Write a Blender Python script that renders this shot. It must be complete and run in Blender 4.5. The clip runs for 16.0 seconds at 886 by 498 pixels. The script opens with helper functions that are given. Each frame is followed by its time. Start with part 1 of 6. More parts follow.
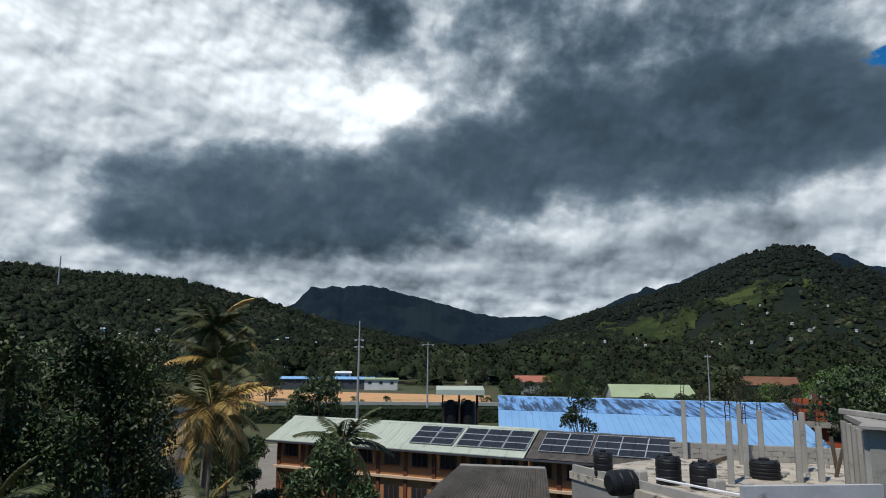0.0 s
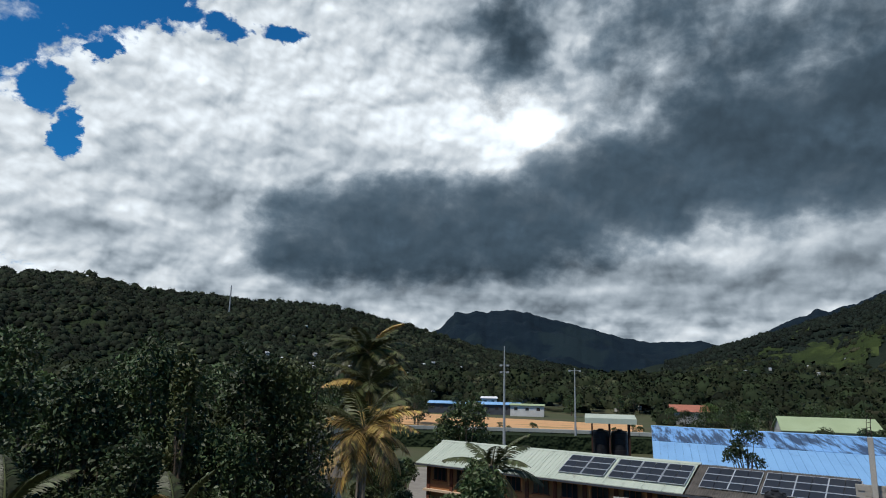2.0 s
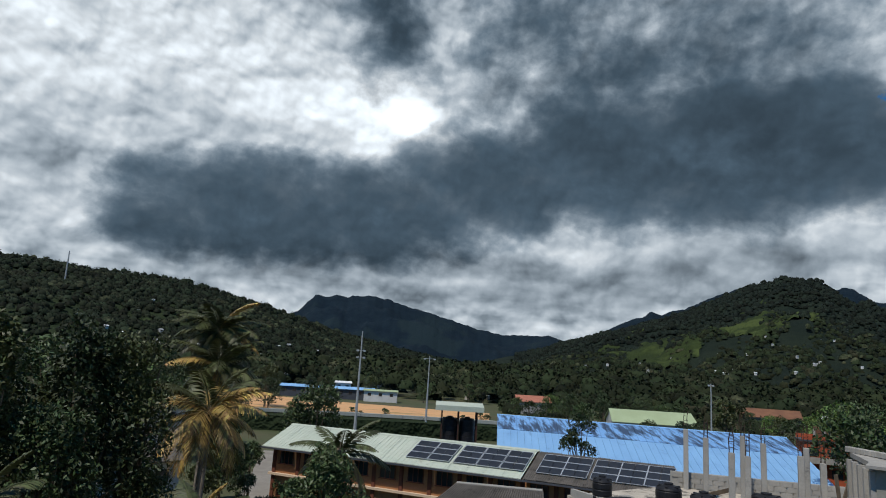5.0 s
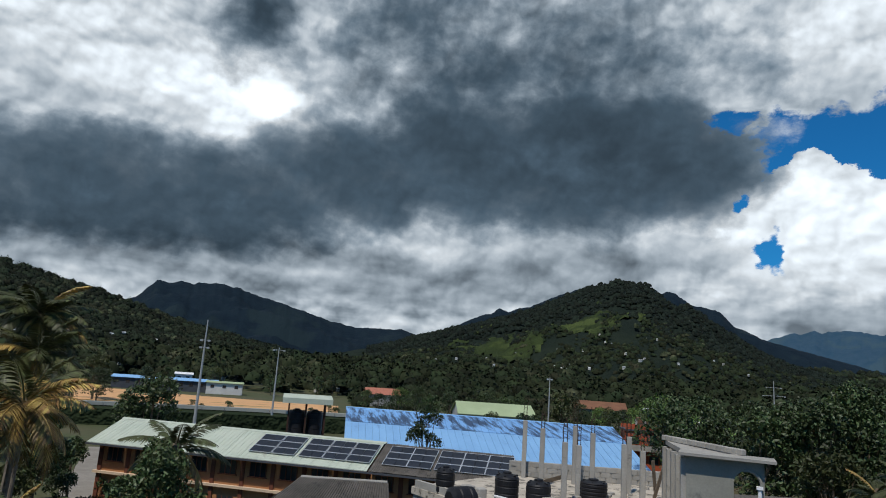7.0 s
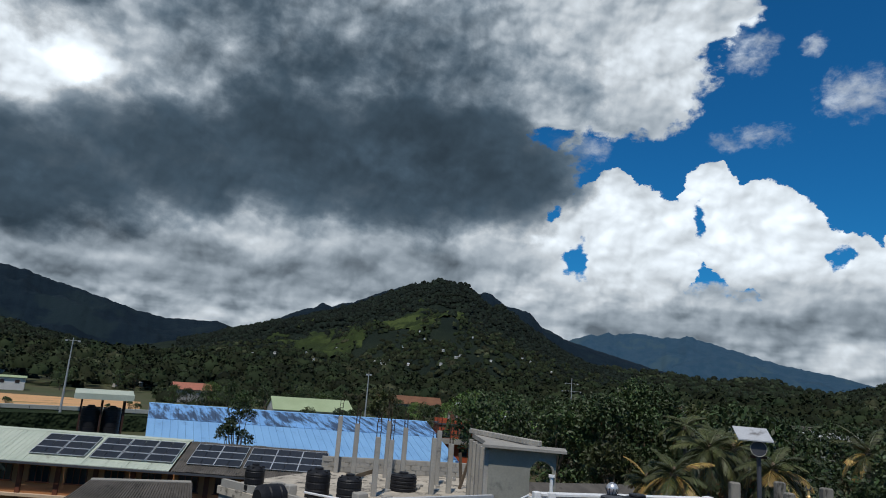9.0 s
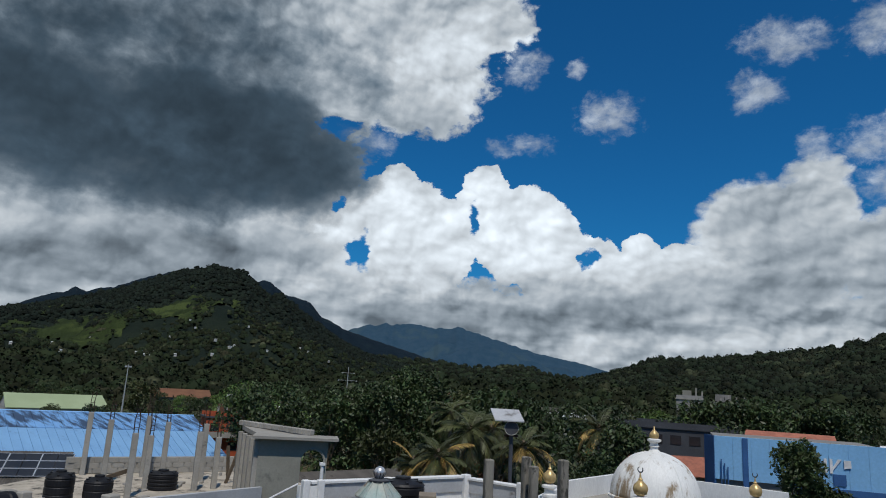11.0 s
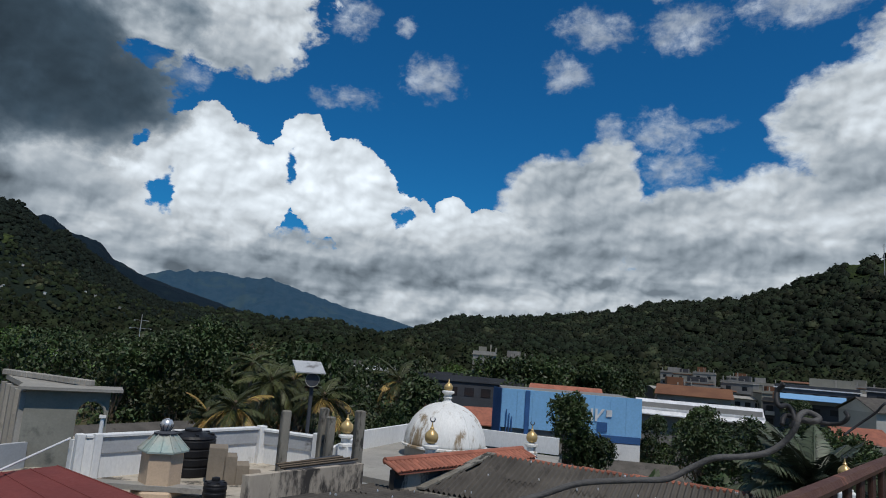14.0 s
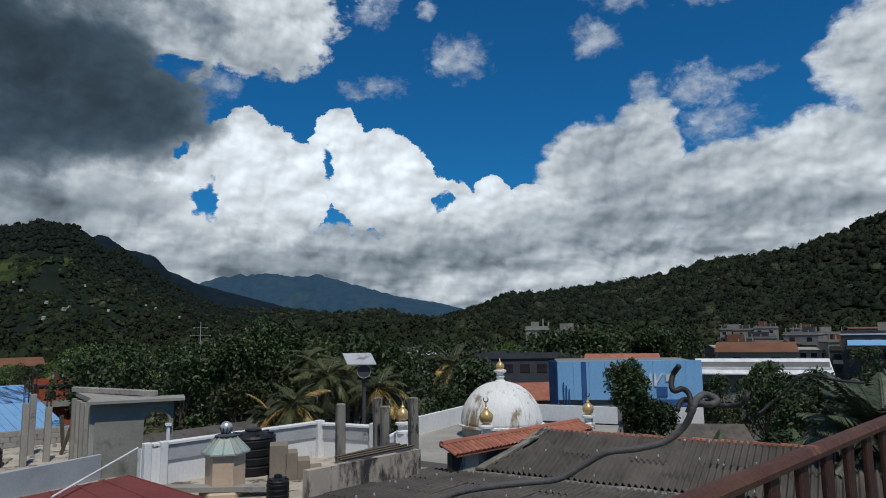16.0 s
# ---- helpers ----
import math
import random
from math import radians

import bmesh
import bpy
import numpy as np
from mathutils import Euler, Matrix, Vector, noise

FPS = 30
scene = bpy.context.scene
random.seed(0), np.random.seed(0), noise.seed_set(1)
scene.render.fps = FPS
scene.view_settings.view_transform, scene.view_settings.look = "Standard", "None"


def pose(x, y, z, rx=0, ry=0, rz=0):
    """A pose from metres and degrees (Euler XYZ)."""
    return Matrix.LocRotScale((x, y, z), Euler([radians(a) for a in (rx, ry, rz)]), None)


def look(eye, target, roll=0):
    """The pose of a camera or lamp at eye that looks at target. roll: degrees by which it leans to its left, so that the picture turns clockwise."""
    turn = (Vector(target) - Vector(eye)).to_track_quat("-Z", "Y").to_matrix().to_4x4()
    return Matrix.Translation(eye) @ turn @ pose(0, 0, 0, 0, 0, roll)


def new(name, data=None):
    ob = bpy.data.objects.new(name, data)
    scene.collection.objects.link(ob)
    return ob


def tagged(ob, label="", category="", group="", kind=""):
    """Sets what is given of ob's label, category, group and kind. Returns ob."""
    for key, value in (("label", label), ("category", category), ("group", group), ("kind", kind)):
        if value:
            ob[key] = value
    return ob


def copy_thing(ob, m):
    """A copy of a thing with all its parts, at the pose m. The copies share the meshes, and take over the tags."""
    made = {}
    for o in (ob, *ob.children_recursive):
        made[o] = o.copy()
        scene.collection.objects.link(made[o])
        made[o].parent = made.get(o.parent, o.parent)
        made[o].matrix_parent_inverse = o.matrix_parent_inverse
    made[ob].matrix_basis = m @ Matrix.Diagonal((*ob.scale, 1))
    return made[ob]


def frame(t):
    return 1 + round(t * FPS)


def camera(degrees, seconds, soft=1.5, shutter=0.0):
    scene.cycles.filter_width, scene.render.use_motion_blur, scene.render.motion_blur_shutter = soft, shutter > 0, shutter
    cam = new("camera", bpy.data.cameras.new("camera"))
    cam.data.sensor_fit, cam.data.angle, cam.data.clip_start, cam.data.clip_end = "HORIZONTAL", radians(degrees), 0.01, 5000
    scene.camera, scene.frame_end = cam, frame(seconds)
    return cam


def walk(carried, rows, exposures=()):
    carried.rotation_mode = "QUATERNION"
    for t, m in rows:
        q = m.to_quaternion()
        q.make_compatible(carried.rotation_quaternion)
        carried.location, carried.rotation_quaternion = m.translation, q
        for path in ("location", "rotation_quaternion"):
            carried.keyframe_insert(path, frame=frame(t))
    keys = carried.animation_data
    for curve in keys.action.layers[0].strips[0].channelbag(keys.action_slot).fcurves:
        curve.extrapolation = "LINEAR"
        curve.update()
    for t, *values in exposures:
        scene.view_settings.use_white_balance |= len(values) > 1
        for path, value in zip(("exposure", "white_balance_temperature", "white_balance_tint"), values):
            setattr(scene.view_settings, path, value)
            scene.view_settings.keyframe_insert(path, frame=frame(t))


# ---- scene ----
cam = camera(67.51, 16.0, soft=1.0)


def held(x, y, z, yaw, pitch, roll):
    return pose(x, y, z, 90 + pitch, 0, yaw) @ pose(0, 0, 0, 0, 0, roll)


PATH = [
    (0.0, held(-0.000, -0.000, 14.000, 0.08, 9.27, 0.46)),
    (0.5, held(-0.006, -0.014, 14.015, 0.41, 9.92, 0.07)),
    (1.0, held(0.011, 0.009, 14.011, 5.15, 10.12, 0.83)),
    (1.5, held(-0.031, 0.041, 14.039, 9.06, 10.93, 0.77)),
    (2.0, held(-0.075, 0.068, 14.033, 12.55, 11.21, 1.28)),
    (2.5, held(-0.116, 0.086, 14.037, 15.16, 10.35, 1.25)),
    (3.0, held(-0.152, 0.101, 14.047, 16.03, 9.46, 1.53)),
    (3.5, held(-0.176, 0.115, 14.021, 12.24, 9.65, 2.27)),
    (4.0, held(-0.125, 0.121, 13.993, 7.76, 9.97, 2.75)),
    (4.5, held(-0.074, 0.142, 14.007, 4.04, 10.33, 3.12)),
    (7.0, held(-0.037, 0.291, 14.004, -11.81, 10.70, 4.03)),
    (7.5, held(-0.030, 0.226, 14.009, -15.62, 10.70, 3.92)),
    (8.0, held(-0.018, 0.179, 14.055, -19.94, 11.25, 4.47)),
    (10.5, held(-0.013, 0.009, 14.011, -39.76, 11.00, 3.29)),
    (11.0, held(-0.010, -0.003, 14.012, -45.94, 11.78, 3.29)),
    (11.5, held(-0.025, -0.012, 14.019, -49.70, 13.25, 3.11)),
    (12.0, held(-0.015, -0.016, 14.031, -52.32, 14.13, 2.74)),
    (12.5, held(-0.017, 0.008, 14.033, -56.67, 13.28, 2.92)),
    (13.0, held(0.069, 0.042, 14.025, -60.97, 11.72, 2.23)),
    (13.5, held(0.077, -0.001, 14.026, -65.84, 9.41, 2.70)),
    (14.0, held(0.109, -0.048, 14.009, -62.30, 8.95, 4.48)),
    (14.5, held(0.132, -0.099, 13.998, -59.14, 9.14, 2.68)),
    (15.0, held(0.138, -0.087, 13.988, -62.30, 8.72, 1.86)),
    (15.5, held(0.193, -0.118, 14.034, -63.65, 8.86, -0.79)),
    (16.0, held(0.280, -0.240, 14.050, -58.51, 7.24, -0.88)),
]
walk(cam, PATH, exposures=[(0, -0.02, 6250, 10), (3, -0.08, 6250, 10), (7.5, -0.15, 6220, 10), (10.5, -0.4, 6180, 10), (16, -0.42, 6200, 10)])

# ---- light: high sun behind the camera, broken cloud over the valley ----
SUN_AZ, SUN_EL = -142.0, 62.0
sun = new("sun", bpy.data.lights.new("sun", "SUN"))
sun.data.energy, sun.data.angle, sun.data.color = 3.9, radians(0.6), (1.0, 0.93, 0.82)
sun_way = Vector((math.sin(radians(SUN_AZ)) * math.cos(radians(SUN_EL)), math.cos(radians(SUN_AZ)) * math.cos(radians(SUN_EL)), math.sin(radians(SUN_EL))))
sun.matrix_world = look(sun_way * 300, (0, 0, 0))


class Nodes:
    """Short hand for node graphs: values are sockets or numbers."""

    def __init__(self, tree):
        self.tree = tree

    def add(self, kind, **kw):
        n = self.tree.nodes.new(kind)
        for key, value in kw.items():
            setattr(n, key, value)
        return n

    def put(self, socket, value):
        if isinstance(value, bpy.types.NodeSocket):
            self.tree.links.new(value, socket)
        else:
            socket.default_value = value

    def m(self, op, a, b=0.0, c=0.0, clamp=False):
        n = self.add("ShaderNodeMath", operation=op, use_clamp=clamp)
        for s, v in zip(n.inputs, (a, b, c)):
            self.put(s, v)
        return n.outputs[0]

    def v(self, op, a, b=(0, 0, 0), c=(0, 0, 0)):
        n = self.add("ShaderNodeVectorMath", operation=op)
        for s, v in zip(n.inputs, (a, b, c)):
            self.put(s, v)
        return n.outputs["Value"] if op in ("DOT_PRODUCT", "LENGTH") else n.outputs["Vector"]

    def noise(self, vec, scale, detail=4.0, rough=0.55, lac=2.0, out="Fac"):
        n = self.add("ShaderNodeTexNoise")
        self.put(n.inputs["Vector"], vec)
        for key, value in (("Scale", scale), ("Detail", detail), ("Roughness", rough), ("Lacunarity", lac)):
            n.inputs[key].default_value = value
        return n.outputs[out]

    def step(self, x, a, b):
        n = self.add("ShaderNodeMapRange", interpolation_type="SMOOTHSTEP")
        for key, value in (("Value", x), ("From Min", a), ("From Max", b)):
            self.put(n.inputs[key], value)
        return n.outputs["Result"]

    def mix(self, fac, a, b, blend="MIX"):
        n = self.add("ShaderNodeMix", data_type="RGBA", blend_type=blend)
        self.put(n.inputs[0], fac)
        for s, v in ((n.inputs[6], a), (n.inputs[7], b)):
            self.put(s, v if isinstance(v, bpy.types.NodeSocket) else (*v[:3], 1.0))
        return n.outputs[2]


world = bpy.data.worlds.new("sky")
scene.world = world
world.use_nodes = True
world.node_tree.nodes.clear()
W = Nodes(world.node_tree)
way = W.add("ShaderNodeTexCoord").outputs["Generated"]
xyz = W.add("ShaderNodeSeparateXYZ")
W.put(xyz.inputs[0], way)
az = W.m("MULTIPLY", W.m("ARCTAN2", xyz.outputs[0], xyz.outputs[1]), 57.29578)
el = W.m("MULTIPLY", W.m("ARCSINE", xyz.outputs[2]), 57.29578)
flat = W.add("ShaderNodeCombineXYZ")
W.put(flat.inputs[0], az)
W.put(flat.inputs[1], el)
here = flat.outputs[0]
# ragged edges: large and small swirls bend the plan of the clouds
grain = W.v("MULTIPLY", here, (0.1, 0.14, 0.1))


def billow(vec, scale, detail, rough=0.5):
    """Rounded cauliflower heads: 1 on the crown of each, falling to its rim."""
    n = W.add("ShaderNodeTexVoronoi", feature="SMOOTH_F1", normalize=True)
    W.put(n.inputs["Vector"], vec)
    for key, value in (("Scale", scale), ("Detail", detail), ("Roughness", rough), ("Smoothness", 0.35)):
        n.inputs[key].default_value = value
    return W.m("SUBTRACT", 1.0, n.outputs["Distance"])


big = W.v("MULTIPLY_ADD", W.noise(grain, 1.6, 3.0, 0.5, out="Color"), (7.0, 4.4, 0.0), (-3.5, -2.2, 0.0))
fine = W.v("MULTIPLY_ADD", W.noise(grain, 7.0, 5.0, 0.6, out="Color"), (2.6, 2.0, 0.0), (-1.3, -1.0, 0.0))
bent = W.v("ADD", W.v("ADD", here, W.v("MULTIPLY", big, (0.75, 0.75, 0))), fine)
swirl = W.v("ADD", grain, W.v("MULTIPLY", W.v("ADD", fine, big), (0.02, 0.03, 0)))
slow = W.v("ADD", grain, W.v("MULTIPLY", big, (0.04, 0.05, 0)))
softly = W.v("ADD", W.v("ADD", here, W.v("MULTIPLY", big, (0.9, 0.75, 0.0))), W.v("MULTIPLY", fine, (0.3, 0.3, 0.0)))


def reach(vec, b):
    """Squared distance from the middle of one cloud, 1 at its rim."""
    u, v, ru, rv = b[:4]
    p = W.v("MULTIPLY_ADD", vec, (1 / ru, 1 / rv, 0), (-u / ru, -v / rv, 0))
    return W.v("DOT_PRODUCT", p, p)


def union(vec, blobs):
    total = None
    for b in blobs:
        one = W.m("MULTIPLY_ADD", reach(vec, b), -b[4], b[4])
        total = one if total is None else W.m("MAXIMUM", total, one)
    return total


def heap(vec, blobs):
    total = 0.0
    for b in blobs:
        total = W.m("MULTIPLY_ADD", W.m("EXPONENT", W.m("MULTIPLY", reach(vec, b), -1.0)), b[4], total)
    return total


# azimuth, elevation, half width, half height in degrees, weight
DECK = [(-12, 15, 40, 15, 1.6), (2, 36, 40, 18, 1.5), (40, 0, 230, 9.0, 1.0), (34, 27, 8, 7, 0.9), (30, 18.5, 8.5, 5.5, 0.9), (42, 27.0, 7.5, 5.6, 0.8), (46, 31, 7, 3.2, 0.6), (-58, 12, 13, 10, 1.0), (-75, 10, 24, 18, 1.0), (-36, 20, 8.5, 7, 1.0), (30, 9.5, 12, 5, 1.0), (20, 22, 17, 8, 1.0)]
HEAPS = [(42, 12, 6.5, 5.6, 1), (49.5, 15.0, 2.6, 4.2, 1), (53.2, 13, 4.4, 4.2, 1), (41.5, 14.8, 2.6, 3.7, 1), (44.6, 13, 3.2, 3.4, 1), (35.5, 12.5, 3.2, 3.4, 1), (32, 10.5, 4, 3.8, 1), (57, 10, 4.5, 3.6, 1), (62.8, 10.0, 2.2, 3.4, 1), (60, 9, 4, 3, 1), (67, 9, 5, 3.6, 1)]
RIGHT = [(72.5, 12, 5.5, 5.6, 1), (76, 13, 3.0, 6.0, 0.9), (82, 11.0, 6, 3.8, 0.9), (90, 11, 9, 5.0, 1), (97, 18.5, 7.5, 5.5, 0.9), (106, 21, 12, 8, 1), (118, 12, 16, 9, 1)]
SMALL = [(60.3, 23.3, 2.7, 1.7, 0.45), (74.4, 27.6, 3.0, 1.6, 0.4), (72.2, 24.0, 2, 1.6, 0.45), (82, 27.2, 3.4, 2, 0.36), (91.5, 28.6, 5, 2.2, 0.6), (81, 30.8, 2.6, 1.4, 0.5), (52.6, 27.2, 1.8, 1.6, 0.3), (52.4, 21.0, 2.6, 0.8, 0.2), (84.5, 20.0, 1.6, 0.6, 0.3), (57.4, 27.2, 0.9, 0.7, 0.3), (80.5, 19.4, 2.6, 1.8, 0.34), (76.2, 19.0, 1.2, 1.8, 0.5), (81.5, 16.6, 3, 1.6, 0.36), (38.2, 20.2, 2.6, 1.4, 0.42), (-49, 25.5, 2.2, 0.8, 0.3)]
HOLES = [(-50, 23.8, 4.6, 2.6, 1.8), (-46, 20.6, 2.4, 2.4, 1.6), (-43.6, 17.8, 1.6, 2.4, 1.6), (-42.3, 24.2, 1.4, 1.2, 1.2), (-38, 28.4, 4.5, 1.5, 1.5), (-32.5, 27.6, 2.2, 1.4, 1.2), (-27.5, 28.3, 3, 1.0, 1.2), (38.9, 11.4, 1.3, 1.9, 1.2), (36.6, 15.0, 0.8, 0.9, 1), (48.2, 14.5, 0.8, 1.5, 1), (57.8, 11.6, 0.9, 1.6, 1.1), (36.0, 21.4, 2.2, 1.2, 1.2)]
STORM = [(-15, 12.8, 13, 4.6, 1.0), (-6, 13.6, 11, 4.6, 1.0), (-24, 10.8, 5.5, 3.0, 0.8), (4, 16.4, 11, 4.6, 1.0), (14, 18.6, 11, 6.2, 1.1), (24, 18.6, 11, 6.4, 1.5), (31, 18.4, 8.2, 5.4, 1.3), (20, 25, 13, 5, 0.25), (-6.6, 29.0, 3.4, 4.6, 0.35), (2, 44, 34, 8, 0.3), (8, 29, 6, 4, 0.2)]
VEIL = [(30, 10.8, 7, 1.6, 0.5), (0, 10.0, 7, 1.2, 0.5), (17, 8.4, 9, 0.9, 0.55), (9, 7.0, 8, 1.6, 0.6), (-2, 6.6, 5, 1.0, 0.5), (22, 6.8, 7, 1.0, 0.45), (-41, 10.6, 4, 1.2, 0.5), (-32, 14.5, 6, 3, 0.4), (-20, 18.6, 8, 2.0, 0.3), (46, 6.0, 11, 1.1, 0.5), (53, 8.6, 5, 0.8, 0.35), (60, 7.0, 9, 1.0, 0.45), (74, 9.0, 8, 1.0, 0.32), (84, 9.6, 9, 0.9, 0.32), (92, 8.6, 8, 0.8, 0.26), (44, 21.8, 5, 1.8, 0.5), (72, 12.5, 4, 3, 0.26), (98, 15.5, 7, 1.8, 0.4), (80, 13, 6, 2, 0.22), (66, 9.0, 5, 1.6, 0.3), (5, 23.5, 7, 4, 0.45), (18, 27, 12, 5, 0.4), (-6.6, 29, 3.6, 4.4, 0.75), (28, 25, 6, 5, 0.15), (4, 36, 34, 6, 0.4), (-14, 9.2, 14, 1.6, 0.5), (-16, 7.2, 12, 1.8, 0.6), (22, 10.4, 10, 2.0, 0.5), (2, 8.8, 12, 1.2, 0.35)]
GLOW = [(-4.4, 20.9, 3.6, 2.0, 0.75), (-10, 21.8, 6, 2.6, 0.34), (-19, 20.0, 4, 1.6, 0.2), (-6, 23.5, 4, 2, 0.2), (-27, 24, 7, 4, 0.12), (42, 14, 7, 4, 0.08), (50.5, 15.0, 4.5, 4, 0.14), (44, 27, 6, 4, 0.22), (35, 13.2, 3, 1.6, 0.2), (-38, 23, 5, 3, 0.14), (11, 10.8, 9, 0.9, 0.18), (3, 7.8, 8, 0.7, 0.25), (57, 12, 5, 2, 0.2), (98, 20, 5, 3, 0.12), (89, 13.8, 5, 1.2, 0.16)]

heads = billow(swirl, 3.6, 4.5, 0.62)
frizz = W.noise(swirl, 9.0, 7.0, 0.62)
crumb = W.m("MULTIPLY_ADD", W.m("SUBTRACT", frizz, 0.5), 0.55, W.m("MULTIPLY", W.m("SUBTRACT", heads, 0.62), 0.8))
near = W.v("ADD", W.v("ADD", here, W.v("MULTIPLY", big, (0.3, 0.3, 0))), W.v("MULTIPLY", fine, (0.55, 0.55, 0)))
deck_ = union(bent, DECK)
heaps_ = union(near, HEAPS)
right_ = union(W.v("MULTIPLY_ADD", big, (0.3, 0.3, 0), near), RIGHT)
solid_ = W.m("ADD", W.m("MAXIMUM", W.m("MAXIMUM", deck_, heaps_), right_), crumb)
cover = W.m("MAXIMUM", W.step(W.m("ADD", heaps_, crumb), -0.02, 0.05), W.m("MAXIMUM", W.step(W.m("ADD", deck_, crumb), -0.05, 0.2), W.step(W.m("ADD", right_, crumb), -0.12, 0.3)))
gaps = W.m("MAXIMUM", union(bent, HOLES), -2.0)
open_sky = W.step(W.m("MULTIPLY_ADD", crumb, -2.6, gaps), 0.0, 0.6)
cover = W.m("MULTIPLY", cover, W.m("SUBTRACT", 1.0, open_sky))
thin = W.step(W.m("MULTIPLY_ADD", W.m("SUBTRACT", W.noise(swirl, 5.0, 7.0, 0.66), 0.5), 2.0, union(near, SMALL)), -0.2, 0.75)
cover = W.m("MAXIMUM", cover, W.m("MULTIPLY", thin, 0.64))
# relief: billows lit from above, softer inside the storm
bulge = W.v("ADD", grain, W.v("MULTIPLY", W.v("ADD", W.v("MULTIPLY", fine, (0.3, 0.3, 0)), big), (0.03, 0.04, 0)))
heads_in = billow(bulge, 2.6, 2.6, 0.5)
heads_low = billow(W.v("ADD", bulge, (-0.03, 0.06, 0.0)), 2.6, 2.6, 0.5)
relief = W.m("SUBTRACT", heads_in, heads_low)
iso = W.v("MULTIPLY", slow, (1.3, 0.85, 1.0))
ripple = W.noise(iso, 4.0, 5.0, 0.5)
ripple_low = W.noise(W.v("ADD", iso, (-0.03, 0.06, 0.0)), 4.0, 5.0, 0.5)
curl = W.m("SUBTRACT", ripple, ripple_low)
broad = W.noise(iso, 2.2, 4.0, 0.55)
wisps = W.noise(W.v("MULTIPLY", swirl, (1.1, 0.95, 1.0)), 2.2, 8.0, 0.56)
# the storm: dark smooth belly with torn rims
torn = W.m("MULTIPLY_ADD", W.m("SUBTRACT", wisps, 0.5), 2.1, union(softly, STORM))
torn = W.m("MULTIPLY_ADD", W.m("SUBTRACT", heads, 0.62), 0.35, torn)
gloom = W.m("MULTIPLY_ADD", W.step(torn, -0.5, 0.55), 0.55, W.m("MULTIPLY", W.step(torn, 0.05, 1.2), 0.44))
calm = W.m("SUBTRACT", 1.0, W.m("MULTIPLY", gloom, 0.75), clamp=True)
# flat grey bases lie in level bands low over the hills
level = W.noise(W.v("MULTIPLY", W.v("MULTIPLY_ADD", fine, (0.06, 0.06, 0), here), (0.09, 0.5, 0.0)), 1.0, 3.5, 0.5)
low = W.m("SUBTRACT", 1.0, W.step(W.m("MULTIPLY_ADD", broad, 5.0, el), 8.0, 13.5))
light = W.m("MULTIPLY_ADD", W.m("SUBTRACT", broad, 0.5), 0.55, 0.60)
light = W.m("MULTIPLY_ADD", W.m("MULTIPLY", relief, calm), 1.6, light)
light = W.m("MULTIPLY_ADD", curl, 0.4, light)
light = W.m("MULTIPLY_ADD", W.m("MULTIPLY", W.m("SUBTRACT", heads_in, 0.62), calm), 1.1, light)
white = W.step(heaps_, -0.2, 0.5)
light = W.m("MULTIPLY_ADD", W.m("MULTIPLY", white, W.m("SUBTRACT", 1.0, low)), 0.24, light)
light = W.m("SUBTRACT", light, W.m("MULTIPLY", low, W.m("MULTIPLY_ADD", W.step(level, 0.36, 0.64), -0.30, 0.26)))
rim = W.m("SUBTRACT", 1.0, W.step(solid_, 0.02, 0.5))
light = W.m("MULTIPLY_ADD", rim, 0.12, light)
veil = W.m("MULTIPLY", heap(softly, VEIL), W.m("MULTIPLY_ADD", wisps, 2.2, 0.1))
light = W.m("MULTIPLY", W.m("MAXIMUM", light, 0.25), W.m("EXPONENT", W.m("MULTIPLY", veil, -1.05)))
light = W.m("MAXIMUM", W.m("ADD", light, heap(softly, GLOW)), 0.12)
shade = W.m("POWER", 0.098, W.m("MULTIPLY", gloom, W.m("MULTIPLY_ADD", W.m("SUBTRACT", wisps, 0.5), -0.9, 1.0)))
value = W.m("MULTIPLY_ADD", light, shade, 0.022)
dusk = W.m("MULTIPLY_ADD", W.m("SUBTRACT", 0.72, light), 0.7, gloom, clamp=True)
tint = W.mix(dusk, (0.925, 0.985, 1.015), (0.66, 1.02, 1.36))
greyed = W.add("ShaderNodeCombineXYZ")
for s in greyed.inputs:
    W.put(s, value)
cloud = W.mix(1.0, tint, greyed.outputs[0], "MULTIPLY")
air = W.add("ShaderNodeTexSky", sky_type="NISHITA", sun_disc=False, sun_elevation=radians(SUN_EL), sun_rotation=radians(SUN_AZ), air_density=1.0, dust_density=0.4, ozone_density=3.0, altitude=500.0)
blue = W.mix(1.0, air.outputs[0], (0.012, 0.064, 0.098), "MULTIPLY")
colour = W.mix(cover, blue, cloud)
shine = W.add("ShaderNodeBackground")
W.put(shine.inputs[0], colour)
shine.inputs[1].default_value = 1.0
W.put(W.add("ShaderNodeOutputWorld").inputs[0], shine.outputs[0])

# ---- materials ----


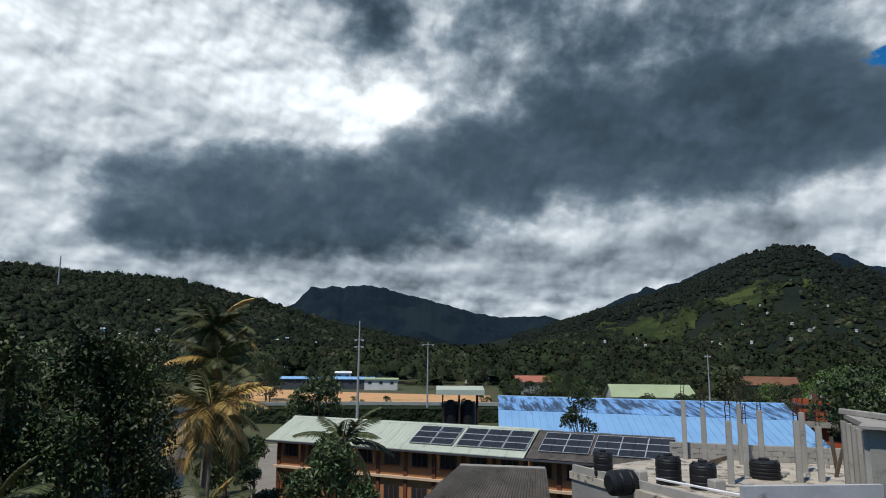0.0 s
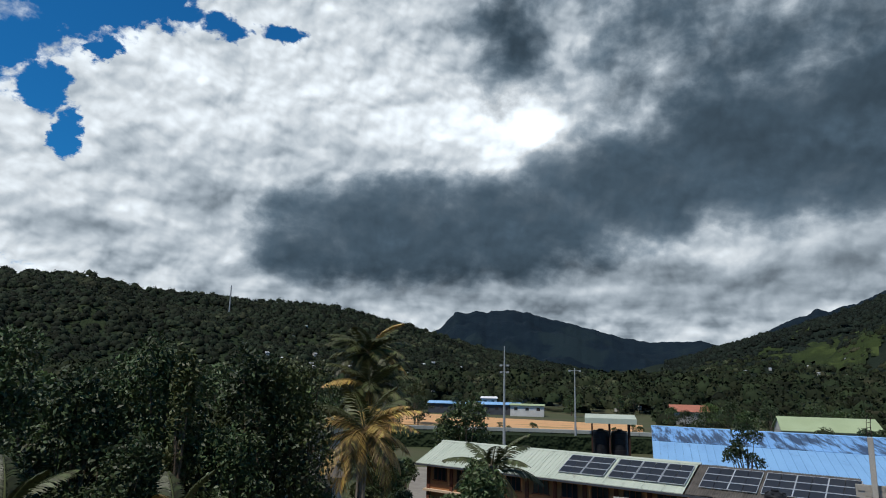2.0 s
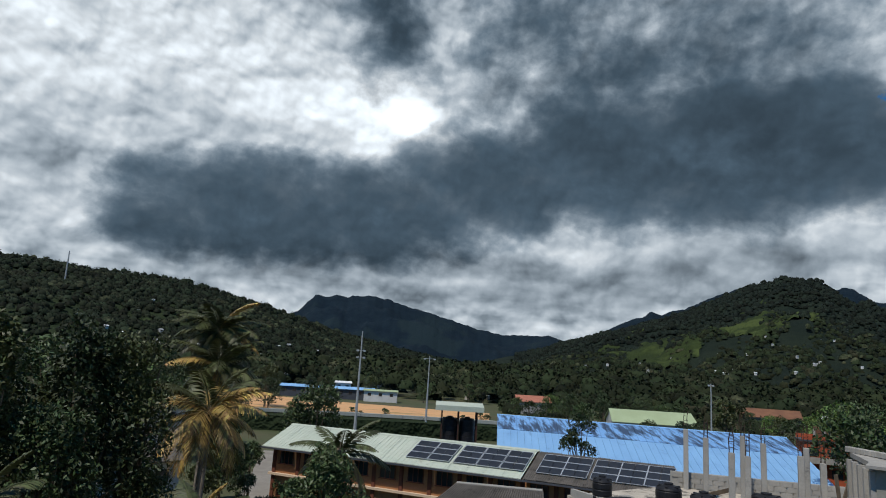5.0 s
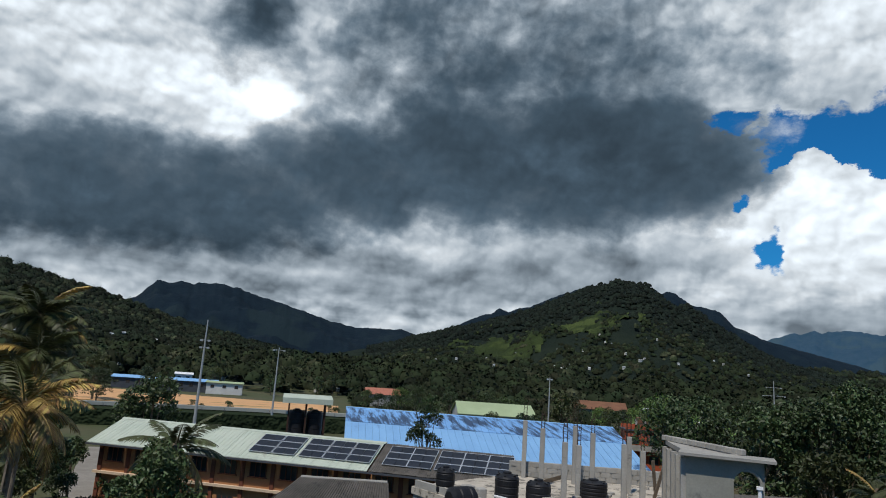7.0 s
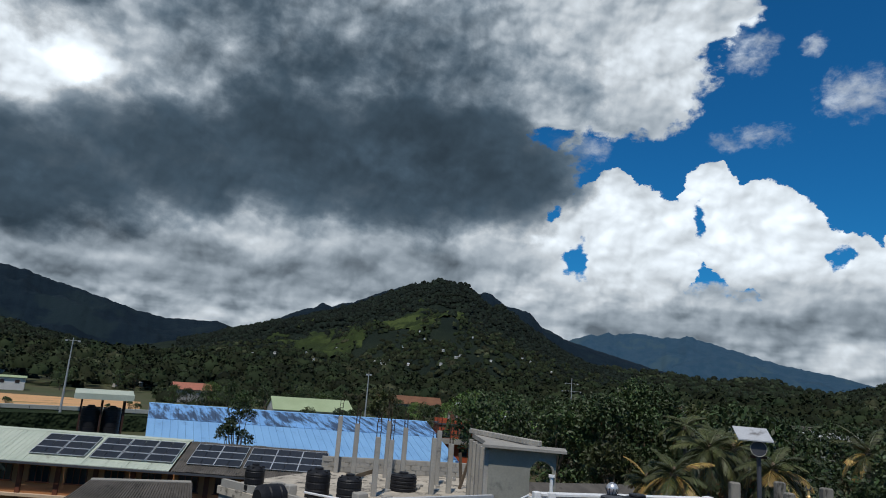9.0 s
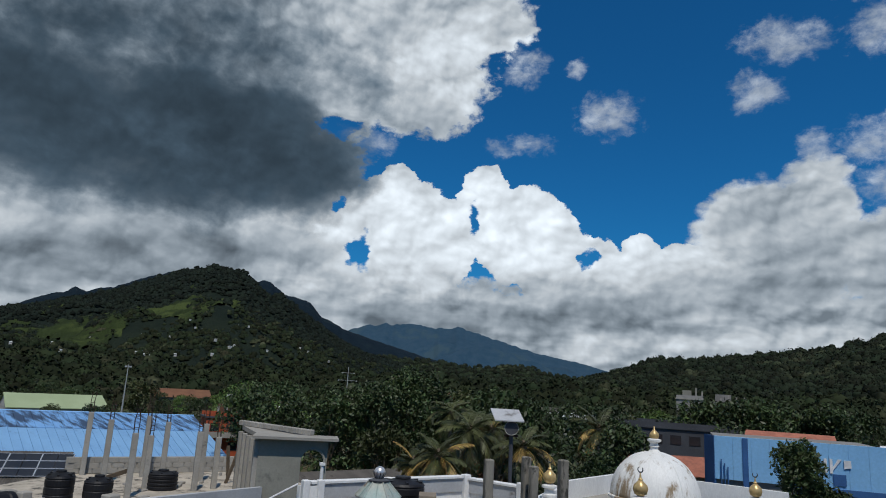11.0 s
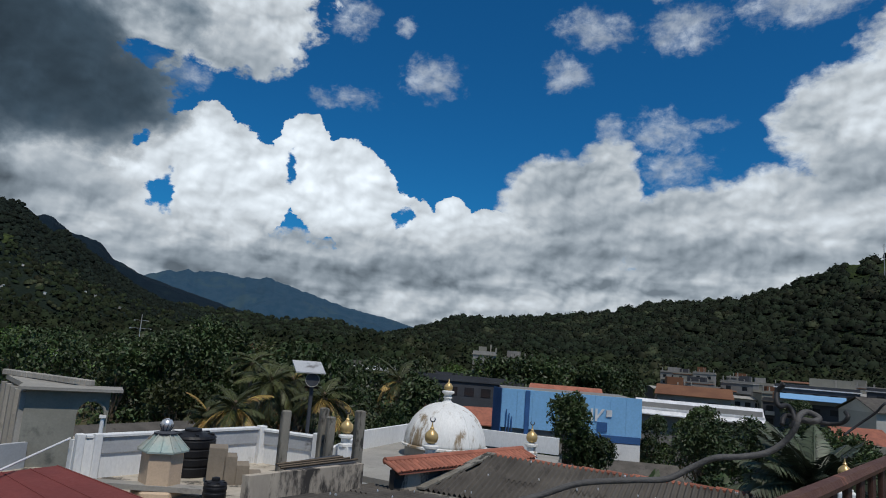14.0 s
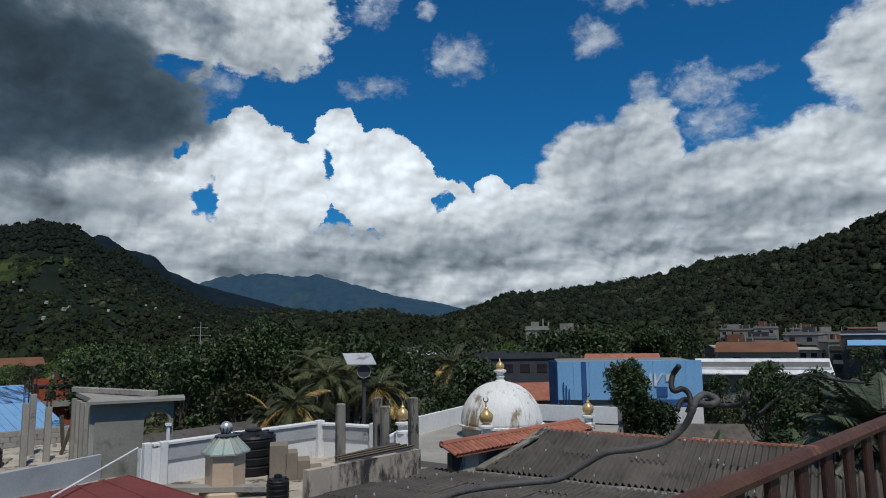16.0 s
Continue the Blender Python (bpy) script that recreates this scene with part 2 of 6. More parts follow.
def surface(name, base, second=None, scale=2.0, fine=20.0, rough=0.8, metal=0.0, bump=0.3, amount=0.8, per_object=0.0, spec=0.3, stain=None, stain_scale=0.6, stain_at=(0.52, 0.66), stretch=(1, 1, 1), island=0.0):
    """A worn surface: broad patches, fine grain, optional stains, relief."""
    mat = bpy.data.materials.new(name)
    mat.use_nodes = True
    n = Nodes(mat.node_tree)
    bsdf = mat.node_tree.nodes["Principled BSDF"]
    second = second or tuple(c * 0.7 for c in base)
    at = n.v("MULTIPLY", n.add("ShaderNodeNewGeometry").outputs["Position"], stretch)
    patches = n.step(n.noise(at, scale, 5.0, 0.6), 0.32, 0.68)
    grain_ = n.noise(at, fine, 4.0, 0.65)
    col = n.mix(n.m("MULTIPLY", patches, amount), base, second)
    col = n.mix(n.m("MULTIPLY", n.m("SUBTRACT", grain_, 0.3, clamp=True), 0.9), col, tuple(c * 0.55 for c in base))
    if stain:
        col = n.mix(n.step(n.noise(at, stain_scale, 7.0, 0.68), *stain_at), col, stain)
    if per_object:
        rnd = n.add("ShaderNodeObjectInfo").outputs["Random"]
        hsv = n.add("ShaderNodeHueSaturation")
        n.put(hsv.inputs["Value"], n.m("MULTIPLY_ADD", rnd, per_object, 1 - per_object / 2))
        n.put(hsv.inputs["Color"], col)
        col = hsv.outputs[0]
    if island:
        rnd = n.add("ShaderNodeNewGeometry").outputs["Random Per Island"]
        hsv = n.add("ShaderNodeHueSaturation")
        n.put(hsv.inputs["Value"], n.m("MULTIPLY_ADD", rnd, island, 1 - island / 2))
        n.put(hsv.inputs["Hue"], n.m("MULTIPLY_ADD", rnd, 0.05, 0.475))
        n.put(hsv.inputs["Color"], col)
        col = hsv.outputs[0]
    n.put(bsdf.inputs["Base Color"], col)
    bsdf.inputs["Metallic"].default_value = metal
    bsdf.inputs["Specular IOR Level"].default_value = spec
    n.put(bsdf.inputs["Roughness"], n.m("MULTIPLY_ADD", grain_, 0.2, rough - 0.1, clamp=True))
    if bump:
        b = n.add("ShaderNodeBump")
        b.inputs["Strength"].default_value = bump
        b.inputs["Distance"].default_value = 0.02
        n.put(b.inputs["Height"], grain_)
        n.put(bsdf.inputs["Normal"], b.outputs[0])
    return mat


def foliage(name, base, second, scale=0.6, island=0.7, rough=0.55, per_object=0.7, spec=0.35, stain=None, stain_scale=0.03):
    mat = surface(name, base, second, scale, 6.0, rough, 0.0, 0.0, 0.9, per_object, spec, island=island, stain=stain, stain_scale=stain_scale, stain_at=(0.55, 0.66))
    return mat


def distant(name, base, second, grass, at=(0.55, 0.62), scale=0.004):
    """Wooded slopes seen from afar, with cleared patches."""
    mat = bpy.data.materials.new(name)
    mat.use_nodes = True
    n = Nodes(mat.node_tree)
    bsdf = mat.node_tree.nodes["Principled BSDF"]
    place = n.add("ShaderNodeNewGeometry").outputs["Position"]
    col = n.mix(n.step(n.noise(place, 0.02, 6.0, 0.7), 0.35, 0.65), base, second)
    col = n.mix(n.step(n.noise(place, scale, 6.0, 0.65), *at), col, grass)
    n.put(bsdf.inputs["Base Color"], col)
    bsdf.inputs["Roughness"].default_value = 0.95
    bsdf.inputs["Specular IOR Level"].default_value = 0.05
    b = n.add("ShaderNodeBump")
    b.inputs["Strength"].default_value = 0.9
    b.inputs["Distance"].default_value = 6.0
    n.put(b.inputs["Height"], n.noise(place, 0.06, 5.0, 0.7))
    n.put(bsdf.inputs["Normal"], b.outputs[0])
    return mat


M = {
    # slope and peak base colours set low, standing in for cloud shadow
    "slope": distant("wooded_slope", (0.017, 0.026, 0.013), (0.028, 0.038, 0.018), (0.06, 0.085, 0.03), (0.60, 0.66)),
    "peak": distant("cloud_shaded_peak_slope", (0.011, 0.017, 0.013), (0.017, 0.024, 0.016), (0.03, 0.042, 0.018), (0.68, 0.78)),
    "meadow": distant("hill_meadow", (0.034, 0.048, 0.016), (0.022, 0.032, 0.013), (0.056, 0.074, 0.024), (0.5, 0.6), 0.012),
    # haze is put into these base colours; bluehill is also darkened for cloud shade
    "bluehill": distant("haze_blue_slope", (0.007, 0.014, 0.022), (0.010, 0.019, 0.027), (0.013, 0.023, 0.028)),
    "farhill": distant("far_haze_blue_slope", (0.026, 0.06, 0.095), (0.036, 0.07, 0.105), (0.042, 0.076, 0.10)),
    "ground": surface("valley_soil", (0.055, 0.07, 0.026), (0.09, 0.075, 0.04), 0.05, 0.8, 0.95, 0, 0.4),
    "sand": surface("orange_earth", (0.62, 0.34, 0.15), (0.50, 0.30, 0.15), 0.06, 0.6, 0.95, 0, 0.3, stain=(0.20, 0.16, 0.06), stain_scale=0.05, stain_at=(0.56, 0.64), stretch=(1, 3, 1)),
    # hill canopy and upland forest darkened in colour for the cloud shadow over them
    "canopy": foliage("cloud_toned_canopy", (0.0115, 0.017, 0.009), (0.022, 0.028, 0.015), 0.012, 1.1, 0.8, 0, 0.1, (0.044, 0.049, 0.026), 0.018),
    "shaded_woods": foliage("cloud_shaded_upland", (0.009, 0.014, 0.010), (0.015, 0.021, 0.013), 0.012, 1.0, 0.8, 0, 0.1),
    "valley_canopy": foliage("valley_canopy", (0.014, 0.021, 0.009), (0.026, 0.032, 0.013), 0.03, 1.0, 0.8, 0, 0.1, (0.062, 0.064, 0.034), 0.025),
    "dark_leaf": foliage("dark_leaf", (0.039, 0.059, 0.018), (0.057, 0.081, 0.025), 0.4, 0.9),
    "leaf": foliage("leaf", (0.028, 0.046, 0.012), (0.042, 0.06, 0.017), 0.4, 0.8),
    "bright_leaf": foliage("bright_leaf", (0.10, 0.16, 0.03), (0.13, 0.19, 0.05), 0.4, 0.7),
    "olive_leaf": foliage("olive_leaf", (0.055, 0.063, 0.018), (0.044, 0.055, 0.015), 0.4, 0.7),
    "rust_leaf": foliage("rust_flower", (0.26, 0.07, 0.03), (0.07, 0.08, 0.025), 0.5, 0.8),
    "frond": foliage("palm_frond", (0.078, 0.082, 0.027), (0.046, 0.056, 0.017), 0.7, 0.9, 0.5),
    "feather": foliage("feather_frond", (0.07, 0.085, 0.05), (0.045, 0.055, 0.032), 0.7, 0.6, 0.5),
    "dry_frond": foliage("dry_frond", (0.42, 0.27, 0.075), (0.22, 0.15, 0.045), 0.7, 0.7, 0.5),
    "bark": surface("bark", (0.16, 0.12, 0.08), (0.09, 0.07, 0.05), 3, 25, 0.95),
    "grey_bark": surface("palm_bark", (0.24, 0.21, 0.17), (0.13, 0.11, 0.09), 4, 30, 0.95),
    "ochre": surface("orange_plaster", (0.42, 0.20, 0.085), (0.33, 0.15, 0.065), 0.8, 12, 0.9, 0, 0.2, stain=(0.22, 0.12, 0.07), stain_scale=0.5, stain_at=(0.6, 0.72)),
    "brown_trim": surface("brown_trim", (0.16, 0.055, 0.03), None, 1.5, 15, 0.85),
    "pale_sheet": surface("pale_green_sheet", (0.50, 0.54, 0.44), (0.42, 0.47, 0.38), 0.5, 10, 0.6, 0.1, 0.15, stain=(0.22, 0.20, 0.15), stain_scale=0.45, stain_at=(0.62, 0.75)),
    "blue_sheet": surface("blue_sheet", (0.25, 0.47, 0.74), (0.20, 0.39, 0.65), 0.25, 6, 0.5, 0.1, 0.1, stain=(0.13, 0.24, 0.42), stain_scale=0.5, stain_at=(0.6, 0.72), stretch=(1.6, 0.4, 0.4)),
    "blue_worn": surface("weathered_blue_sheet", (0.22, 0.44, 0.76), (0.16, 0.33, 0.60), 0.25, 6, 0.6, 0.1, 0.1, stain=(0.04, 0.07, 0.13), stain_scale=0.45, stain_at=(0.44, 0.58), stretch=(2.4, 0.3, 0.3)),
    "asbestos": surface("grey_fibre_sheet", (0.12, 0.107, 0.092), (0.062, 0.056, 0.048), 0.9, 12, 0.95, 0, 0.4, stain=(0.045, 0.04, 0.036), stain_scale=1.5, stain_at=(0.54, 0.7), per_object=0.3),
    "tile_red": surface("clay_tile", (0.40, 0.15, 0.095), (0.23, 0.09, 0.06), 1.5, 14, 0.85, per_object=0.35, stain=(0.13, 0.07, 0.05), stain_scale=1.2, stain_at=(0.6, 0.75)),
    "red_roof": surface("red_sheet", (0.20, 0.05, 0.042), (0.15, 0.038, 0.034), 0.5, 10, 0.7),
    "rust_roof": surface("rusted_sheet", (0.20, 0.095, 0.05), (0.13, 0.06, 0.035), 0.3, 6, 0.9),
    "green_roof": surface("pale_green_roof", (0.36, 0.43, 0.25), (0.30, 0.36, 0.2), 0.2, 5, 0.7),
    "concrete": surface("concrete", (0.36, 0.34, 0.30), (0.27, 0.255, 0.225), 0.8, 14, 0.92, 0, 0.4, stain=(0.10, 0.095, 0.085), stain_scale=0.9, stain_at=(0.58, 0.74), per_object=0.15),
    "slab": surface("dusty_slab", (0.52, 0.46, 0.37), (0.34, 0.30, 0.24), 1.2, 9, 0.95, 0, 0.4, stain=(0.10, 0.09, 0.075), stain_scale=1.5, stain_at=(0.52, 0.62)),
    "render": surface("grey_render", (0.27, 0.265, 0.225), (0.22, 0.215, 0.18), 0.9, 12, 0.95, 0, 0.25, stain=(0.12, 0.12, 0.105), stain_scale=0.7, stain_at=(0.55, 0.7)),
    "cement": surface("brown_cement", (0.27, 0.225, 0.17), (0.21, 0.175, 0.135), 1.2, 14, 0.95, 0, 0.3, stain=(0.14, 0.12, 0.10), stain_scale=1.4, stain_at=(0.58, 0.7)),
    "old_plaster": surface("stained_plaster", (0.50, 0.43, 0.34), (0.36, 0.31, 0.25), 1.2, 14, 0.92, 0, 0.3, stain=(0.05, 0.045, 0.04), stain_scale=1.3, stain_at=(0.47, 0.6), stretch=(1, 1, 0.4)),
    "dark_concrete": surface("blackened_concrete", (0.27, 0.25, 0.21), (0.13, 0.12, 0.10), 1.6, 14, 0.95, 0, 0.3, stain=(0.05, 0.047, 0.04), stain_scale=2.2, stain_at=(0.5, 0.62), stretch=(1.5, 1.5, 0.6)),
    "whitewash": surface("whitewash", (0.80, 0.80, 0.78), (0.70, 0.70, 0.69), 0.9, 14, 0.85, 0, 0.15, stain=(0.30, 0.29, 0.27), stain_scale=0.9, stain_at=(0.62, 0.74), stretch=(1, 1, 0.45)),
    "grey_band": surface("grey_coping", (0.46, 0.47, 0.48), (0.36, 0.37, 0.38), 1.0, 15, 0.9, stain=(0.15, 0.145, 0.14), stain_scale=0.8, stain_at=(0.6, 0.72)),
    "dome": surface("dome_paint", (0.83, 0.82, 0.78), (0.74, 0.73, 0.69), 0.7, 12, 0.55, 0, 0.1, spec=0.4, stain=(0.26, 0.19, 0.11), stain_scale=1.1, stain_at=(0.52, 0.64), stretch=(1.4, 1.4, 0.35)),
    "gold": surface("gold_paint", (0.66, 0.47, 0.21), (0.55, 0.38, 0.16), 4, 30, 0.36, 0.4, 0.05),
    "cream": surface("cream_plaster", (0.64, 0.48, 0.33), (0.55, 0.41, 0.29), 1.5, 18, 0.9, 0, 0.15, stain=(0.36, 0.28, 0.2), stain_scale=1.3, stain_at=(0.62, 0.75)),
    "patina": surface("green_grey_patina", (0.34, 0.44, 0.41), (0.45, 0.43, 0.37), 2.2, 18, 0.7, 0.2, 0.2, stain=(0.24, 0.14, 0.08), stain_scale=2.0, stain_at=(0.56, 0.68)),
    "tank": surface("black_tank_plastic", (0.012, 0.012, 0.014), (0.018, 0.018, 0.02), 2, 20, 0.5, 0, 0.1, spec=0.25),
    "glass": surface("dark_glass", (0.025, 0.03, 0.035), None, 0.5, 3, 0.12, 0, 0.0, spec=0.6),
    "cell": surface("solar_cell", (0.012, 0.015, 0.024), (0.02, 0.022, 0.03), 1.2, 8, 0.18, 0, 0.0, spec=0.5, per_object=0.3),
    "alu": surface("aluminium", (0.72, 0.73, 0.74), None, 2, 15, 0.4, 0.6, 0.05),
    "dark_metal": surface("dark_rusty_metal", (0.045, 0.022, 0.016), (0.07, 0.03, 0.02), 4, 30, 0.75, 0.2, 0.3, spec=0.3),
    "rust_rail": surface("rail_brown_paint", (0.085, 0.034, 0.024), (0.13, 0.06, 0.035), 5, 40, 0.6, 0.1, 0.3, stain=(0.30, 0.12, 0.07), stain_scale=7, stain_at=(0.62, 0.7)),
    "steel": surface("galvanised_pole", (0.42, 0.43, 0.43), (0.32, 0.33, 0.33), 2, 20, 0.6, 0.3),
    "rebar": surface("rebar", (0.07, 0.045, 0.035), None, 5, 30, 0.9, 0.3),
    "cable": surface("black_cable", (0.02, 0.02, 0.022), (0.035, 0.033, 0.032), 6, 40, 0.6, 0, 0.1),
    "grey_pipe": surface("dusty_hose", (0.10, 0.095, 0.09), (0.065, 0.062, 0.06), 8, 40, 0.7),
    "white_paint": surface("white_paint", (0.80, 0.80, 0.80), None, 1, 15, 0.6),
    "bill_blue": surface("sky_blue_panel", (0.25, 0.50, 0.78), (0.22, 0.45, 0.72), 0.3, 5, 0.55, 0, 0.05, stain=(0.13, 0.28, 0.48), stain_scale=0.3, stain_at=(0.6, 0.7)),
    "bill_navy": surface("navy_panel", (0.05, 0.13, 0.32), None, 0.5, 6, 0.5),
    "water": surface("canal_wall", (0.34, 0.35, 0.31), (0.27, 0.28, 0.25), 0.2, 3, 0.8),
    "asphalt": surface("pale_lane", (0.26, 0.235, 0.20), (0.18, 0.16, 0.13), 0.4, 6, 0.95, stain=(0.16, 0.13, 0.09), stain_scale=0.5, stain_at=(0.58, 0.7)),
    "orange_paint": surface("orange_paint", (0.42, 0.09, 0.035), (0.32, 0.07, 0.03), 0.8, 10, 0.7),
    "house_white": surface("house_wall", (0.62, 0.60, 0.56), (0.48, 0.46, 0.42), 0.2, 4, 0.9, per_object=0.5),
    "dark_wall": surface("dark_wall", (0.07, 0.075, 0.085), (0.05, 0.052, 0.06), 0.5, 6, 0.8),
    "grey_house": surface("grey_house_wall", (0.30, 0.29, 0.27), (0.22, 0.21, 0.195), 0.4, 6, 0.9, per_object=0.4),
}


# ---- mesh helpers ----
EYE = Vector((0, 0, 14))


class Geo:
    """Gathers the vertices and faces of one mesh."""

    def __init__(self):
        self.v, self.f = [], []

    def face(self, *pts):
        k = len(self.v)
        self.v += [tuple(p) for p in pts]
        self.f.append(tuple(range(k, k + len(pts))))
        return self

    def prism(self, ring, lift):
        """A closed solid between a ring of points and the same ring moved by lift."""
        k, n, lift = len(self.v), len(ring), Vector(lift)
        ring = [Vector(p) for p in ring]
        self.v += [tuple(p) for p in ring] + [tuple(p + lift) for p in ring]
        self.f.append(tuple(range(k + n - 1, k - 1, -1)))
        self.f.append(tuple(range(k + n, k + 2 * n)))
        for i in range(n):
            j = (i + 1) % n
            self.f.append((k + i, k + j, k + n + j, k + n + i))
        return self

    def box(self, c, s, turn=0.0, bevel=0.0):
        """Box with the middle of its foot at c, size s, turned by degrees; bevel cuts the upright edges and the top rim."""
        m = Matrix.Translation(c) @ Matrix.Rotation(radians(turn), 4, "Z")
        x, y, z = s[0] / 2, s[1] / 2, s[2]
        if bevel <= 0:
            return self.prism([m @ Vector(p) for p in ((-x, -y, 0), (x, -y, 0), (x, y, 0), (-x, y, 0))], (0, 0, z))
        b = bevel
        ring = lambda e, h: [m @ Vector(p) for p in ((-x + e, -y + e + b, h), (-x + e + b, -y + e, h), (x - e - b, -y + e, h), (x - e, -y + e + b, h), (x - e, y - e - b, h), (x - e - b, y - e, h), (-x + e + b, y - e, h), (-x + e, y - e - b, h))]
        return self.loft([ring(0, 0), ring(0, z - b), ring(b * 0.7, z)])

    def loft(self, rings, caps=True):
        k, n = len(self.v), len(rings[0])
        for r in rings:
            self.v += [tuple(p) for p in r]
        for a in range(len(rings) - 1):
            for i in range(n):
                j = (i + 1) % n
                self.f.append((k + a * n + i, k + a * n + j, k + a * n + n + j, k + a * n + n + i))
        if caps:
            self.f.append(tuple(range(k + n - 1, k - 1, -1)))
            self.f.append(tuple(range(k + (len(rings) - 1) * n, k + len(rings) * n)))
        return self

    def tube(self, pts, radii, n=8, caps=True):
        pts = [Vector(p) for p in pts]
        radii = radii if isinstance(radii, (list, tuple)) else [radii] * len(pts)
        rings = []
        for i, p in enumerate(pts):
            d = (pts[min(i + 1, len(pts) - 1)] - pts[max(i - 1, 0)]).normalized()
            a = d.cross(Vector((0.31, 0.2, 1)) if abs(d.z) < 0.9 else Vector((1, 0.13, 0))).normalized()
            b = d.cross(a)
            rings.append([p + (a * math.cos(q) + b * math.sin(q)) * radii[i] for q in (2 * math.pi * j / n for j in range(n))])
        return self.loft(rings, caps)

    def lathe(self, c, profile, n=20):
        """profile: (radius, height) from bottom to top."""
        c = Vector(c)
        return self.loft([[c + Vector((max(r, 0.001) * math.cos(q), max(r, 0.001) * math.sin(q), h)) for q in (2 * math.pi * j / n for j in range(n))] for r, h in profile])

    def add(self, other, m):
        k = len(self.v)
        self.v += [tuple(m @ Vector(p)) for p in other.v]
        self.f += [tuple(i + k for i in f) for f in other.f]
        return self

    def mesh(self, name, mat, smooth=False):
        me = bpy.data.meshes.new(name)
        me.from_pydata(self.v, [], self.f)
        me.materials.append(mat)
        if smooth:
            me.polygons.foreach_set("use_smooth", [True] * len(me.polygons))
        me.update()
        return me


def part(name, geo, mat, parent=None, label="", smooth=False):
    ob = new(name, geo if isinstance(geo, bpy.types.Mesh) else geo.mesh(name, mat, smooth))
    ob.parent = parent
    return tagged(ob, label) if label else ob


def thing(name, label, category, group="", kind="", at=(0, 0, 0), turn=0.0):
    ob = new(name)
    ob.matrix_world = pose(*at, 0, 0, turn)
    return tagged(ob, label, category, group, kind)


def solid(name, geo, mat, label, category, group="", kind="", smooth=False):
    return tagged(part(name, geo, mat, None, "", smooth), label, category, group, kind)


def polar(a, r, z=0.0):
    """A place at azimuth a degrees (clockwise from ahead), r metres off."""
    return Vector((math.sin(radians(a)) * r, math.cos(radians(a)) * r, z))


# ---- the land: valley floor and the ridges round it ----
def ridge(crest, far, foot, rough, seed):
    """Height of a ridge at azimuth a and distance r; crest is (azimuth, elevation) along the skyline, far its distance at both ends, foot where the slope starts."""
    ca, ce = [c[0] for c in crest], [c[1] for c in crest]

    def height(a, r):
        d = float(np.interp(a, (ca[0], ca[-1]), far))
        f = float(np.interp(a, (ca[0], ca[-1]), foot))
        top = math.tan(radians(float(np.interp(a, ca, ce)))) * d + 14
        wob = noise.fractal(Vector((a * 0.11, r * 0.0045, seed)), 0.9, 2.1, 5)
        s = (r - f) / (d - f)
        if s <= 0:
            return -2.0
        up = s ** 1.35 if s < 1 else 1 - ((s - 1) / 0.45) ** 2
        spur = rough * wob * min(s, 1) * max(0.0, 1 - s) * 2.2
        return -2 + (top + 2) * max(up, -0.2) + spur * top + (min(rough, 0.22) if rough < 0.45 else rough * 0.4) * 0.12 * top * noise.fractal(Vector((a * 1.1, seed, 1)), 0.8, 2.2, 5) * min(1.0, max(s, 0.0))

    return height, ca[0], ca[-1], far, foot


def ridge_mesh(h, step, rings):
    height, a0, a1, far, foot = h
    g = Geo()
    na = int((a1 - a0) / step) + 1
    for i in range(na):
        a = a0 + (a1 - a0) * i / (na - 1)
        d, f = float(np.interp(a, (a0, a1), far)), float(np.interp(a, (a0, a1), foot))
        for j in range(rings):
            s = 1.4 * j / (rings - 1)
            r = f + (d - f) * s
            g.v.append(tuple(polar(a, r, height(a, r))))
    for i in range(na - 1):
        for j in range(rings - 1):
            k = i * rings + j
            g.f.append((k, k + 1, k + rings + 1, k + rings))
    return g


LEFT = ridge([(-110, 1.75), (-90, 4.75), (-70, 6.35), (-50, 6.95), (-43.5, 7.05), (-41, 7.25), (-37, 6.45), (-30, 6.1), (-22, 5.9), (-18, 5.05), (-13.6, 3.95), (-9, 2.65), (-3, 1.35), (4, 0.15)], (800, 1300), (170, 420), 0.25, 1.0)
CENTRE = ridge([(-24, 2), (-16, 3), (-12.7, 4.4), (-11.4, 5.75), (-9, 5.9), (-6.4, 6.1), (-2.7, 5.3), (0.5, 4.5), (2.7, 3.85), (4.9, 3.5), (7, 3.55), (9, 3.6), (10.2, 3.2), (15, 2.4), (20, 1.2)], (3000, 3000), (1900, 1900), 0.6, 2.0)
PEAK = ridge([(-3, 0.18), (4, 1.28), (8, 2.28), (10.2, 3.08), (13, 3.88), (15, 4.38), (19.7, 5.88), (22.6, 7.23), (25.1, 8.28), (26, 8.53), (29, 8.58), (30.3, 7.58), (31.3, 6.73), (32.6, 6.68), (33.9, 5.83), (35.9, 4.48), (37.5, 3.43), (39.8, 2.38), (41.5, 1.98), (46, 1.08), (52, 0.18)], (1700, 1700), (330, 330), 0.3, 3.0)
BEHIND = ridge([(10, 2.8), (13, 4), (15, 5.1), (16.3, 5.5), (17.1, 6.05), (17.8, 5.8), (19.7, 6.35), (22, 7.4), (24, 8.1), (29, 8.2), (31.3, 8.0), (32.6, 7.05), (34.5, 6.7), (35.9, 5.4), (38.3, 4.3), (43, 3), (50, 1.2)], (2900, 2900), (1900, 1900), 0.5, 4.0)
FAR = ridge([(30, 2), (36, 3.6), (38.2, 4.35), (39.9, 4.95), (44, 5.3), (45.7, 5.0), (47.7, 5.15), (51.5, 4.15), (54.4, 3.3), (58.3, 2.6), (60.2, 2.1), (64, 1.5), (70, 0.8)], (4300, 4300), (3000, 3000), 0.7, 5.0)
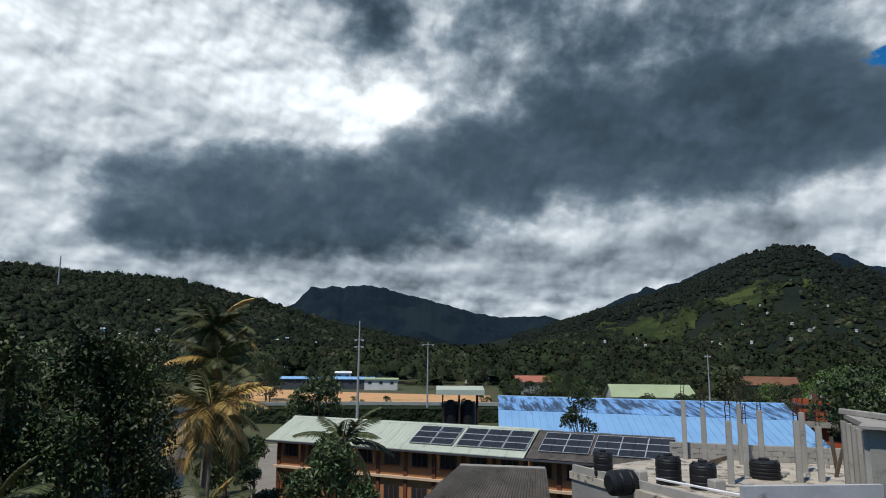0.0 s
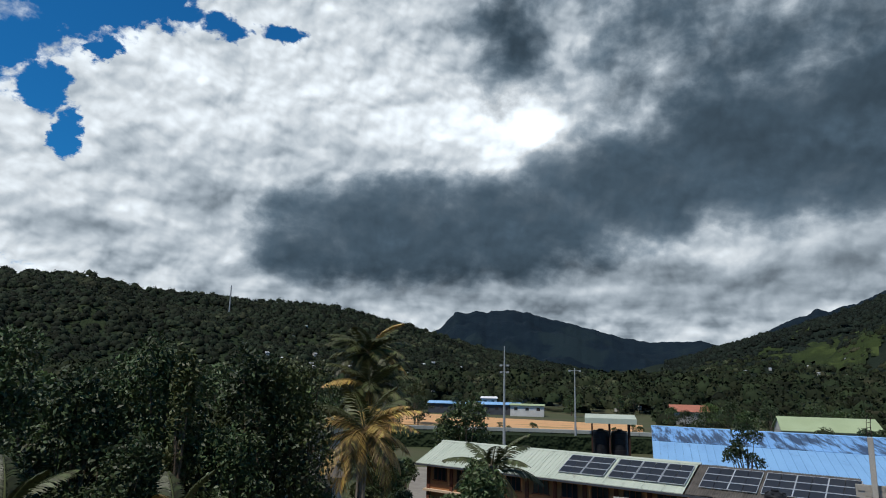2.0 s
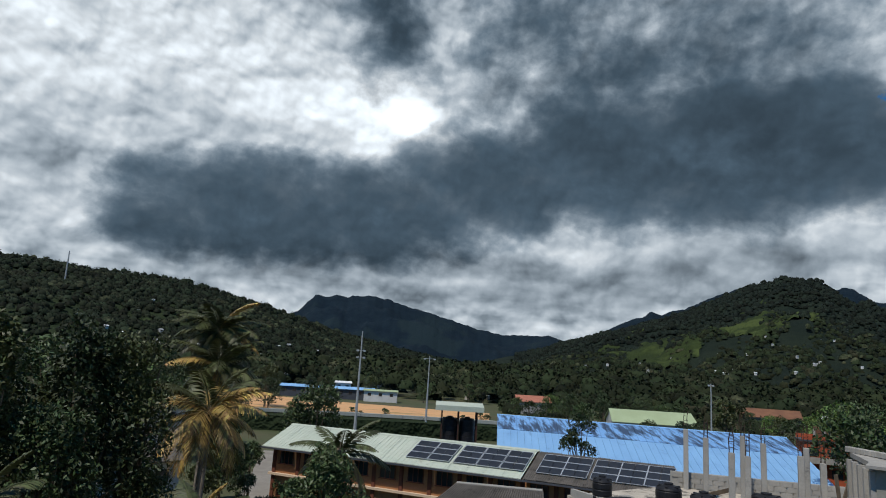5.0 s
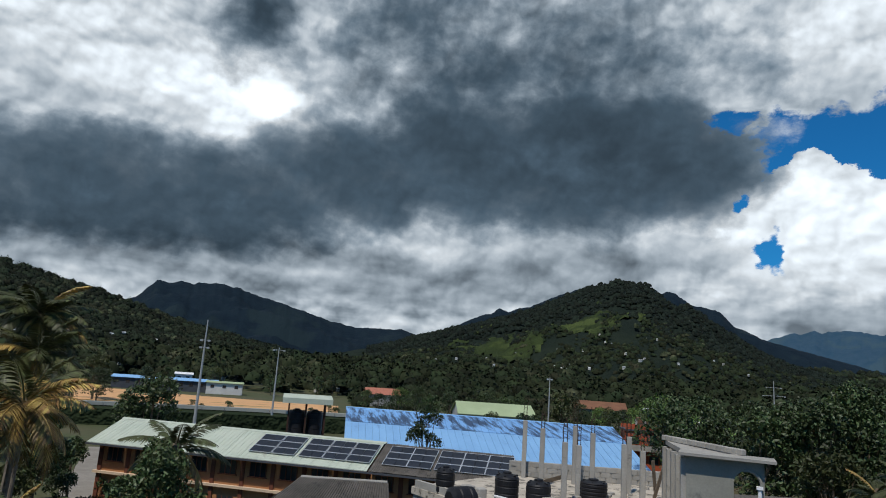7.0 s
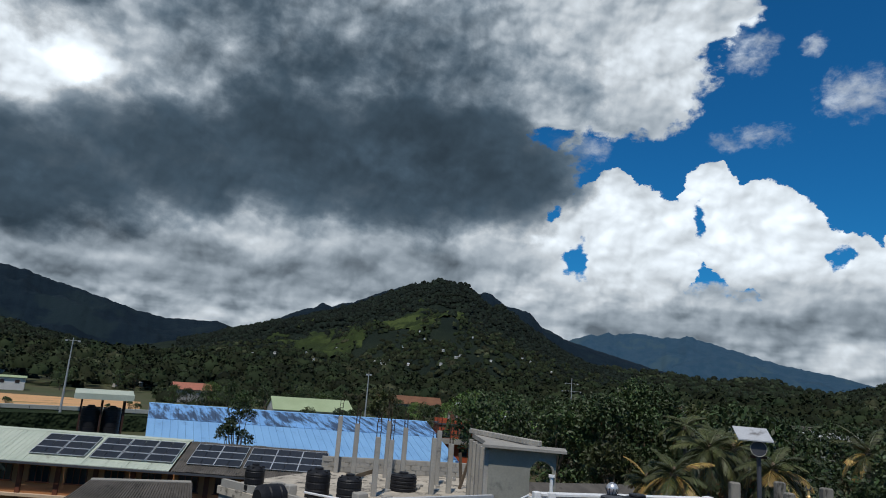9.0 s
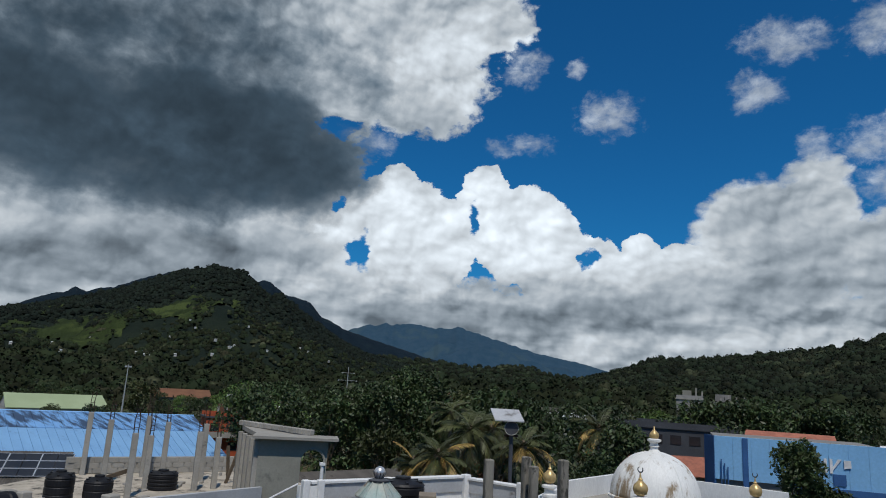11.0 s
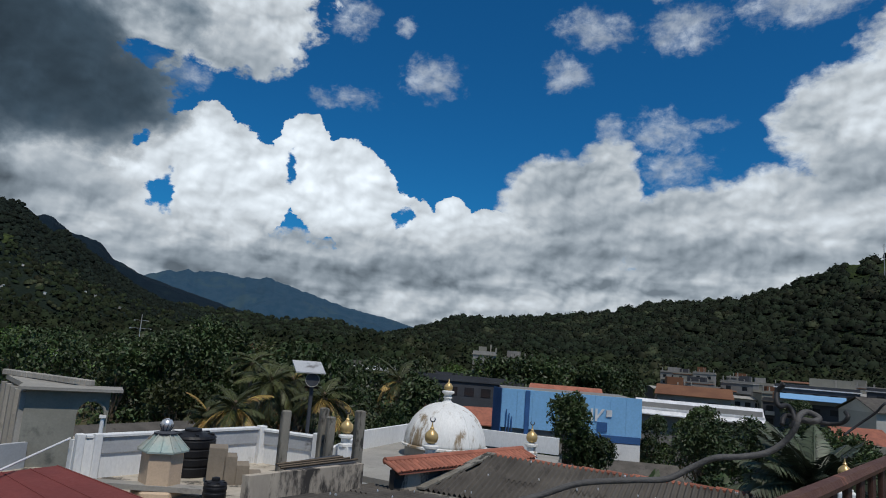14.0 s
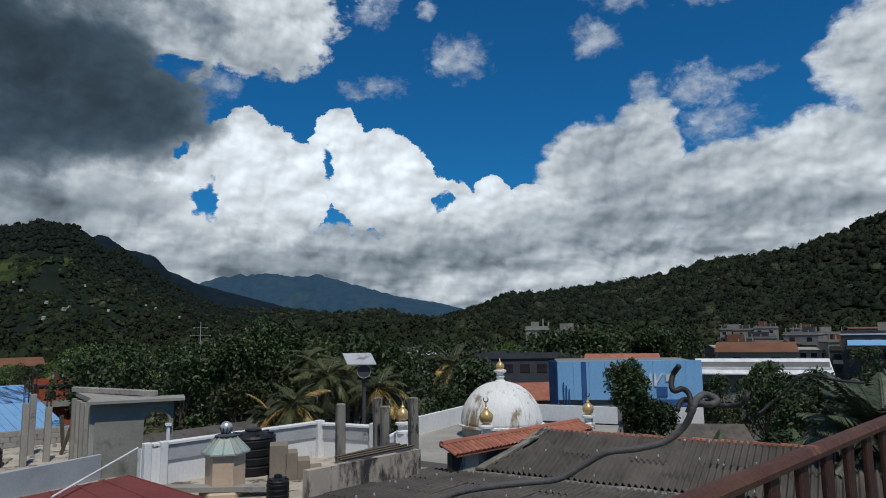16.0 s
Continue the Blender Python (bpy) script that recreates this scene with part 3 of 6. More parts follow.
FOOT = ridge([(34, 0.4), (38, 1.9), (41, 2.3), (46, 2.1), (49, 1.8), (53, 2.15), (56, 1.5), (60, 1.1), (66, 0.3)], (2000, 2000), (900, 900), 0.3, 6.0)
RIGHT_HILL = ridge([(50, -0.02), (56, 0.68), (60.2, 1.63), (62.2, 2.28), (63.7, 3.08), (66.6, 3.08), (69, 3.33), (71.8, 3.63), (73.6, 3.83), (77.2, 4.38), (79.9, 5.08), (82.8, 5.53), (86.4, 5.73), (88.4, 6.33), (90.3, 6.98), (92.7, 8.13), (95.8, 9.08), (97.7, 9.33), (100, 8.78), (104, 7.78), (112, 5.78), (125, 2.78), (140, 0.78)], (1150, 800), (420, 260), 0.25, 7.0)
BACK = ridge([(130, 0.5), (150, 3), (180, 4), (210, 3.5), (235, 3), (255, 1)], (1500, 1500), (600, 600), 0.3, 8.0)

g = Geo()
rads = [0.0] + [6 * 1.13 ** i for i in range(55)]
rads = [r for r in rads if r < 4800] + [4850]
for r in rads:
    for i in range(144):
        g.v.append(tuple(polar(i * 2.5, r, 0.25 * noise.noise(Vector((r * 0.02, i * 0.3, 0))) if r > 90 else 0.0)))
for j in range(len(rads) - 1):
    for i in range(144):
        k = (i + 1) % 144
        g.f.append((j * 144 + i, j * 144 + k, j * 144 + 144 + k, j * 144 + 144 + i))
solid("ground", g, M["ground"], "flat valley floor of grass and bare soil", "ground", kind="structure", smooth=True)
for nm, h, step, rings, mat, lab in (
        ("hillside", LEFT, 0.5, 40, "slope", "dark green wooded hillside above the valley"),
        ("mountain", CENTRE, 0.15, 28, "bluehill", "wooded mountain coloured dark haze blue for storm cloud shade"),
        ("mountain", PEAK, 0.3, 50, "peak", "flat-topped mountain coloured dark for cloud shade, with cleared lower slopes"),
        ("mountain", BEHIND, 0.15, 24, "bluehill", "mountain shoulder behind the flat-topped peak, coloured haze blue"),
        ("mountain", FAR, 0.15, 24, "farhill", "mountain range at the valley's far end, coloured pale haze blue"),
        ("foothill", FOOT, 0.4, 24, "slope", "low wooded foothill in the valley"),
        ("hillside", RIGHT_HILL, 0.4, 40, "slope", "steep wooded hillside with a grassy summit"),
        ("hillside", BACK, 3.0, 12, "slope", "low wooded hills closing the valley")):
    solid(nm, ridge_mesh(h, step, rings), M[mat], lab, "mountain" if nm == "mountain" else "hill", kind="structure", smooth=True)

# ---- things: helpers for roofs ----


def corrugated(width, length, pitch, deep, steps=6):
    """One corrugated sheet: x across the waves, y along them."""
    g = Geo()
    n = max(2, int(round(width / pitch))) * steps
    for i in range(n + 1):
        x = width * i / n
        z = deep * math.cos(2 * math.pi * x / pitch)
        g.v += [(x, 0, z), (x, length, z)]
    g.f += [(2 * i, 2 * i + 2, 2 * i + 3, 2 * i + 1) for i in range(n)]
    return g


def frame_of(p, along, up):
    """Matrix with x along, y up the slope, z out of it, at p."""
    x = Vector(along).normalized()
    y = (Vector(up) - x * Vector(up).dot(x)).normalized()
    z = x.cross(y)
    return Matrix((x, y, z)).transposed().to_4x4(), Vector(p)


def sheet_roof(parent, p, along, up, nu, nv, width, length, pitch, deep, mat, seed, skip=None):
    """Rows of corrugated sheets, each an own part, laid from the eave up with overlaps."""
    rnd = random.Random(seed)
    m, p = frame_of(p, along, up)
    me = corrugated(width * 1.04, length * 1.06, pitch, deep).mesh("sheet", M[mat], True)
    for i in range(nu):
        for j in range(nv):
            if skip and skip(i, j):
                continue
            ob = part("sheet", me, None, parent)
            lift = Matrix.Translation((i * width + rnd.uniform(-0.01, 0.01), j * length + rnd.uniform(-0.03, 0.03), 0.012 * ((i + j) % 2) + 0.015 * j))
            ob.matrix_local = Matrix.Translation(p) @ m @ lift @ Matrix.Rotation(radians(rnd.uniform(-0.4, 0.4)), 4, "X")


def block(name, c, s, turn, mat, label, category, group="", bevel=0.03):
    return solid(name, Geo().box(c, s, turn, bevel), M[mat], label, category, group)


# ---- the long two-storey building with solar panels ----
school = thing("long_building", "two-storey orange plastered building with brown piers and sheet roof", "building", at=(-16.8, 65.1, 0), turn=-24.77)
g = Geo().box((19.0, 4.6, 0), (36.6, 7.4, 6.3))
part("wall", g, M["ochre"], school)
part("floor_band", Geo().box((19, 0.8, 3.62), (36.9, 0.5, 0.2)), M["cream"], school, "pale painted floor band")
for k in range(14):
    part("pier", Geo().box((1.0 + 2.72 * k, 0.86, 0), (0.34, 0.18, 6.2)), M["brown_trim"], school, "dark brown painted pier")
pane = Geo().box((0, 0, 0), (1.5, 0.05, 1.1)).mesh("window", M["glass"])
bar = Geo().box((0, -0.03, 0), (0.06, 0.06, 1.1)).mesh("frame_bar", M["brown_trim"])
sill = Geo().box((0, -0.06, -0.08), (1.7, 0.14, 0.07)).mesh("sill", M["brown_trim"])
for k in range(13):
    for z in (4.7, 1.85):
        w = part("window", pane, None, school)
        w.location = (2.36 + 2.72 * k, 0.88, z)
        for dx in (-0.72, -0.24, 0.24, 0.72):
            b = part("frame_bar", bar, None, w)
            b.location = (dx, 0, 0)
        part("sill", sill, None, w)
ze, zr = 6.2, 8.0
for j in range(2):
    for i in range(16):
        x0, x1 = 1.6 * i, 1.6 * i + 1.57
        y0, y1 = (0.0, 4.4) if j == 0 else (4.4, 8.8)
        za, zb = (ze, zr) if j == 0 else (zr, ze)
        g = Geo().prism([(x0, y0, za), (x1, y0, za), (x1, y1, zb), (x0, y1, zb)], (0, 0, -0.05))
        for q in range(4):
            xr = x0 + 0.08 + q * 0.4
            g.prism([(xr, y0, za), (xr + 0.05, y0, za), (xr + 0.05, y1, zb), (xr, y1, zb)], (0, 0, 0.025))
        part("roof_panel", g, M["pale_sheet"], school, "pale green-grey metal roof sheet")
part("ridge_cap", Geo().prism([(-0.1, 4.15, 7.93), (0, 4.4, 8.06), (-0.1, 4.65, 7.93)], (25.8, 0, 0)), M["pale_sheet"], school)
slope = math.hypot(4.4, 1.75)
part("roof_deck", Geo().prism([(25.7, -0.05, 6.1), (37.9, -0.05, 6.1), (36.4, 4.4, 7.78), (25.7, 4.4, 7.78)], (0, 0, -0.08)).prism([(25.7, 4.4, 7.78), (36.4, 4.4, 7.78), (37.9, 8.8, 6.1), (25.7, 8.8, 6.1)], (0, 0, -0.08)).prism([(37.9, -0.05, 6.1), (37.9, 8.8, 6.1), (36.4, 4.4, 7.78)], (0, 0, -0.08)), M["asbestos"], school)
sheet_roof(school, (25.75, -0.1, 6.2), (1, 0, 0), (0, 4.4, 1.7), 11, 3, 0.98, 1.55, 0.177, 0.026, "asbestos", 3)
part("gutter", Geo().box((19, -0.08, 6.0), (38, 0.14, 0.14)), M["dark_wall"], school, "dark rain gutter under the eave")
part("gable", Geo().prism([(0.8, 0.9, 6.2), (0.8, 8.0, 6.2), (0.8, 4.4, 7.8)], (0.2, 0, 0)), M["ochre"], school)

panel = thing("solar_panel", "framed dark solar panel bolted on the roof slope", "solar panel", "roof solar panels")
tilt_m = Matrix.Rotation(math.atan2(1.8, 4.4), 4, "X")
fr = Geo()
for c, s in (((1.0, 0.02, 0), (2.0, 0.045, 0.05)), ((1.0, 0.98, 0), (2.0, 0.045, 0.05)), ((0.02, 0.5, 0), (0.045, 1.0, 0.05)), ((1.98, 0.5, 0), (0.045, 1.0, 0.05))):
    fr.box(c, s)
part("frame", fr, M["alu"], panel, "silver aluminium frame")
for q in range(2):
    part("cell_field", Geo().box((0.505 + 0.99 * q, 0.5, 0.005), (0.945, 0.92, 0.03)), M["cell"], panel)
base_m = pose(-16.8, 65.1, 0, 0, 0, -24.77)
spots = [(14.9 + 2.06 * i, j) for i in range(2) for j in range(3)] + [(19.35 + 2.06 * i, j) for i in range(3) for j in range(3)] + [(26.5 + 2.0 * i, j) for i in range(2) for j in range(3)] + [(30.75 + 2.0 * i, j) for i in range(3) for j in range(3)]
for k, (x, j) in enumerate(spots):
    y = 0.85 + 0.95 * j
    m = base_m @ Matrix.Translation((x, y, 6.32 + y * 1.8 / 4.4)) @ tilt_m
    if k == 0:
        panel.matrix_world = m
    else:
        copy_thing(panel, m)

# ---- the hall with the blue roof ----
hall = thing("hall", "wide low hall with weathered blue sheet roof", "building", at=(7.1, 86.1, 0))
A, B, C, D = Vector((1.8, 23.6, 7.8)), Vector((41.2, 10.0, 7.8)), Vector((34.4, -13.8, 4.5)), Vector((0, 0, 4.5))
part("wall", Geo().prism([(1.2, 1.2, 0), (33.6, -12, 0), (46.5, 33, 0), (4, 46, 0)], (0, 0, 4.3)), M["grey_house"], hall)
for i in range(40):
    for j, (s0, s1, mat) in enumerate(((0.0, 0.6, "blue_sheet"), (0.585, 1.0, "blue_worn"))):
        u0, u1 = i / 40 + 0.0004, (i + 1) / 40
        at = lambda u, s: (D + (C - D) * u) * (1 - s) + (A + (B - A) * u) * s + Vector((0, 0, 0.06 * j))
        g = Geo().prism([at(u0, s0), at(u1, s0), at(u1, s1), at(u0, s1)], (0, 0, -0.04))
        rib = (u1 - u0) * 0.06
        g.prism([at(u0, s0), at(u0 + rib, s0), at(u0 + rib, s1), at(u0, s1)], (0, 0, 0.05))
        part("roof_sheet", g, M[mat], hall, "stained dark-streaked blue sheet" if j else "light blue roof sheet")
back = Vector((5.4, 23.6, -3.3))
part("back_roof", Geo().prism([A, B, B + back, A + back], (0, 0, -0.1)), M["blue_sheet"], hall)
part("ridge_cap", Geo().tube([A + Vector((0, 0, 0.05)), B + Vector((0, 0, 0.05))], 0.14, 6), M["blue_sheet"], hall)
part("gable", Geo().prism([C, B, B + back], (-0.15, 0.05, -0.05)), M["grey_house"], hall)
part("gable", Geo().prism([D, A, A + back], (0.15, -0.05, -0.05)), M["grey_house"], hall)

# ---- small building with the dark corrugated roof in front ----
shed = thing("small_building", "low building under dark grey corrugated roof", "building", at=(1.2, 45.2, 0))
part("wall", Geo().box((2.0, -2.2, 0), (6.0, 4.6, 4.6)), M["ochre"], shed)
part("roof_deck", Geo().prism([(0, 0, 6.95), (5.4, -1.0, 6.95), (5.0, -6.2, 4.4), (-3.9, -5.2, 4.4)], (0, 0, -0.08)), M["asbestos"], shed)
g = Geo()
for i in range(42):
    t = i / 41
    top, low = Vector((0, 0, 6.98)).lerp(Vector((5.4, -1.0, 6.98)), t), Vector((-3.9, -5.2, 4.45)).lerp(Vector((5.0, -6.2, 4.45)), t)
    g.tube([top, low], 0.075, 6, False)
part("corrugation", g, M["asbestos"], shed)
part("ridge_cap", Geo().tube([(0, 0, 7.0), (5.4, -1.0, 7.0)], 0.12, 8), M["concrete"], shed)
part("back_slope", Geo().prism([(0, 0, 6.95), (5.4, -1, 6.95), (6.2, 4, 4.6), (-2, 5, 4.6)], (0, 0, -0.08)), M["asbestos"], shed)

# ---- the unfinished concrete building ----
deck_z = 9.1
unfinished = thing("unfinished_building", "unfinished flat concrete building with open roof deck", "building", at=(10, 28, 0))
ring = [(-4.4, 2.4), (-1.0, -5.7), (6.2, -5.2), (9.5, -4.5), (10.5, 4.6), (1.6, 7.0)]
part("wall", Geo().prism([(x * 0.98, y * 0.98, 0) for x, y in ring], (0, 0, deck_z - 0.3)), M["grey_house"], unfinished)
part("roof_deck", Geo().prism([(x, y, deck_z - 0.3) for x, y in ring], (0, 0, 0.3)), M["slab"], unfinished, "dusty pale concrete roof deck")
part("parapet", Geo().prism([(-0.3, -5.6, deck_z), (4.6, -5.1, deck_z), (4.6, -4.9, deck_z), (-0.3, -5.4, deck_z)], (0, 0, 0.85)), M["grey_band"], unfinished, "blue-grey painted parapet")
part("parapet", Geo().prism([(1.5, 6.7, deck_z), (10.3, 4.3, deck_z), (10.35, 4.5, deck_z), (1.55, 6.9, deck_z)], (0, 0, 0.75)), M["concrete"], unfinished, "low bare block wall")
part("parapet", Geo().prism([(-4.3, 2.2, deck_z - 0.3), (-0.6, -5.5, deck_z - 0.3), (-0.45, -5.45, deck_z - 0.3), (-4.15, 2.3, deck_z - 0.3)], (0, 0, 0.6)), M["concrete"], unfinished, "rough concrete edge beam")
for i in range(16):
    for j in range(3):
        a = Vector((1.55, 6.8, 0)).lerp(Vector((10.3, 4.4, 0)), (i + 0.5 + 0.5 * (j % 2)) / 16.6)
        part("block", Geo().box((a.x, a.y - 0.1, deck_z + 0.02 + 0.245 * j), (0.5, 0.1, 0.225), -15.3, 0.01), M["concrete"], unfinished)


def column(x, y, top, size=0.23, bars=4, mat="concrete"):
    ob = thing("concrete_column", "bare concrete column with rusty starter bars", "column", "roof deck columns", at=(x, y, deck_z), turn=-18)
    h = top - deck_z
    part("shaft", Geo().box((0, 0, 0), (size, size, h), 0, 0.02), M[mat], ob)
    rnd = random.Random(int(x * 100))
    for q in range(bars):
        dx, dy = (size * 0.32 * (1 if q % 2 else -1), size * 0.32 * (1 if q // 2 else -1))
        part("rebar", Geo().tube([(dx, dy, h - 0.1), (dx + rnd.uniform(-0.03, 0.03), dy, h + 0.5), (dx + rnd.uniform(-0.07, 0.07), dy, h + rnd.uniform(0.75, 1.0))], 0.012, 5), M["rebar"], ob, "rusty steel starter bar")
    if bars:
        for q in range(3):
            part("stirrup", Geo().box((0, 0, h + 0.2 + 0.22 * q), (size * 0.75, size * 0.75, 0.015)), M["rebar"], ob)
    return ob


for x, y, top in ((12.1, 34.2, 11.95), (12.0, 31.4, 11.8), (11.55, 27.6, 11.55), (14.2, 32.6, 11.9), (12.9, 29.2, 11.3), (14.6, 31.4, 11.7), (14.5, 28.0, 11.55), (16.0, 30.4, 11.7), (15.5, 28.2, 11.3)):
    column(x, y, top)

# stair head with an arched opening
head = thing("stair_head", "grey rendered rooftop stair room with arched opening", "building", at=(14.45, 23.2, 8.4))
# local x runs along the front face, y goes back
head.matrix_world = pose(14.45, 23.2, 8.4, 0, 0, math.degrees(math.atan2(-1.5, 2.1)))
arch = [(1.62, 0.0)] + [(1.62 + 0.445 - 0.445 * math.cos(q), 2.5 + 0.48 * math.sin(q)) for q in (math.pi * i / 12 for i in range(13))] + [(2.51, 0.0)]
g = Geo()
g.prism([(0, 0, 0), (1.62, 0, 0), (1.62, 0, 3.3), (0, 0, 3.3)], (0, 0.16, 0))
g.prism([(2.51, 0, 0), (2.62, 0, 0), (2.62, 0, 3.3), (2.51, 0, 3.3)], (0, 0.16, 0))
g.prism([(x, 0, z) for x, z in arch[1:-1]] + [(2.51, 0, 3.3), (1.62, 0, 3.3)], (0, 0.16, 0))
part("front_wall", g, M["render"], head)
part("arch_post", Geo().tube([(2.46, -0.06, 0), (2.46, -0.06, 2.4)], 0.07, 10), M["whitewash"], head, "white painted arch post")
part("arch_post", Geo().box((2.46, -0.06, 2.4), (0.22, 0.2, 0.1)), M["whitewash"], head)
part("arch_ring", Geo().tube([(1.62 + 0.445 - 0.46 * math.cos(q), -0.04, 2.5 + 0.49 * math.sin(q)) for q in (math.pi * i / 12 for i in range(5, 13))], 0.05, 8), M["render"], head)
part("roof_slab", Geo().prism([(-0.25, -0.35, 3.32), (3.0, -0.35, 3.32), (3.0, 1.1, 3.32), (-0.25, 1.1, 3.32)], (0, 0, 0.1)), M["concrete"], head, "thin pale concrete roof slab")
part("rear_roof", Geo().prism([(-1.1, 4.6, 3.28), (0.8, 4.6, 3.2), (2.2, 1.0, 3.2), (-0.1, 1.0, 3.2)], (0, 0, 0.18)), M["concrete"], head)
for i in range(17):
    p = Vector((-1.1, 4.6, 3.47)).lerp(Vector((1.9, 1.0, 3.44)), i / 16)
    part("edge_block", Geo().box(p, (0.26, 0.24, 0.2), -50 + (i * 37) % 9, 0.03), M["concrete"], head)
for i, (x, y) in enumerate(((-0.05, 0.2), (-0.3, 1.2), (-0.55, 2.3), (-0.8, 3.4), (-1.05, 4.4))):
    part("wall_pier", Geo().box((x, y, 0), (0.3, 0.3, 3.2), 13), M["concrete"], head)
for i in range(9):
    p = Vector((-0.1, 0.6, 0)).lerp(Vector((-1.0, 4.2, 0)), i / 8)
    part("board", Geo().box((p.x + 0.1, p.y, 0.5 + 0.1 * (i % 3)), (0.05, 0.26, 2.6 - 0.2 * (i % 2)), 13), M["bark"] if i % 3 else M["whitewash"], head, "rough upright board")
part("back_wall", Geo().prism([(-1.0, 4.5, 0), (0.6, 4.5, 0), (0.6, 4.65, 0), (-1.0, 4.65, 0)], (0, 0, 3.2)), M["render"], head)


def water_tank(x, y, z, r, h, label="black ribbed plastic water tank", turn=0):
    ob = thing("water_tank", label, "water tank", "rooftop water tanks", at=(x, y, z), turn=turn)
    prof = [(r * 0.96, 0.0), (r, 0.04)]
    for k in range(4):
        a, b = h * (0.05 + 0.2 * k), h * (0.05 + 0.2 * (k + 1))
        prof += [(r, a + 0.02), (r, b - 0.06), (r * 0.965, b - 0.04), (r * 0.965, b - 0.015)]
    prof += [(r, h * 0.86), (r * 0.93, h * 0.91), (r * 0.55, h * 0.97), (r * 0.3, h)]
    part("body", Geo().lathe((0, 0, 0), prof, 28), M["tank"], ob, smooth=False)
    part("lid", Geo().lathe((0, 0, h - 0.01), [(r * 0.34, 0), (r * 0.36, 0.03), (r * 0.34, 0.07), (r * 0.1, 0.09)], 20), M["tank"], ob)
    for q in range(6):
        a = q * math.pi / 3
        part("shoulder_rib", Geo().box((math.cos(a) * r * 0.66, math.sin(a) * r * 0.66, h * 0.9), (r * 0.5, 0.07, h * 0.065), math.degrees(a)), M["tank"], ob)
    return ob


for x, y, r, h in ((6.75, 28.9, 0.4, 1.3), (9.05, 27.6, 0.5, 1.35), (10.05, 26.6, 0.5, 1.25)):
    water_tank(x, y, 8.85, r, h)
water_tank(13.55, 29.0, deck_z, 0.62, 0.75, "low black plastic water tank on the roof deck")
lying = thing("water_tank", "black plastic tank lying on its side", "water tank", "rooftop water tanks", at=(6.9, 26.6, 9.15))
lying.matrix_world = pose(6.9, 26.6, 9.3, 0, 90, 20)
part("body", Geo().lathe((0, 0, -0.6), [(0.3, 0), (0.46, 0.12), (0.48, 0.3), (0.45, 0.34), (0.48, 0.4), (0.48, 0.75), (0.45, 0.8), (0.48, 0.86), (0.46, 1.05), (0.3, 1.2)], 24), M["tank"], lying)
part("lid", Geo().lathe((0, 0, 0.6), [(0.2, 0), (0.2, 0.08), (0.05, 0.1)], 16), M["tank"], lying)
for x, y, s in ((7.6, 28.3, 0.5), (8.0, 27.8, 0.4), (10.3, 26.0, 0.5), (7.2, 27.4, 0.45)):
    solid("masonry_pier", Geo().box((x, y, 8.8), (s, s, 0.75), 15, 0.04), M["concrete"], "rough plastered masonry pier on the roof edge", "pier", "tank piers")
rnd = random.Random(11)
for i in range(14):
    x, y = rnd.uniform(11.5, 18), rnd.uniform(24.5, 33)
    solid("rubble", Geo().box((x, y, deck_z), (rnd.uniform(0.15, 0.5), rnd.uniform(0.1, 0.3), rnd.uniform(0.06, 0.16)), rnd.uniform(0, 90), 0.02), M["concrete"], "broken concrete piece on the dusty deck", "rubble", "deck rubble")
for x, y, tilt in ((16.7, 29.3, 25), (17.3, 30.2, -8), (12.6, 32.8, 80)):
    ob = solid("plank", Geo().box((0, 0, 0), (0.2, 0.04, 1.6)), M["bark"], "weathered grey plank lying on the roof deck", "plank", "deck planks")
    ob.matrix_world = pose(x, y, deck_z, 0, tilt, 20)
solid("prop_pole", Geo().tube([(10.9, 24.6, 9.2), (8.5, 27.5, 9.3)], 0.05, 6), M["white_paint"], "white pipe laid along the roof edge", "pipe")

# ---- the white-walled terrace ----
tz = 10.1
terrace = thing("terrace_building", "flat-roofed building with whitewashed parapet round a terrace", "building", at=(14, 14, 0))
ring = [(-2.6, 2.3), (3.35, 1.25), (3.6, -1.0), (2.0, -3.9), (-1.8, -3.2), (-3.2, -0.4)]
part("wall", Geo().prism([(x, y, 0) for x, y in ring], (0, 0, tz - 0.25)), M["grey_house"], terrace)
part("floor", Geo().prism([(x, y, tz - 0.25) for x, y in ring], (0, 0, 0.25)), M["slab"], terrace, "worn pale stained roof paving")


def parapet(owner, a, b, z0, h, thick, mat="whitewash", band=True):
    a, b = Vector(a), Vector(b)
    d = (b - a).normalized()
    n = Vector((-d.y, d.x, 0)) * thick
    lo = [Vector((*a.xy, z0)), Vector((*b.xy, z0)), Vector((*(b + n).xy, z0)), Vector((*(a + n).xy, z0))]
    part("parapet", Geo().prism(lo, (0, 0, h)), M[mat], owner, "whitewashed parapet wall with damp stains")
    if band:
        e = n.normalized() * 0.05
        up = [p + Vector((0, 0, h * 0.6)) for p in (lo[0] - e, lo[1] - e, lo[1] + e * 0, lo[0] + e * 0)]
        part("band", Geo().prism(up, (0, 0, h * 0.4 - 0.02)), M["grey_band"], owner, "grey upper band")
        cap = [p + Vector((0, 0, h)) for p in (lo[0] - e * 2, lo[1] - e * 2, lo[2] + e * 2, lo[3] + e * 2)]
        part("coping", Geo().prism(cap, (0, 0, 0.06)), M["whitewash"], owner)


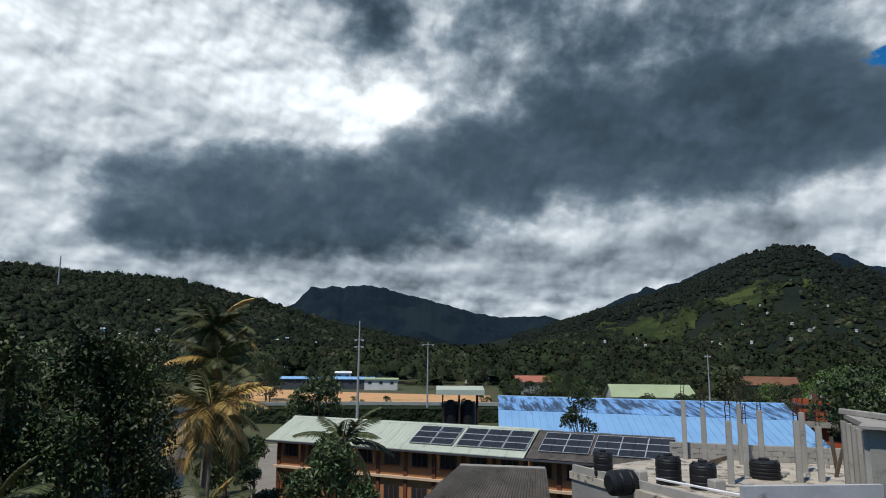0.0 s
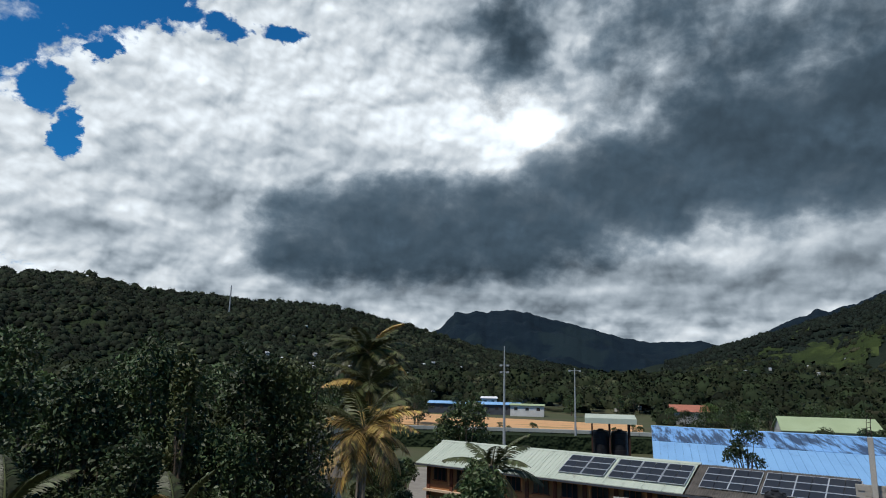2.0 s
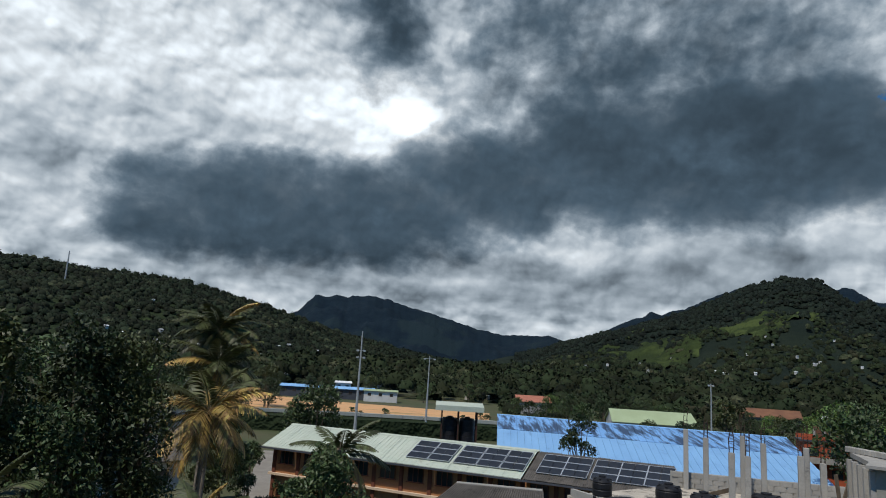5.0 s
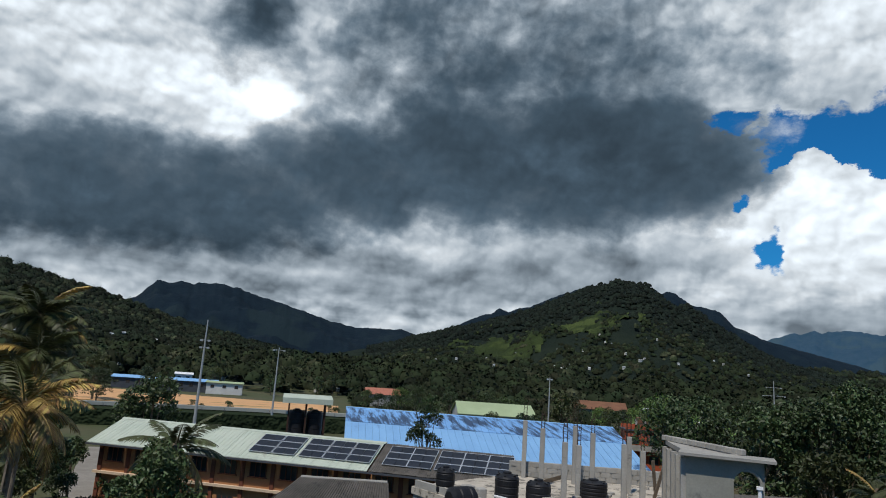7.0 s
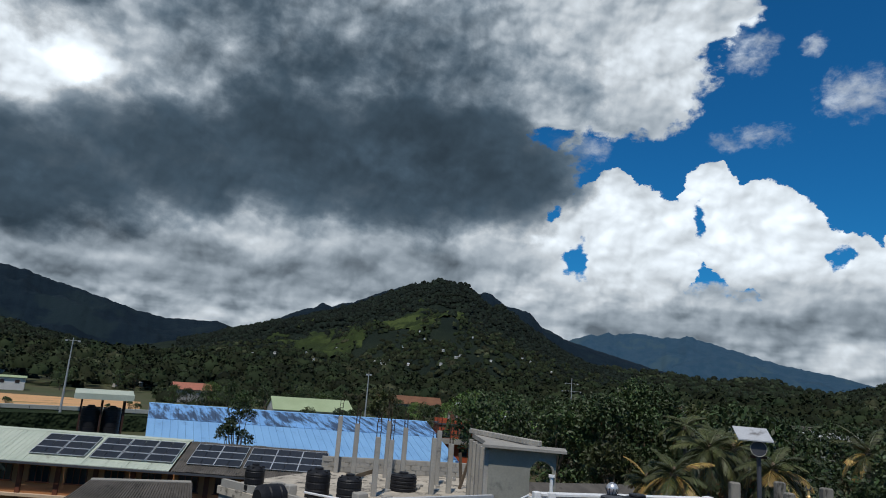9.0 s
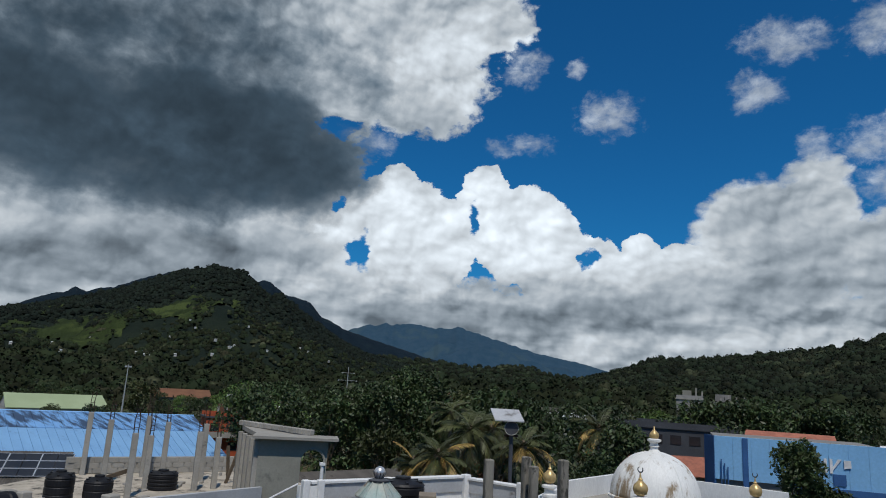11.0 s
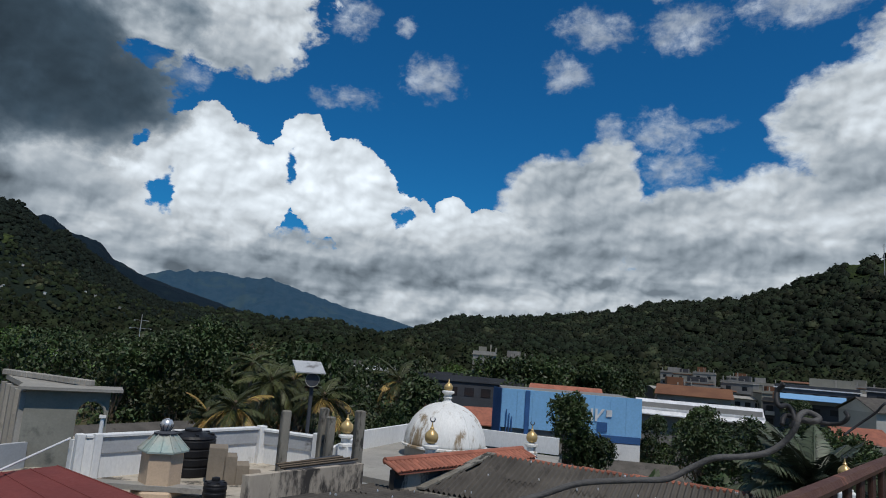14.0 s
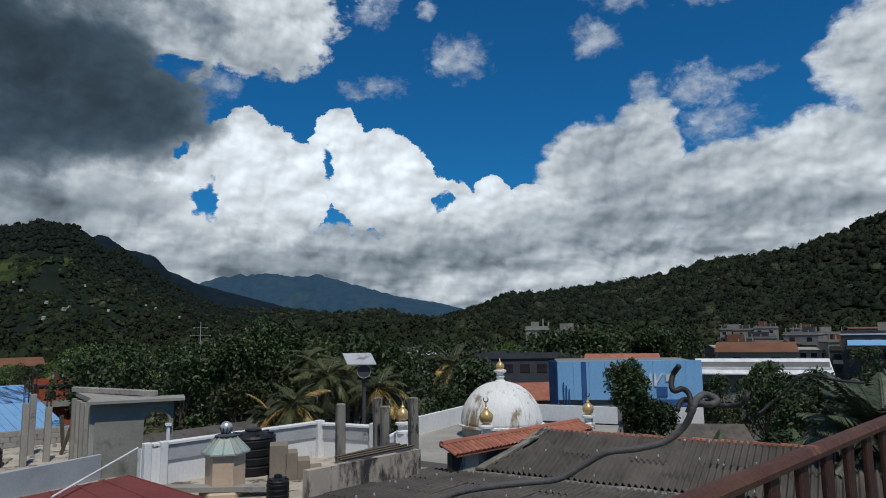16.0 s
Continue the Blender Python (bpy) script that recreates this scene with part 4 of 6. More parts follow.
parapet(terrace, (-2.2, 2.1, 0), (3.2, 1.1, 0), tz, 1.05, 0.16)
parapet(terrace, (3.3, 1.0, 0), (3.5, -1.0, 0), tz, 1.0, 0.16)
for x, y, s in ((-2.35, 2.1, 0.2), (-1.95, 1.95, 0.2), (3.25, 1.05, 0.26), (3.45, -1.05, 0.22), (0.3, 1.55, 0.2)):
    part("post", Geo().box((x, y, tz), (s, s, 1.16), -10, 0.02), M["whitewash"], terrace, "whitewashed parapet post")
part("side_wall", Geo().prism([(-2.45, 2.2, tz - 0.1), (-2.0, 1.9, tz - 0.1), (-2.0, 2.05, tz - 0.1), (-2.45, 2.35, tz - 0.1)], (0, 0, 1.1)), M["whitewash"], terrace)

turret = thing("roof_turret", "cream hexagonal roof turret with patinated metal cap", "turret", at=(12.15, 13.6, tz), turn=12)
hexa = lambda r, z, k=6, o=0.0: [(r * math.cos(2 * math.pi * i / k + o), r * math.sin(2 * math.pi * i / k + o), z) for i in range(k)]
part("drum", Geo().loft([hexa(0.49, 0), hexa(0.49, 1.05)]), M["cream"], turret)
part("plinth", Geo().loft([hexa(0.62, 0), hexa(0.62, 0.1), hexa(0.57, 0.14)]), M["cream"], turret)
part("cap", Geo().loft([hexa(0.6, 1.02), hexa(0.6, 1.06), hexa(0.42, 1.25), hexa(0.24, 1.43), hexa(0.1, 1.46)]), M["patina"], turret, "green-grey patinated sheet cap")
for i in range(12):
    a = math.pi * i / 6
    r0, r1 = (0.605, 0.25) if i % 2 == 0 else (0.53, 0.22)
    part("seam", Geo().tube([(r0 * math.cos(a), r0 * math.sin(a), 1.075), (r1 * math.cos(a), r1 * math.sin(a), 1.44)], 0.016, 5), M["patina"], turret)
part("collar", Geo().lathe((0, 0, 1.42), [(0.26, 0), (0.28, 0.04), (0.14, 0.08)], 16), M["dark_wall"], turret)
g = Geo().lathe((0, 0, 1.5), [(0.07, 0), (0.12, 0.05), (0.155, 0.13), (0.155, 0.18), (0.11, 0.26), (0.04, 0.3)], 16)
part("vent_ball", g, M["alu"], turret, "dull metal wind ventilator ball", smooth=True)
for i in range(10):
    a = 2 * math.pi * i / 10
    part("vane", Geo().tube([(0.1 * math.cos(a), 0.1 * math.sin(a), 1.5), (0.165 * math.cos(a + 0.2), 0.165 * math.sin(a + 0.2), 1.65), (0.06 * math.cos(a + 0.4), 0.06 * math.sin(a + 0.4), 1.79)], 0.012, 4), M["dark_wall"], turret)
water_tank(14.35, 15.0, tz, 0.66, 1.2, "black ribbed water tank on the white terrace")
steps = thing("step_block", "grey cement stepped block beside the tank", "steps", at=(14.15, 13.75, tz), turn=-45)
for i in range(4):
    part("step", Geo().box((0.34 * i, 0, 0), (0.34 + 0.15 * (i == 0), 0.7, 0.95 - 0.22 * i), 0, 0.015), M["cement"], steps)
water_tank(12.15, 11.75, tz, 0.27, 0.6, "small black drum on the terrace")
for x, y, top, s in ((15.6, 12.75, 12.05, 0.25), (16.6, 12.15, 12.15, 0.24), (16.35, 11.7, 11.95, 0.23), (17.1, 11.2, 12.15, 0.26)):
    ob = solid("stained_column", Geo().box((x, y, tz), (s, s, top - tz), -30, 0.03), M["dark_concrete"], "weathered grey concrete column stump on the terrace", "column", "terrace columns")
solid("cable_support", Geo().tube([(8.6, 15.0, 10.62), (11.45, 16.2, 11.15)], 0.025, 6), M["white_paint"], "thin white pipe leaning to the parapet post", "pipe")
stain = thing("boundary_wall", "black-stained low boundary wall between the roofs", "wall", at=(12.3, 10.9, 0))
part("wall", Geo().prism([(0, 0, 8.5), (3.6, -0.75, 8.5), (3.6, -0.55, 8.5), (0, 0.2, 8.5)], (0, 0, 2.4)), M["old_plaster"], stain)
part("lean_roof", Geo().prism([(1.3, 0.0, 10.86), (3.6, -0.5, 10.88), (4.1, 0.5, 10.9), (1.6, 0.6, 10.88)], (0, 0, 0.03)), M["dark_wall"], stain, "dark weathered flat sheet")
for q in range(3):
    part("batten", Geo().tube([(1.2 + q * 0.15, 0.1 + 0.2 * q, 10.93), (3.8, -0.4 + 0.25 * q, 10.95)], 0.03, 5), M["bark"], stain)
solid("tarpaulin_fold", Geo().prism([(10.4, 15.6, 10.35), (13.0, 12.5, 10.2), (12.7, 12.2, 10.2), (10.2, 15.2, 10.35)], (0, 0, 0.12)), M["concrete"], "crumpled pale grey sheet along the roof edge", "sheet")
redr = thing("red_roof", "low dull red sheet roof", "roof", at=(8, 13, 0))
for i in range(7):
    a0, a1 = i / 7, (i + 0.97) / 7
    lo0, lo1 = Vector((-3, -4.5, 9.3)), Vector((2.6, -2.6, 10.3))
    hi0, hi1 = Vector((-1.2, 3.4, 10.45)), Vector((2.65, 2.35, 10.68))
    part("roof_sheet", Geo().prism([lo0.lerp(lo1, a0), lo0.lerp(lo1, a1), hi0.lerp(hi1, a1), hi0.lerp(hi1, a0)], (0, 0, -0.05)).tube([lo0.lerp(lo1, a1), hi0.lerp(hi1, a1)], 0.02, 5), M["red_roof"], redr)
part("wall", Geo().prism([(-2.4, -3.8, 0), (2.3, -2.2, 0), (2.3, 2.0, 0), (-1.2, 2.8, 0)], (0, 0, 9.2)), M["grey_house"], redr)

# ---- mosque with dome ----
mosque = thing("mosque", "small mosque with white stained dome and flat roof", "mosque", at=(25.93, 12.72, 0))
part("wall", Geo().prism([(-6.3, 1.9, 0), (3.4, 4.2, 0), (4.6, -3.6, 0), (-1.6, -5.2, 0), (-6.6, -3.0, 0)], (0, 0, 9.6)), M["whitewash"], mosque)
part("roof_deck", Geo().prism([(-6.3, 1.9, 9.6), (3.4, 4.2, 9.6), (4.6, -3.6, 9.6), (-1.6, -5.2, 9.6), (-6.6, -3.0, 9.6)], (0, 0, 0.2)), M["concrete"], mosque)
parapet(mosque, (-6.2, 1.5, 0), (-1.8, 3.0, 0), 9.8, 0.55, 0.18, band=False)
parapet(mosque, (-1.8, 3.0, 0), (4.4, 3.4, 0), 9.8, 0.75, 0.18, band=False)
parapet(mosque, (4.4, 3.4, 0), (5.0, -3.4, 0), 9.8, 0.75, 0.18, band=False)
part("drum", Geo().lathe((0, 0, 9.8), [(1.66, 0), (1.66, 0.42)], 40), M["concrete"], mosque, "grey weathered drum under the dome")
part("rim", Geo().lathe((0, 0, 10.16), [(1.7, 0), (1.8, 0.03), (1.8, 0.1), (1.72, 0.13)], 48), M["dome"], mosque)
prof = [(1.72 * math.cos(q) ** 0.94, 10.25 + 1.74 * math.sin(q)) for q in (math.pi / 2 * i / 18 for i in range(18))] + [(0.05, 12.0)]
part("dome", Geo().lathe((0, 0, 0), prof, 56), M["dome"], mosque, "white dome streaked with brown stains", smooth=True)
for i in range(8):
    a = math.pi / 4 * i + 0.3
    part("dome_rib", Geo().tube([((r + 0.004) * math.cos(a), (r + 0.004) * math.sin(a), z) for r, z in prof[:-1]], 0.014, 5), M["dome"], mosque)


def finial(parent, x, y, z, s, crescent=True):
    ob = thing("finial", "gilded ball finial on a white moulded base", "finial", "mosque finials", at=(x, y, z))
    part("base", Geo().lathe((0, 0, 0), [(0.3 * s, 0), (0.3 * s, 0.1 * s), (0.2 * s, 0.14 * s), (0.2 * s, 0.3 * s), (0.31 * s, 0.36 * s), (0.31 * s, 0.44 * s), (0.14 * s, 0.5 * s)], 20), M["dome"], ob, "white moulded base")
    part("ball", Geo().lathe((0, 0, 0.5 * s), [(0.1 * s, 0), (0.22 * s, 0.08 * s), (0.27 * s, 0.24 * s), (0.24 * s, 0.38 * s), (0.12 * s, 0.5 * s), (0.06 * s, 0.56 * s)], 22), M["gold"], ob, "gilded ball", smooth=True)
    part("neck", Geo().lathe((0, 0, 1.04 * s), [(0.06 * s, 0), (0.09 * s, 0.04 * s), (0.04 * s, 0.1 * s), (0.02 * s, 0.26 * s)], 12), M["gold"], ob)
    if crescent:
        part("crescent", Geo().tube([(0, 0.1 * s * math.sin(q), 1.42 * s - 0.1 * s * math.cos(q)) for q in (math.radians(d) for d in range(-130, 131, 26))], [0.012 * s + 0.014 * s * math.cos(math.radians(d) / 1.6) for d in range(-130, 131, 26)], 6), M["dark_wall"], ob, "small dark crescent")
    return ob


top = thing("finial", "white turned finial with gilded tip on the dome", "finial", "mosque finials", at=(25.93, 12.72, 11.95))
part("base", Geo().lathe((0, 0, 0), [(0.26, 0), (0.2, 0.08), (0.15, 0.12), (0.15, 0.2), (0.2, 0.24), (0.15, 0.3), (0.15, 0.36), (0.27, 0.44), (0.27, 0.5), (0.16, 0.54)], 20), M["dome"], top)
part("ball", Geo().lathe((0, 0, 0.54), [(0.14, 0), (0.19, 0.08), (0.17, 0.2), (0.08, 0.3), (0.03, 0.34), (0.015, 0.48)], 18), M["gold"], top, "gilded tip", smooth=True)
for x, y, z, s in ((20.85, 14.22, 10.42, 0.88), (19.95, 10.25, 10.65, 0.86), (24.8, 8.5, 10.55, 0.8), (18.45, -1.24, 11.62, 0.56), (17.0, -0.75, 11.05, 0.54)):
    finial(None, x, y, z, s)
    solid("finial_pier", Geo().box((x, y, 6.0), (0.42, 0.42, z - 6.0), 10, 0.03), M["whitewash"], "whitewashed square pier carrying a finial", "pier", "finial piers")

# tiled coping wall
tw = thing("tiled_wall", "stained plaster wall with sloping red clay tile coping", "wall", at=(16.55, 9.45, 0))
d = Vector((6.3, -1.7, 0))
out = Vector((1.7, 6.3, 0)).normalized()
part("wall", Geo().prism([out * 0.1, d + out * 0.1, d + out * 0.3, out * 0.3], (0, 0, 10.72)), M["old_plaster"], tw, "pinkish plaster wall streaked with black damp")
part("end_wall", Geo().prism([d + out * 0.05, d + out * 0.05 + d.normalized() * 0.2, d + out * 1.6 + d.normalized() * 0.2, d + out * 1.6], (0, 0, 10.7)), M["cream"], tw, "pinkish weathered plaster")
tile = Geo()
for q in range(9):
    a = math.pi * q / 8
    tile.v += [(0.085 * math.cos(a), 0.0, 0.06 * math.sin(a)), (0.085 * math.cos(a) * 0.9, 0.36, 0.06 * math.sin(a) + 0.015)]
tile.f += [(2 * q, 2 * q + 2, 2 * q + 3, 2 * q + 1) for q in range(8)]
tile_me = tile.mesh("tile", M["tile_red"], True)
for i in range(38):
    for j in range(2):
        p = Vector((0, 0, 10.7)) - out * 0.12 + d * (i / 37.0) + out * (0.3 * j) + Vector((0, 0, 0.1 * j))
        ob = part("tile", tile_me, None, tw)
        ob.matrix_local = Matrix.Translation(p) @ Matrix.Rotation(math.atan2(d.y, d.x), 4, "Z") @ Matrix.Rotation(radians(18), 4, "X")
part("tile_bed", Geo().prism([Vector((0, 0, 10.64)) - out * 0.1, Vector((0, 0, 10.64)) - out * 0.1 + d, Vector((0, 0, 10.84)) + out * 0.5 + d, Vector((0, 0, 10.84)) + out * 0.5], (0, 0, 0.05)), M["tile_red"], tw)
part("ridge_tile", Geo().tube([Vector((-0.05, 0, 10.93)) + out * 0.5, Vector((0.05, 0, 10.93)) + out * 0.5 + d], 0.1, 10), M["tile_red"], tw)

# ---- fibre sheet roofs below the camera ----
upper = thing("corrugated_roof", "grey corrugated fibre-cement roof with mossy stains", "roof", at=(17.6, 4.8, 0))
part("wall", Geo().prism([(0.2, -9.5, 0), (4.6, -9.5, 0), (4.6, 3.2, 0), (0.2, 3.4, 0)], (0, 0, 10.0)), M["grey_house"], upper)
part("roof_deck", Geo().prism([(-0.1, 4.4, 10.1), (-0.1, -9.8, 10.1), (2.5, -9.8, 10.92), (2.5, 3.3, 10.92)], (0, 0, -0.06)), M["asbestos"], upper)
sheet_roof(upper, (-0.12, 4.3, 10.16), (0, -1, 0), (2.5, 0, 0.82), 15, 2, 0.97, 1.3, 0.162, 0.058, "asbestos", 5, skip=lambda i, j: i == 0 and j == 1)
part("back_slope", Geo().prism([(2.5, -9.8, 10.92), (2.5, 3.3, 10.92), (5.0, 3.3, 10.1), (5.0, -9.8, 10.1)], (0, 0, -0.06)), M["asbestos"], upper)
for i in range(18):
    part("ridge_tile", Geo().tube([(2.48, 3.4 - 0.73 * i, 10.99), (2.48, 2.66 - 0.73 * i, 10.97)], [0.085, 0.075], 8), M["tile_red"], upper, "rusty red ridge tile")
part("verge", Geo().prism([(-0.15, 4.25, 10.17), (-0.15, 4.55, 10.17), (2.5, 3.5, 11.02), (2.5, 3.2, 11.02)], (0, 0, 0.06)), M["dark_concrete"], upper, "blackened mortar verge")
lower = thing("corrugated_roof", "lower grey corrugated fibre-cement roof below the railing", "roof", at=(17.5, 5, 0))
part("roof_deck", Geo().prism([(-6.7, 5.9, 10.34), (-6.7, -9.8, 10.34), (-0.5, -9.8, 10.02), (-0.5, 5.0, 10.02)], (0, 0, -0.06)), M["asbestos"], lower)
sheet_roof(lower, (-6.7, 5.5, 10.42), (0, -1, 0), (6.2, 0, -0.32), 16, 4, 0.97, 1.55, 0.162, 0.058, "asbestos", 7)
part("wall", Geo().prism([(-6.2, -9.5, 0), (-0.6, -9.5, 0), (-0.6, 4.8, 0), (-6.2, 5.0, 0)], (0, 0, 10.0)), M["grey_house"], lower)
part("valley_gutter", Geo().prism([(-0.62, 5.0, 10.02), (-0.62, -9.8, 10.02), (0.02, -9.8, 10.08), (0.02, 5.0, 10.08)], (0, 0, 0.05)), M["dark_concrete"], lower, "grey cement gutter where the roofs meet")
rnd = random.Random(4)
for i in range(70):
    u, s = rnd.uniform(0, 1), rnd.choice((0.08, 0.26, 0.33, 0.51, 0.58, 0.76, 0.83, 0.97))
    part("hook_bolt", Geo().lathe(Vector((-6.7 + 6.2 * s, 5.2 - 14.5 * u, 10.49 - 0.30 * s)), [(0.022, 0), (0.022, 0.03), (0.01, 0.06)], 8), M["alu"], lower)
for i in range(44):
    u, s = rnd.uniform(0, 1), rnd.choice((0.06, 0.48, 0.56, 0.93))
    part("hook_bolt", Geo().lathe(Vector((-0.12 + 2.5 * s, 3.4 - 12.5 * u, 10.22 + 0.83 * s)), [(0.022, 0), (0.022, 0.03), (0.01, 0.06)], 8), M["alu"], upper)

# ---- the blue-clad building ----
shop = thing("blue_building", "building clad in sky-blue panels with navy stripe", "building", at=(57.8, 23.0, 0))
shop.matrix_world = pose(57.8, 23.0, 0, 0, 0, math.degrees(math.atan2(-11.5, 5.1)))
part("wall", Geo().box((6.3, 5.2, 0), (12.5, 10, 11.2)), M["grey_house"], shop)
for i in range(9):
    x = 0.7 + 1.4 * i
    part("cladding_panel", Geo().box((x, 0.05, 7.9), (1.39, 0.14, 3.45), 0, 0.01), M["bill_blue"], shop)
part("stripe", Geo().box((2.35, -0.05, 7.4), (0.42, 0.12, 3.9)), M["bill_navy"], shop, "navy vertical stripe")
part("fascia", Geo().box((9.2, -0.06, 7.35), (6.6, 0.16, 0.6)), M["bill_navy"], shop, "darker blue fascia band")
# navy colour on the return panel stands in for shade on that side
part("side_cladding", Geo().prism([(-0.05, -0.02, 6.6), (-0.75, 1.6, 6.6), (-0.6, 1.7, 6.6), (0.1, 0.08, 6.6)], (0, 0, 4.75)), M["bill_navy"], shop, "blue return panel darkened to navy as its shaded side")
part("white_front", Geo().box((9.2, 0.0, 4.4), (6.6, 0.2, 2.9)), M["whitewash"], shop)
part("sign_shape", Geo().prism([(8.05, -0.05, 9.1), (8.25, -0.05, 9.1), (8.25, -0.05, 10.2), (8.05, -0.05, 10.2)], (0, -0.06, 0)).prism([(8.45, -0.05, 9.1), (8.65, -0.05, 9.1), (8.65, -0.05, 10.2), (8.45, -0.05, 10.2)], (0, -0.06, 0)).prism([(8.65, -0.05, 9.55), (9.05, -0.05, 10.2), (9.3, -0.05, 10.2), (8.65, -0.05, 9.3)], (0, -0.06, 0)).prism([(9.45, -0.05, 9.5), (9.95, -0.05, 9.6), (9.95, -0.05, 10.15), (9.45, -0.05, 10.15)], (0, -0.06, 0)), M["white_paint"], shop, "white block shapes on a sign")
part("sign_shape", Geo().box((9.1, -0.08, 8.2), (0.9, 0.06, 0.85)), M["bill_navy"], shop, "dark blue patch on the sign")
part("lean_to", Geo().prism([(0.2, -0.2, 7.2), (6.2, -0.2, 7.0), (6.2, -4.5, 6.5), (0.2, -4.5, 6.7)], (0, 0, 0.12)), M["asbestos"], shop, "grey sheet lean-to roof")
part("lean_wall", Geo().box((3.2, -4.2, 0), (5.8, 0.2, 6.5)), M["grey_house"], shop)
for i in range(3):
    part("pipe", Geo().tube([(0.5 + 0.25 * i, -0.15, 7.0), (0.5 + 0.25 * i, -0.15, 9.5 - 0.3 * i)], 0.05, 6), M["bill_navy"], shop)

# ---- valley floor: field, canal, poles, water tower, town ----
solid("sand_field", Geo().prism([tuple(polar(a, r, 0.35)) for a, r in ((-20, 208), (-13, 206), (-6, 203), (0, 200), (4, 199), (4, 238), (-1, 242), (-8, 255), (-14, 276), (-20, 284))], (0, 0, 0.5)), M["sand"], "bare orange earth playing field", "field", kind="structure")
canal = thing("embankment_wall", "long pale concrete embankment wall on short piers", "wall", at=tuple(polar(-8, 157)))
for i in range(14):
    a0, a1 = -19 + 1.75 * i, -19 + 1.75 * (i + 0.985)
    p, q = polar(a0, 154, 3.2) - polar(-8, 157), polar(a1, 154, 3.2) - polar(-8, 157)
    part("beam", Geo().prism([p, q, q + Vector((0, 1.6, 0)), p + Vector((0, 1.6, 0))], (0, 0, 0.7)), M["water"], canal)
    part("pier", Geo().box((p.x, p.y + 0.8, 0), (0.9, 1.0, 3.2)), M["dark_wall"], canal)
part("bank", Geo().prism([polar(a, 165, 0) - polar(-8, 157) for a in (-20, 6)] + [polar(a, 150, 0) - polar(-8, 157) for a in (6, -20)], (0, 0, 3.0)), M["slope"], canal, "dark overgrown bank")
solid("lane", Geo().prism([(-14, 34, 0.02), (-11.5, 34, 0.02), (-10, 55, 0.02), (-17, 75, 0.02), (-24, 110, 0.02), (-28, 110, 0.02), (-21, 74, 0.02), (-15, 55, 0.02)], (0, 0, 0.05)), M["asphalt"], "pale dusty lane past the palms", "lane", kind="structure")
yard = thing("lane_wall", "low whitewashed lane wall", "wall", at=(-10, 45, 0))
for i in range(5):
    part("wall_panel", Geo().box((0.4 * i, 3.0 * i - 4, 0), (0.2, 2.95, 1.3), -7), M["whitewash"], yard)

tower = thing("water_tower", "steel water tower with canopy and black tanks", "water tower", at=(2.1, 83, 0))
for x in (-2.1, -0.1, 2.1):
    for y in (-1.2, 1.2):
        part("leg", Geo().box((x, y, 0), (0.18, 0.18, 10.0)), M["dark_metal"], tower)
for z in (3.0, 5.6):
    for y in (-1.2, 1.2):
        part("beam", Geo().box((0, y, z), (4.5, 0.16, 0.22)), M["dark_metal"], tower)
    part("platform", Geo().box((0, 0, z + 0.22), (4.5, 2.6, 0.08)), M["dark_metal"], tower)
for x0, x1 in ((-2.1, -0.1), (-0.1, 2.1), (-0.1, -2.1), (2.1, -0.1)):
    part("brace", Geo().tube([(x0, -1.2, 3.2), (x1, -1.2, 5.6)], 0.05, 5), M["dark_metal"], tower)
part("canopy", Geo().prism([(-2.9, -1.9, 10.0), (2.9, -1.9, 10.0), (2.9, 1.9, 10.35), (-2.9, 1.9, 10.35)], (0, 0, 0.12)).prism([(-2.9, -1.95, 9.55), (2.9, -1.95, 9.55), (2.9, -1.88, 9.55), (-2.9, -1.88, 9.55)], (0, 0, 0.6)), M["pale_sheet"], tower, "pale rust-streaked sheet canopy")
water_tank(1.0, 83, 5.9, 0.95, 2.9, "tall black tank on the steel tower")
water_tank(3.1, 83, 5.9, 0.95, 2.9, "tall black tank on the steel tower")


def pole(a, r, z0, z1, rad, arms, label):
    p = polar(a, r)
    ob = thing("utility_pole", label, "pole", "poles", at=(p.x, p.y, 0), turn=-a)
    part("shaft", Geo().tube([(0, 0, 0), (0, 0, z1)], [rad * 1.5, rad * 0.5], 8), M["steel"], ob)
    for z, w in arms:
        part("cross_arm", Geo().box((0, 0, z1 - z), (w, 0.1, 0.1)), M["steel"], ob)
        for s in (-1, 1):
            part("lamp_head", Geo().box((s * w / 2, -0.15, z1 - z - 0.18), (0.45, 0.3, 0.32)), M["steel"], ob)


pole(-7.15, 120, 0, 20.3, 0.2, ((3.4, 1.2), (4.6, 1.2)), "tall slender floodlight mast beside the field")
pole(-1.3, 150, 0, 17.3, 0.18, ((0.6, 2.2),), "slender light pole with short arm")
pole(21.5, 150, 0, 15.0, 0.16, ((0.4, 0.8),), "plain grey pole behind the blue roof")
pole(38.55, 231, 0, 19.0, 0.2, ((2.0, 4.0), (4.5, 6.0)), "lattice mast with cross arms")
pole(-30.3, 930, 0, 133, 1.3, ((3, 4), (9, 3)), "radio mast on the wooded ridge")
pole(96.4, 850, 0, 168, 0.7, ((3, 3),), "radio mast on the grassy summit")
pole(97.9, 850, 0, 172, 0.7, ((4, 3), (8, 3)), "radio mast on the grassy summit")


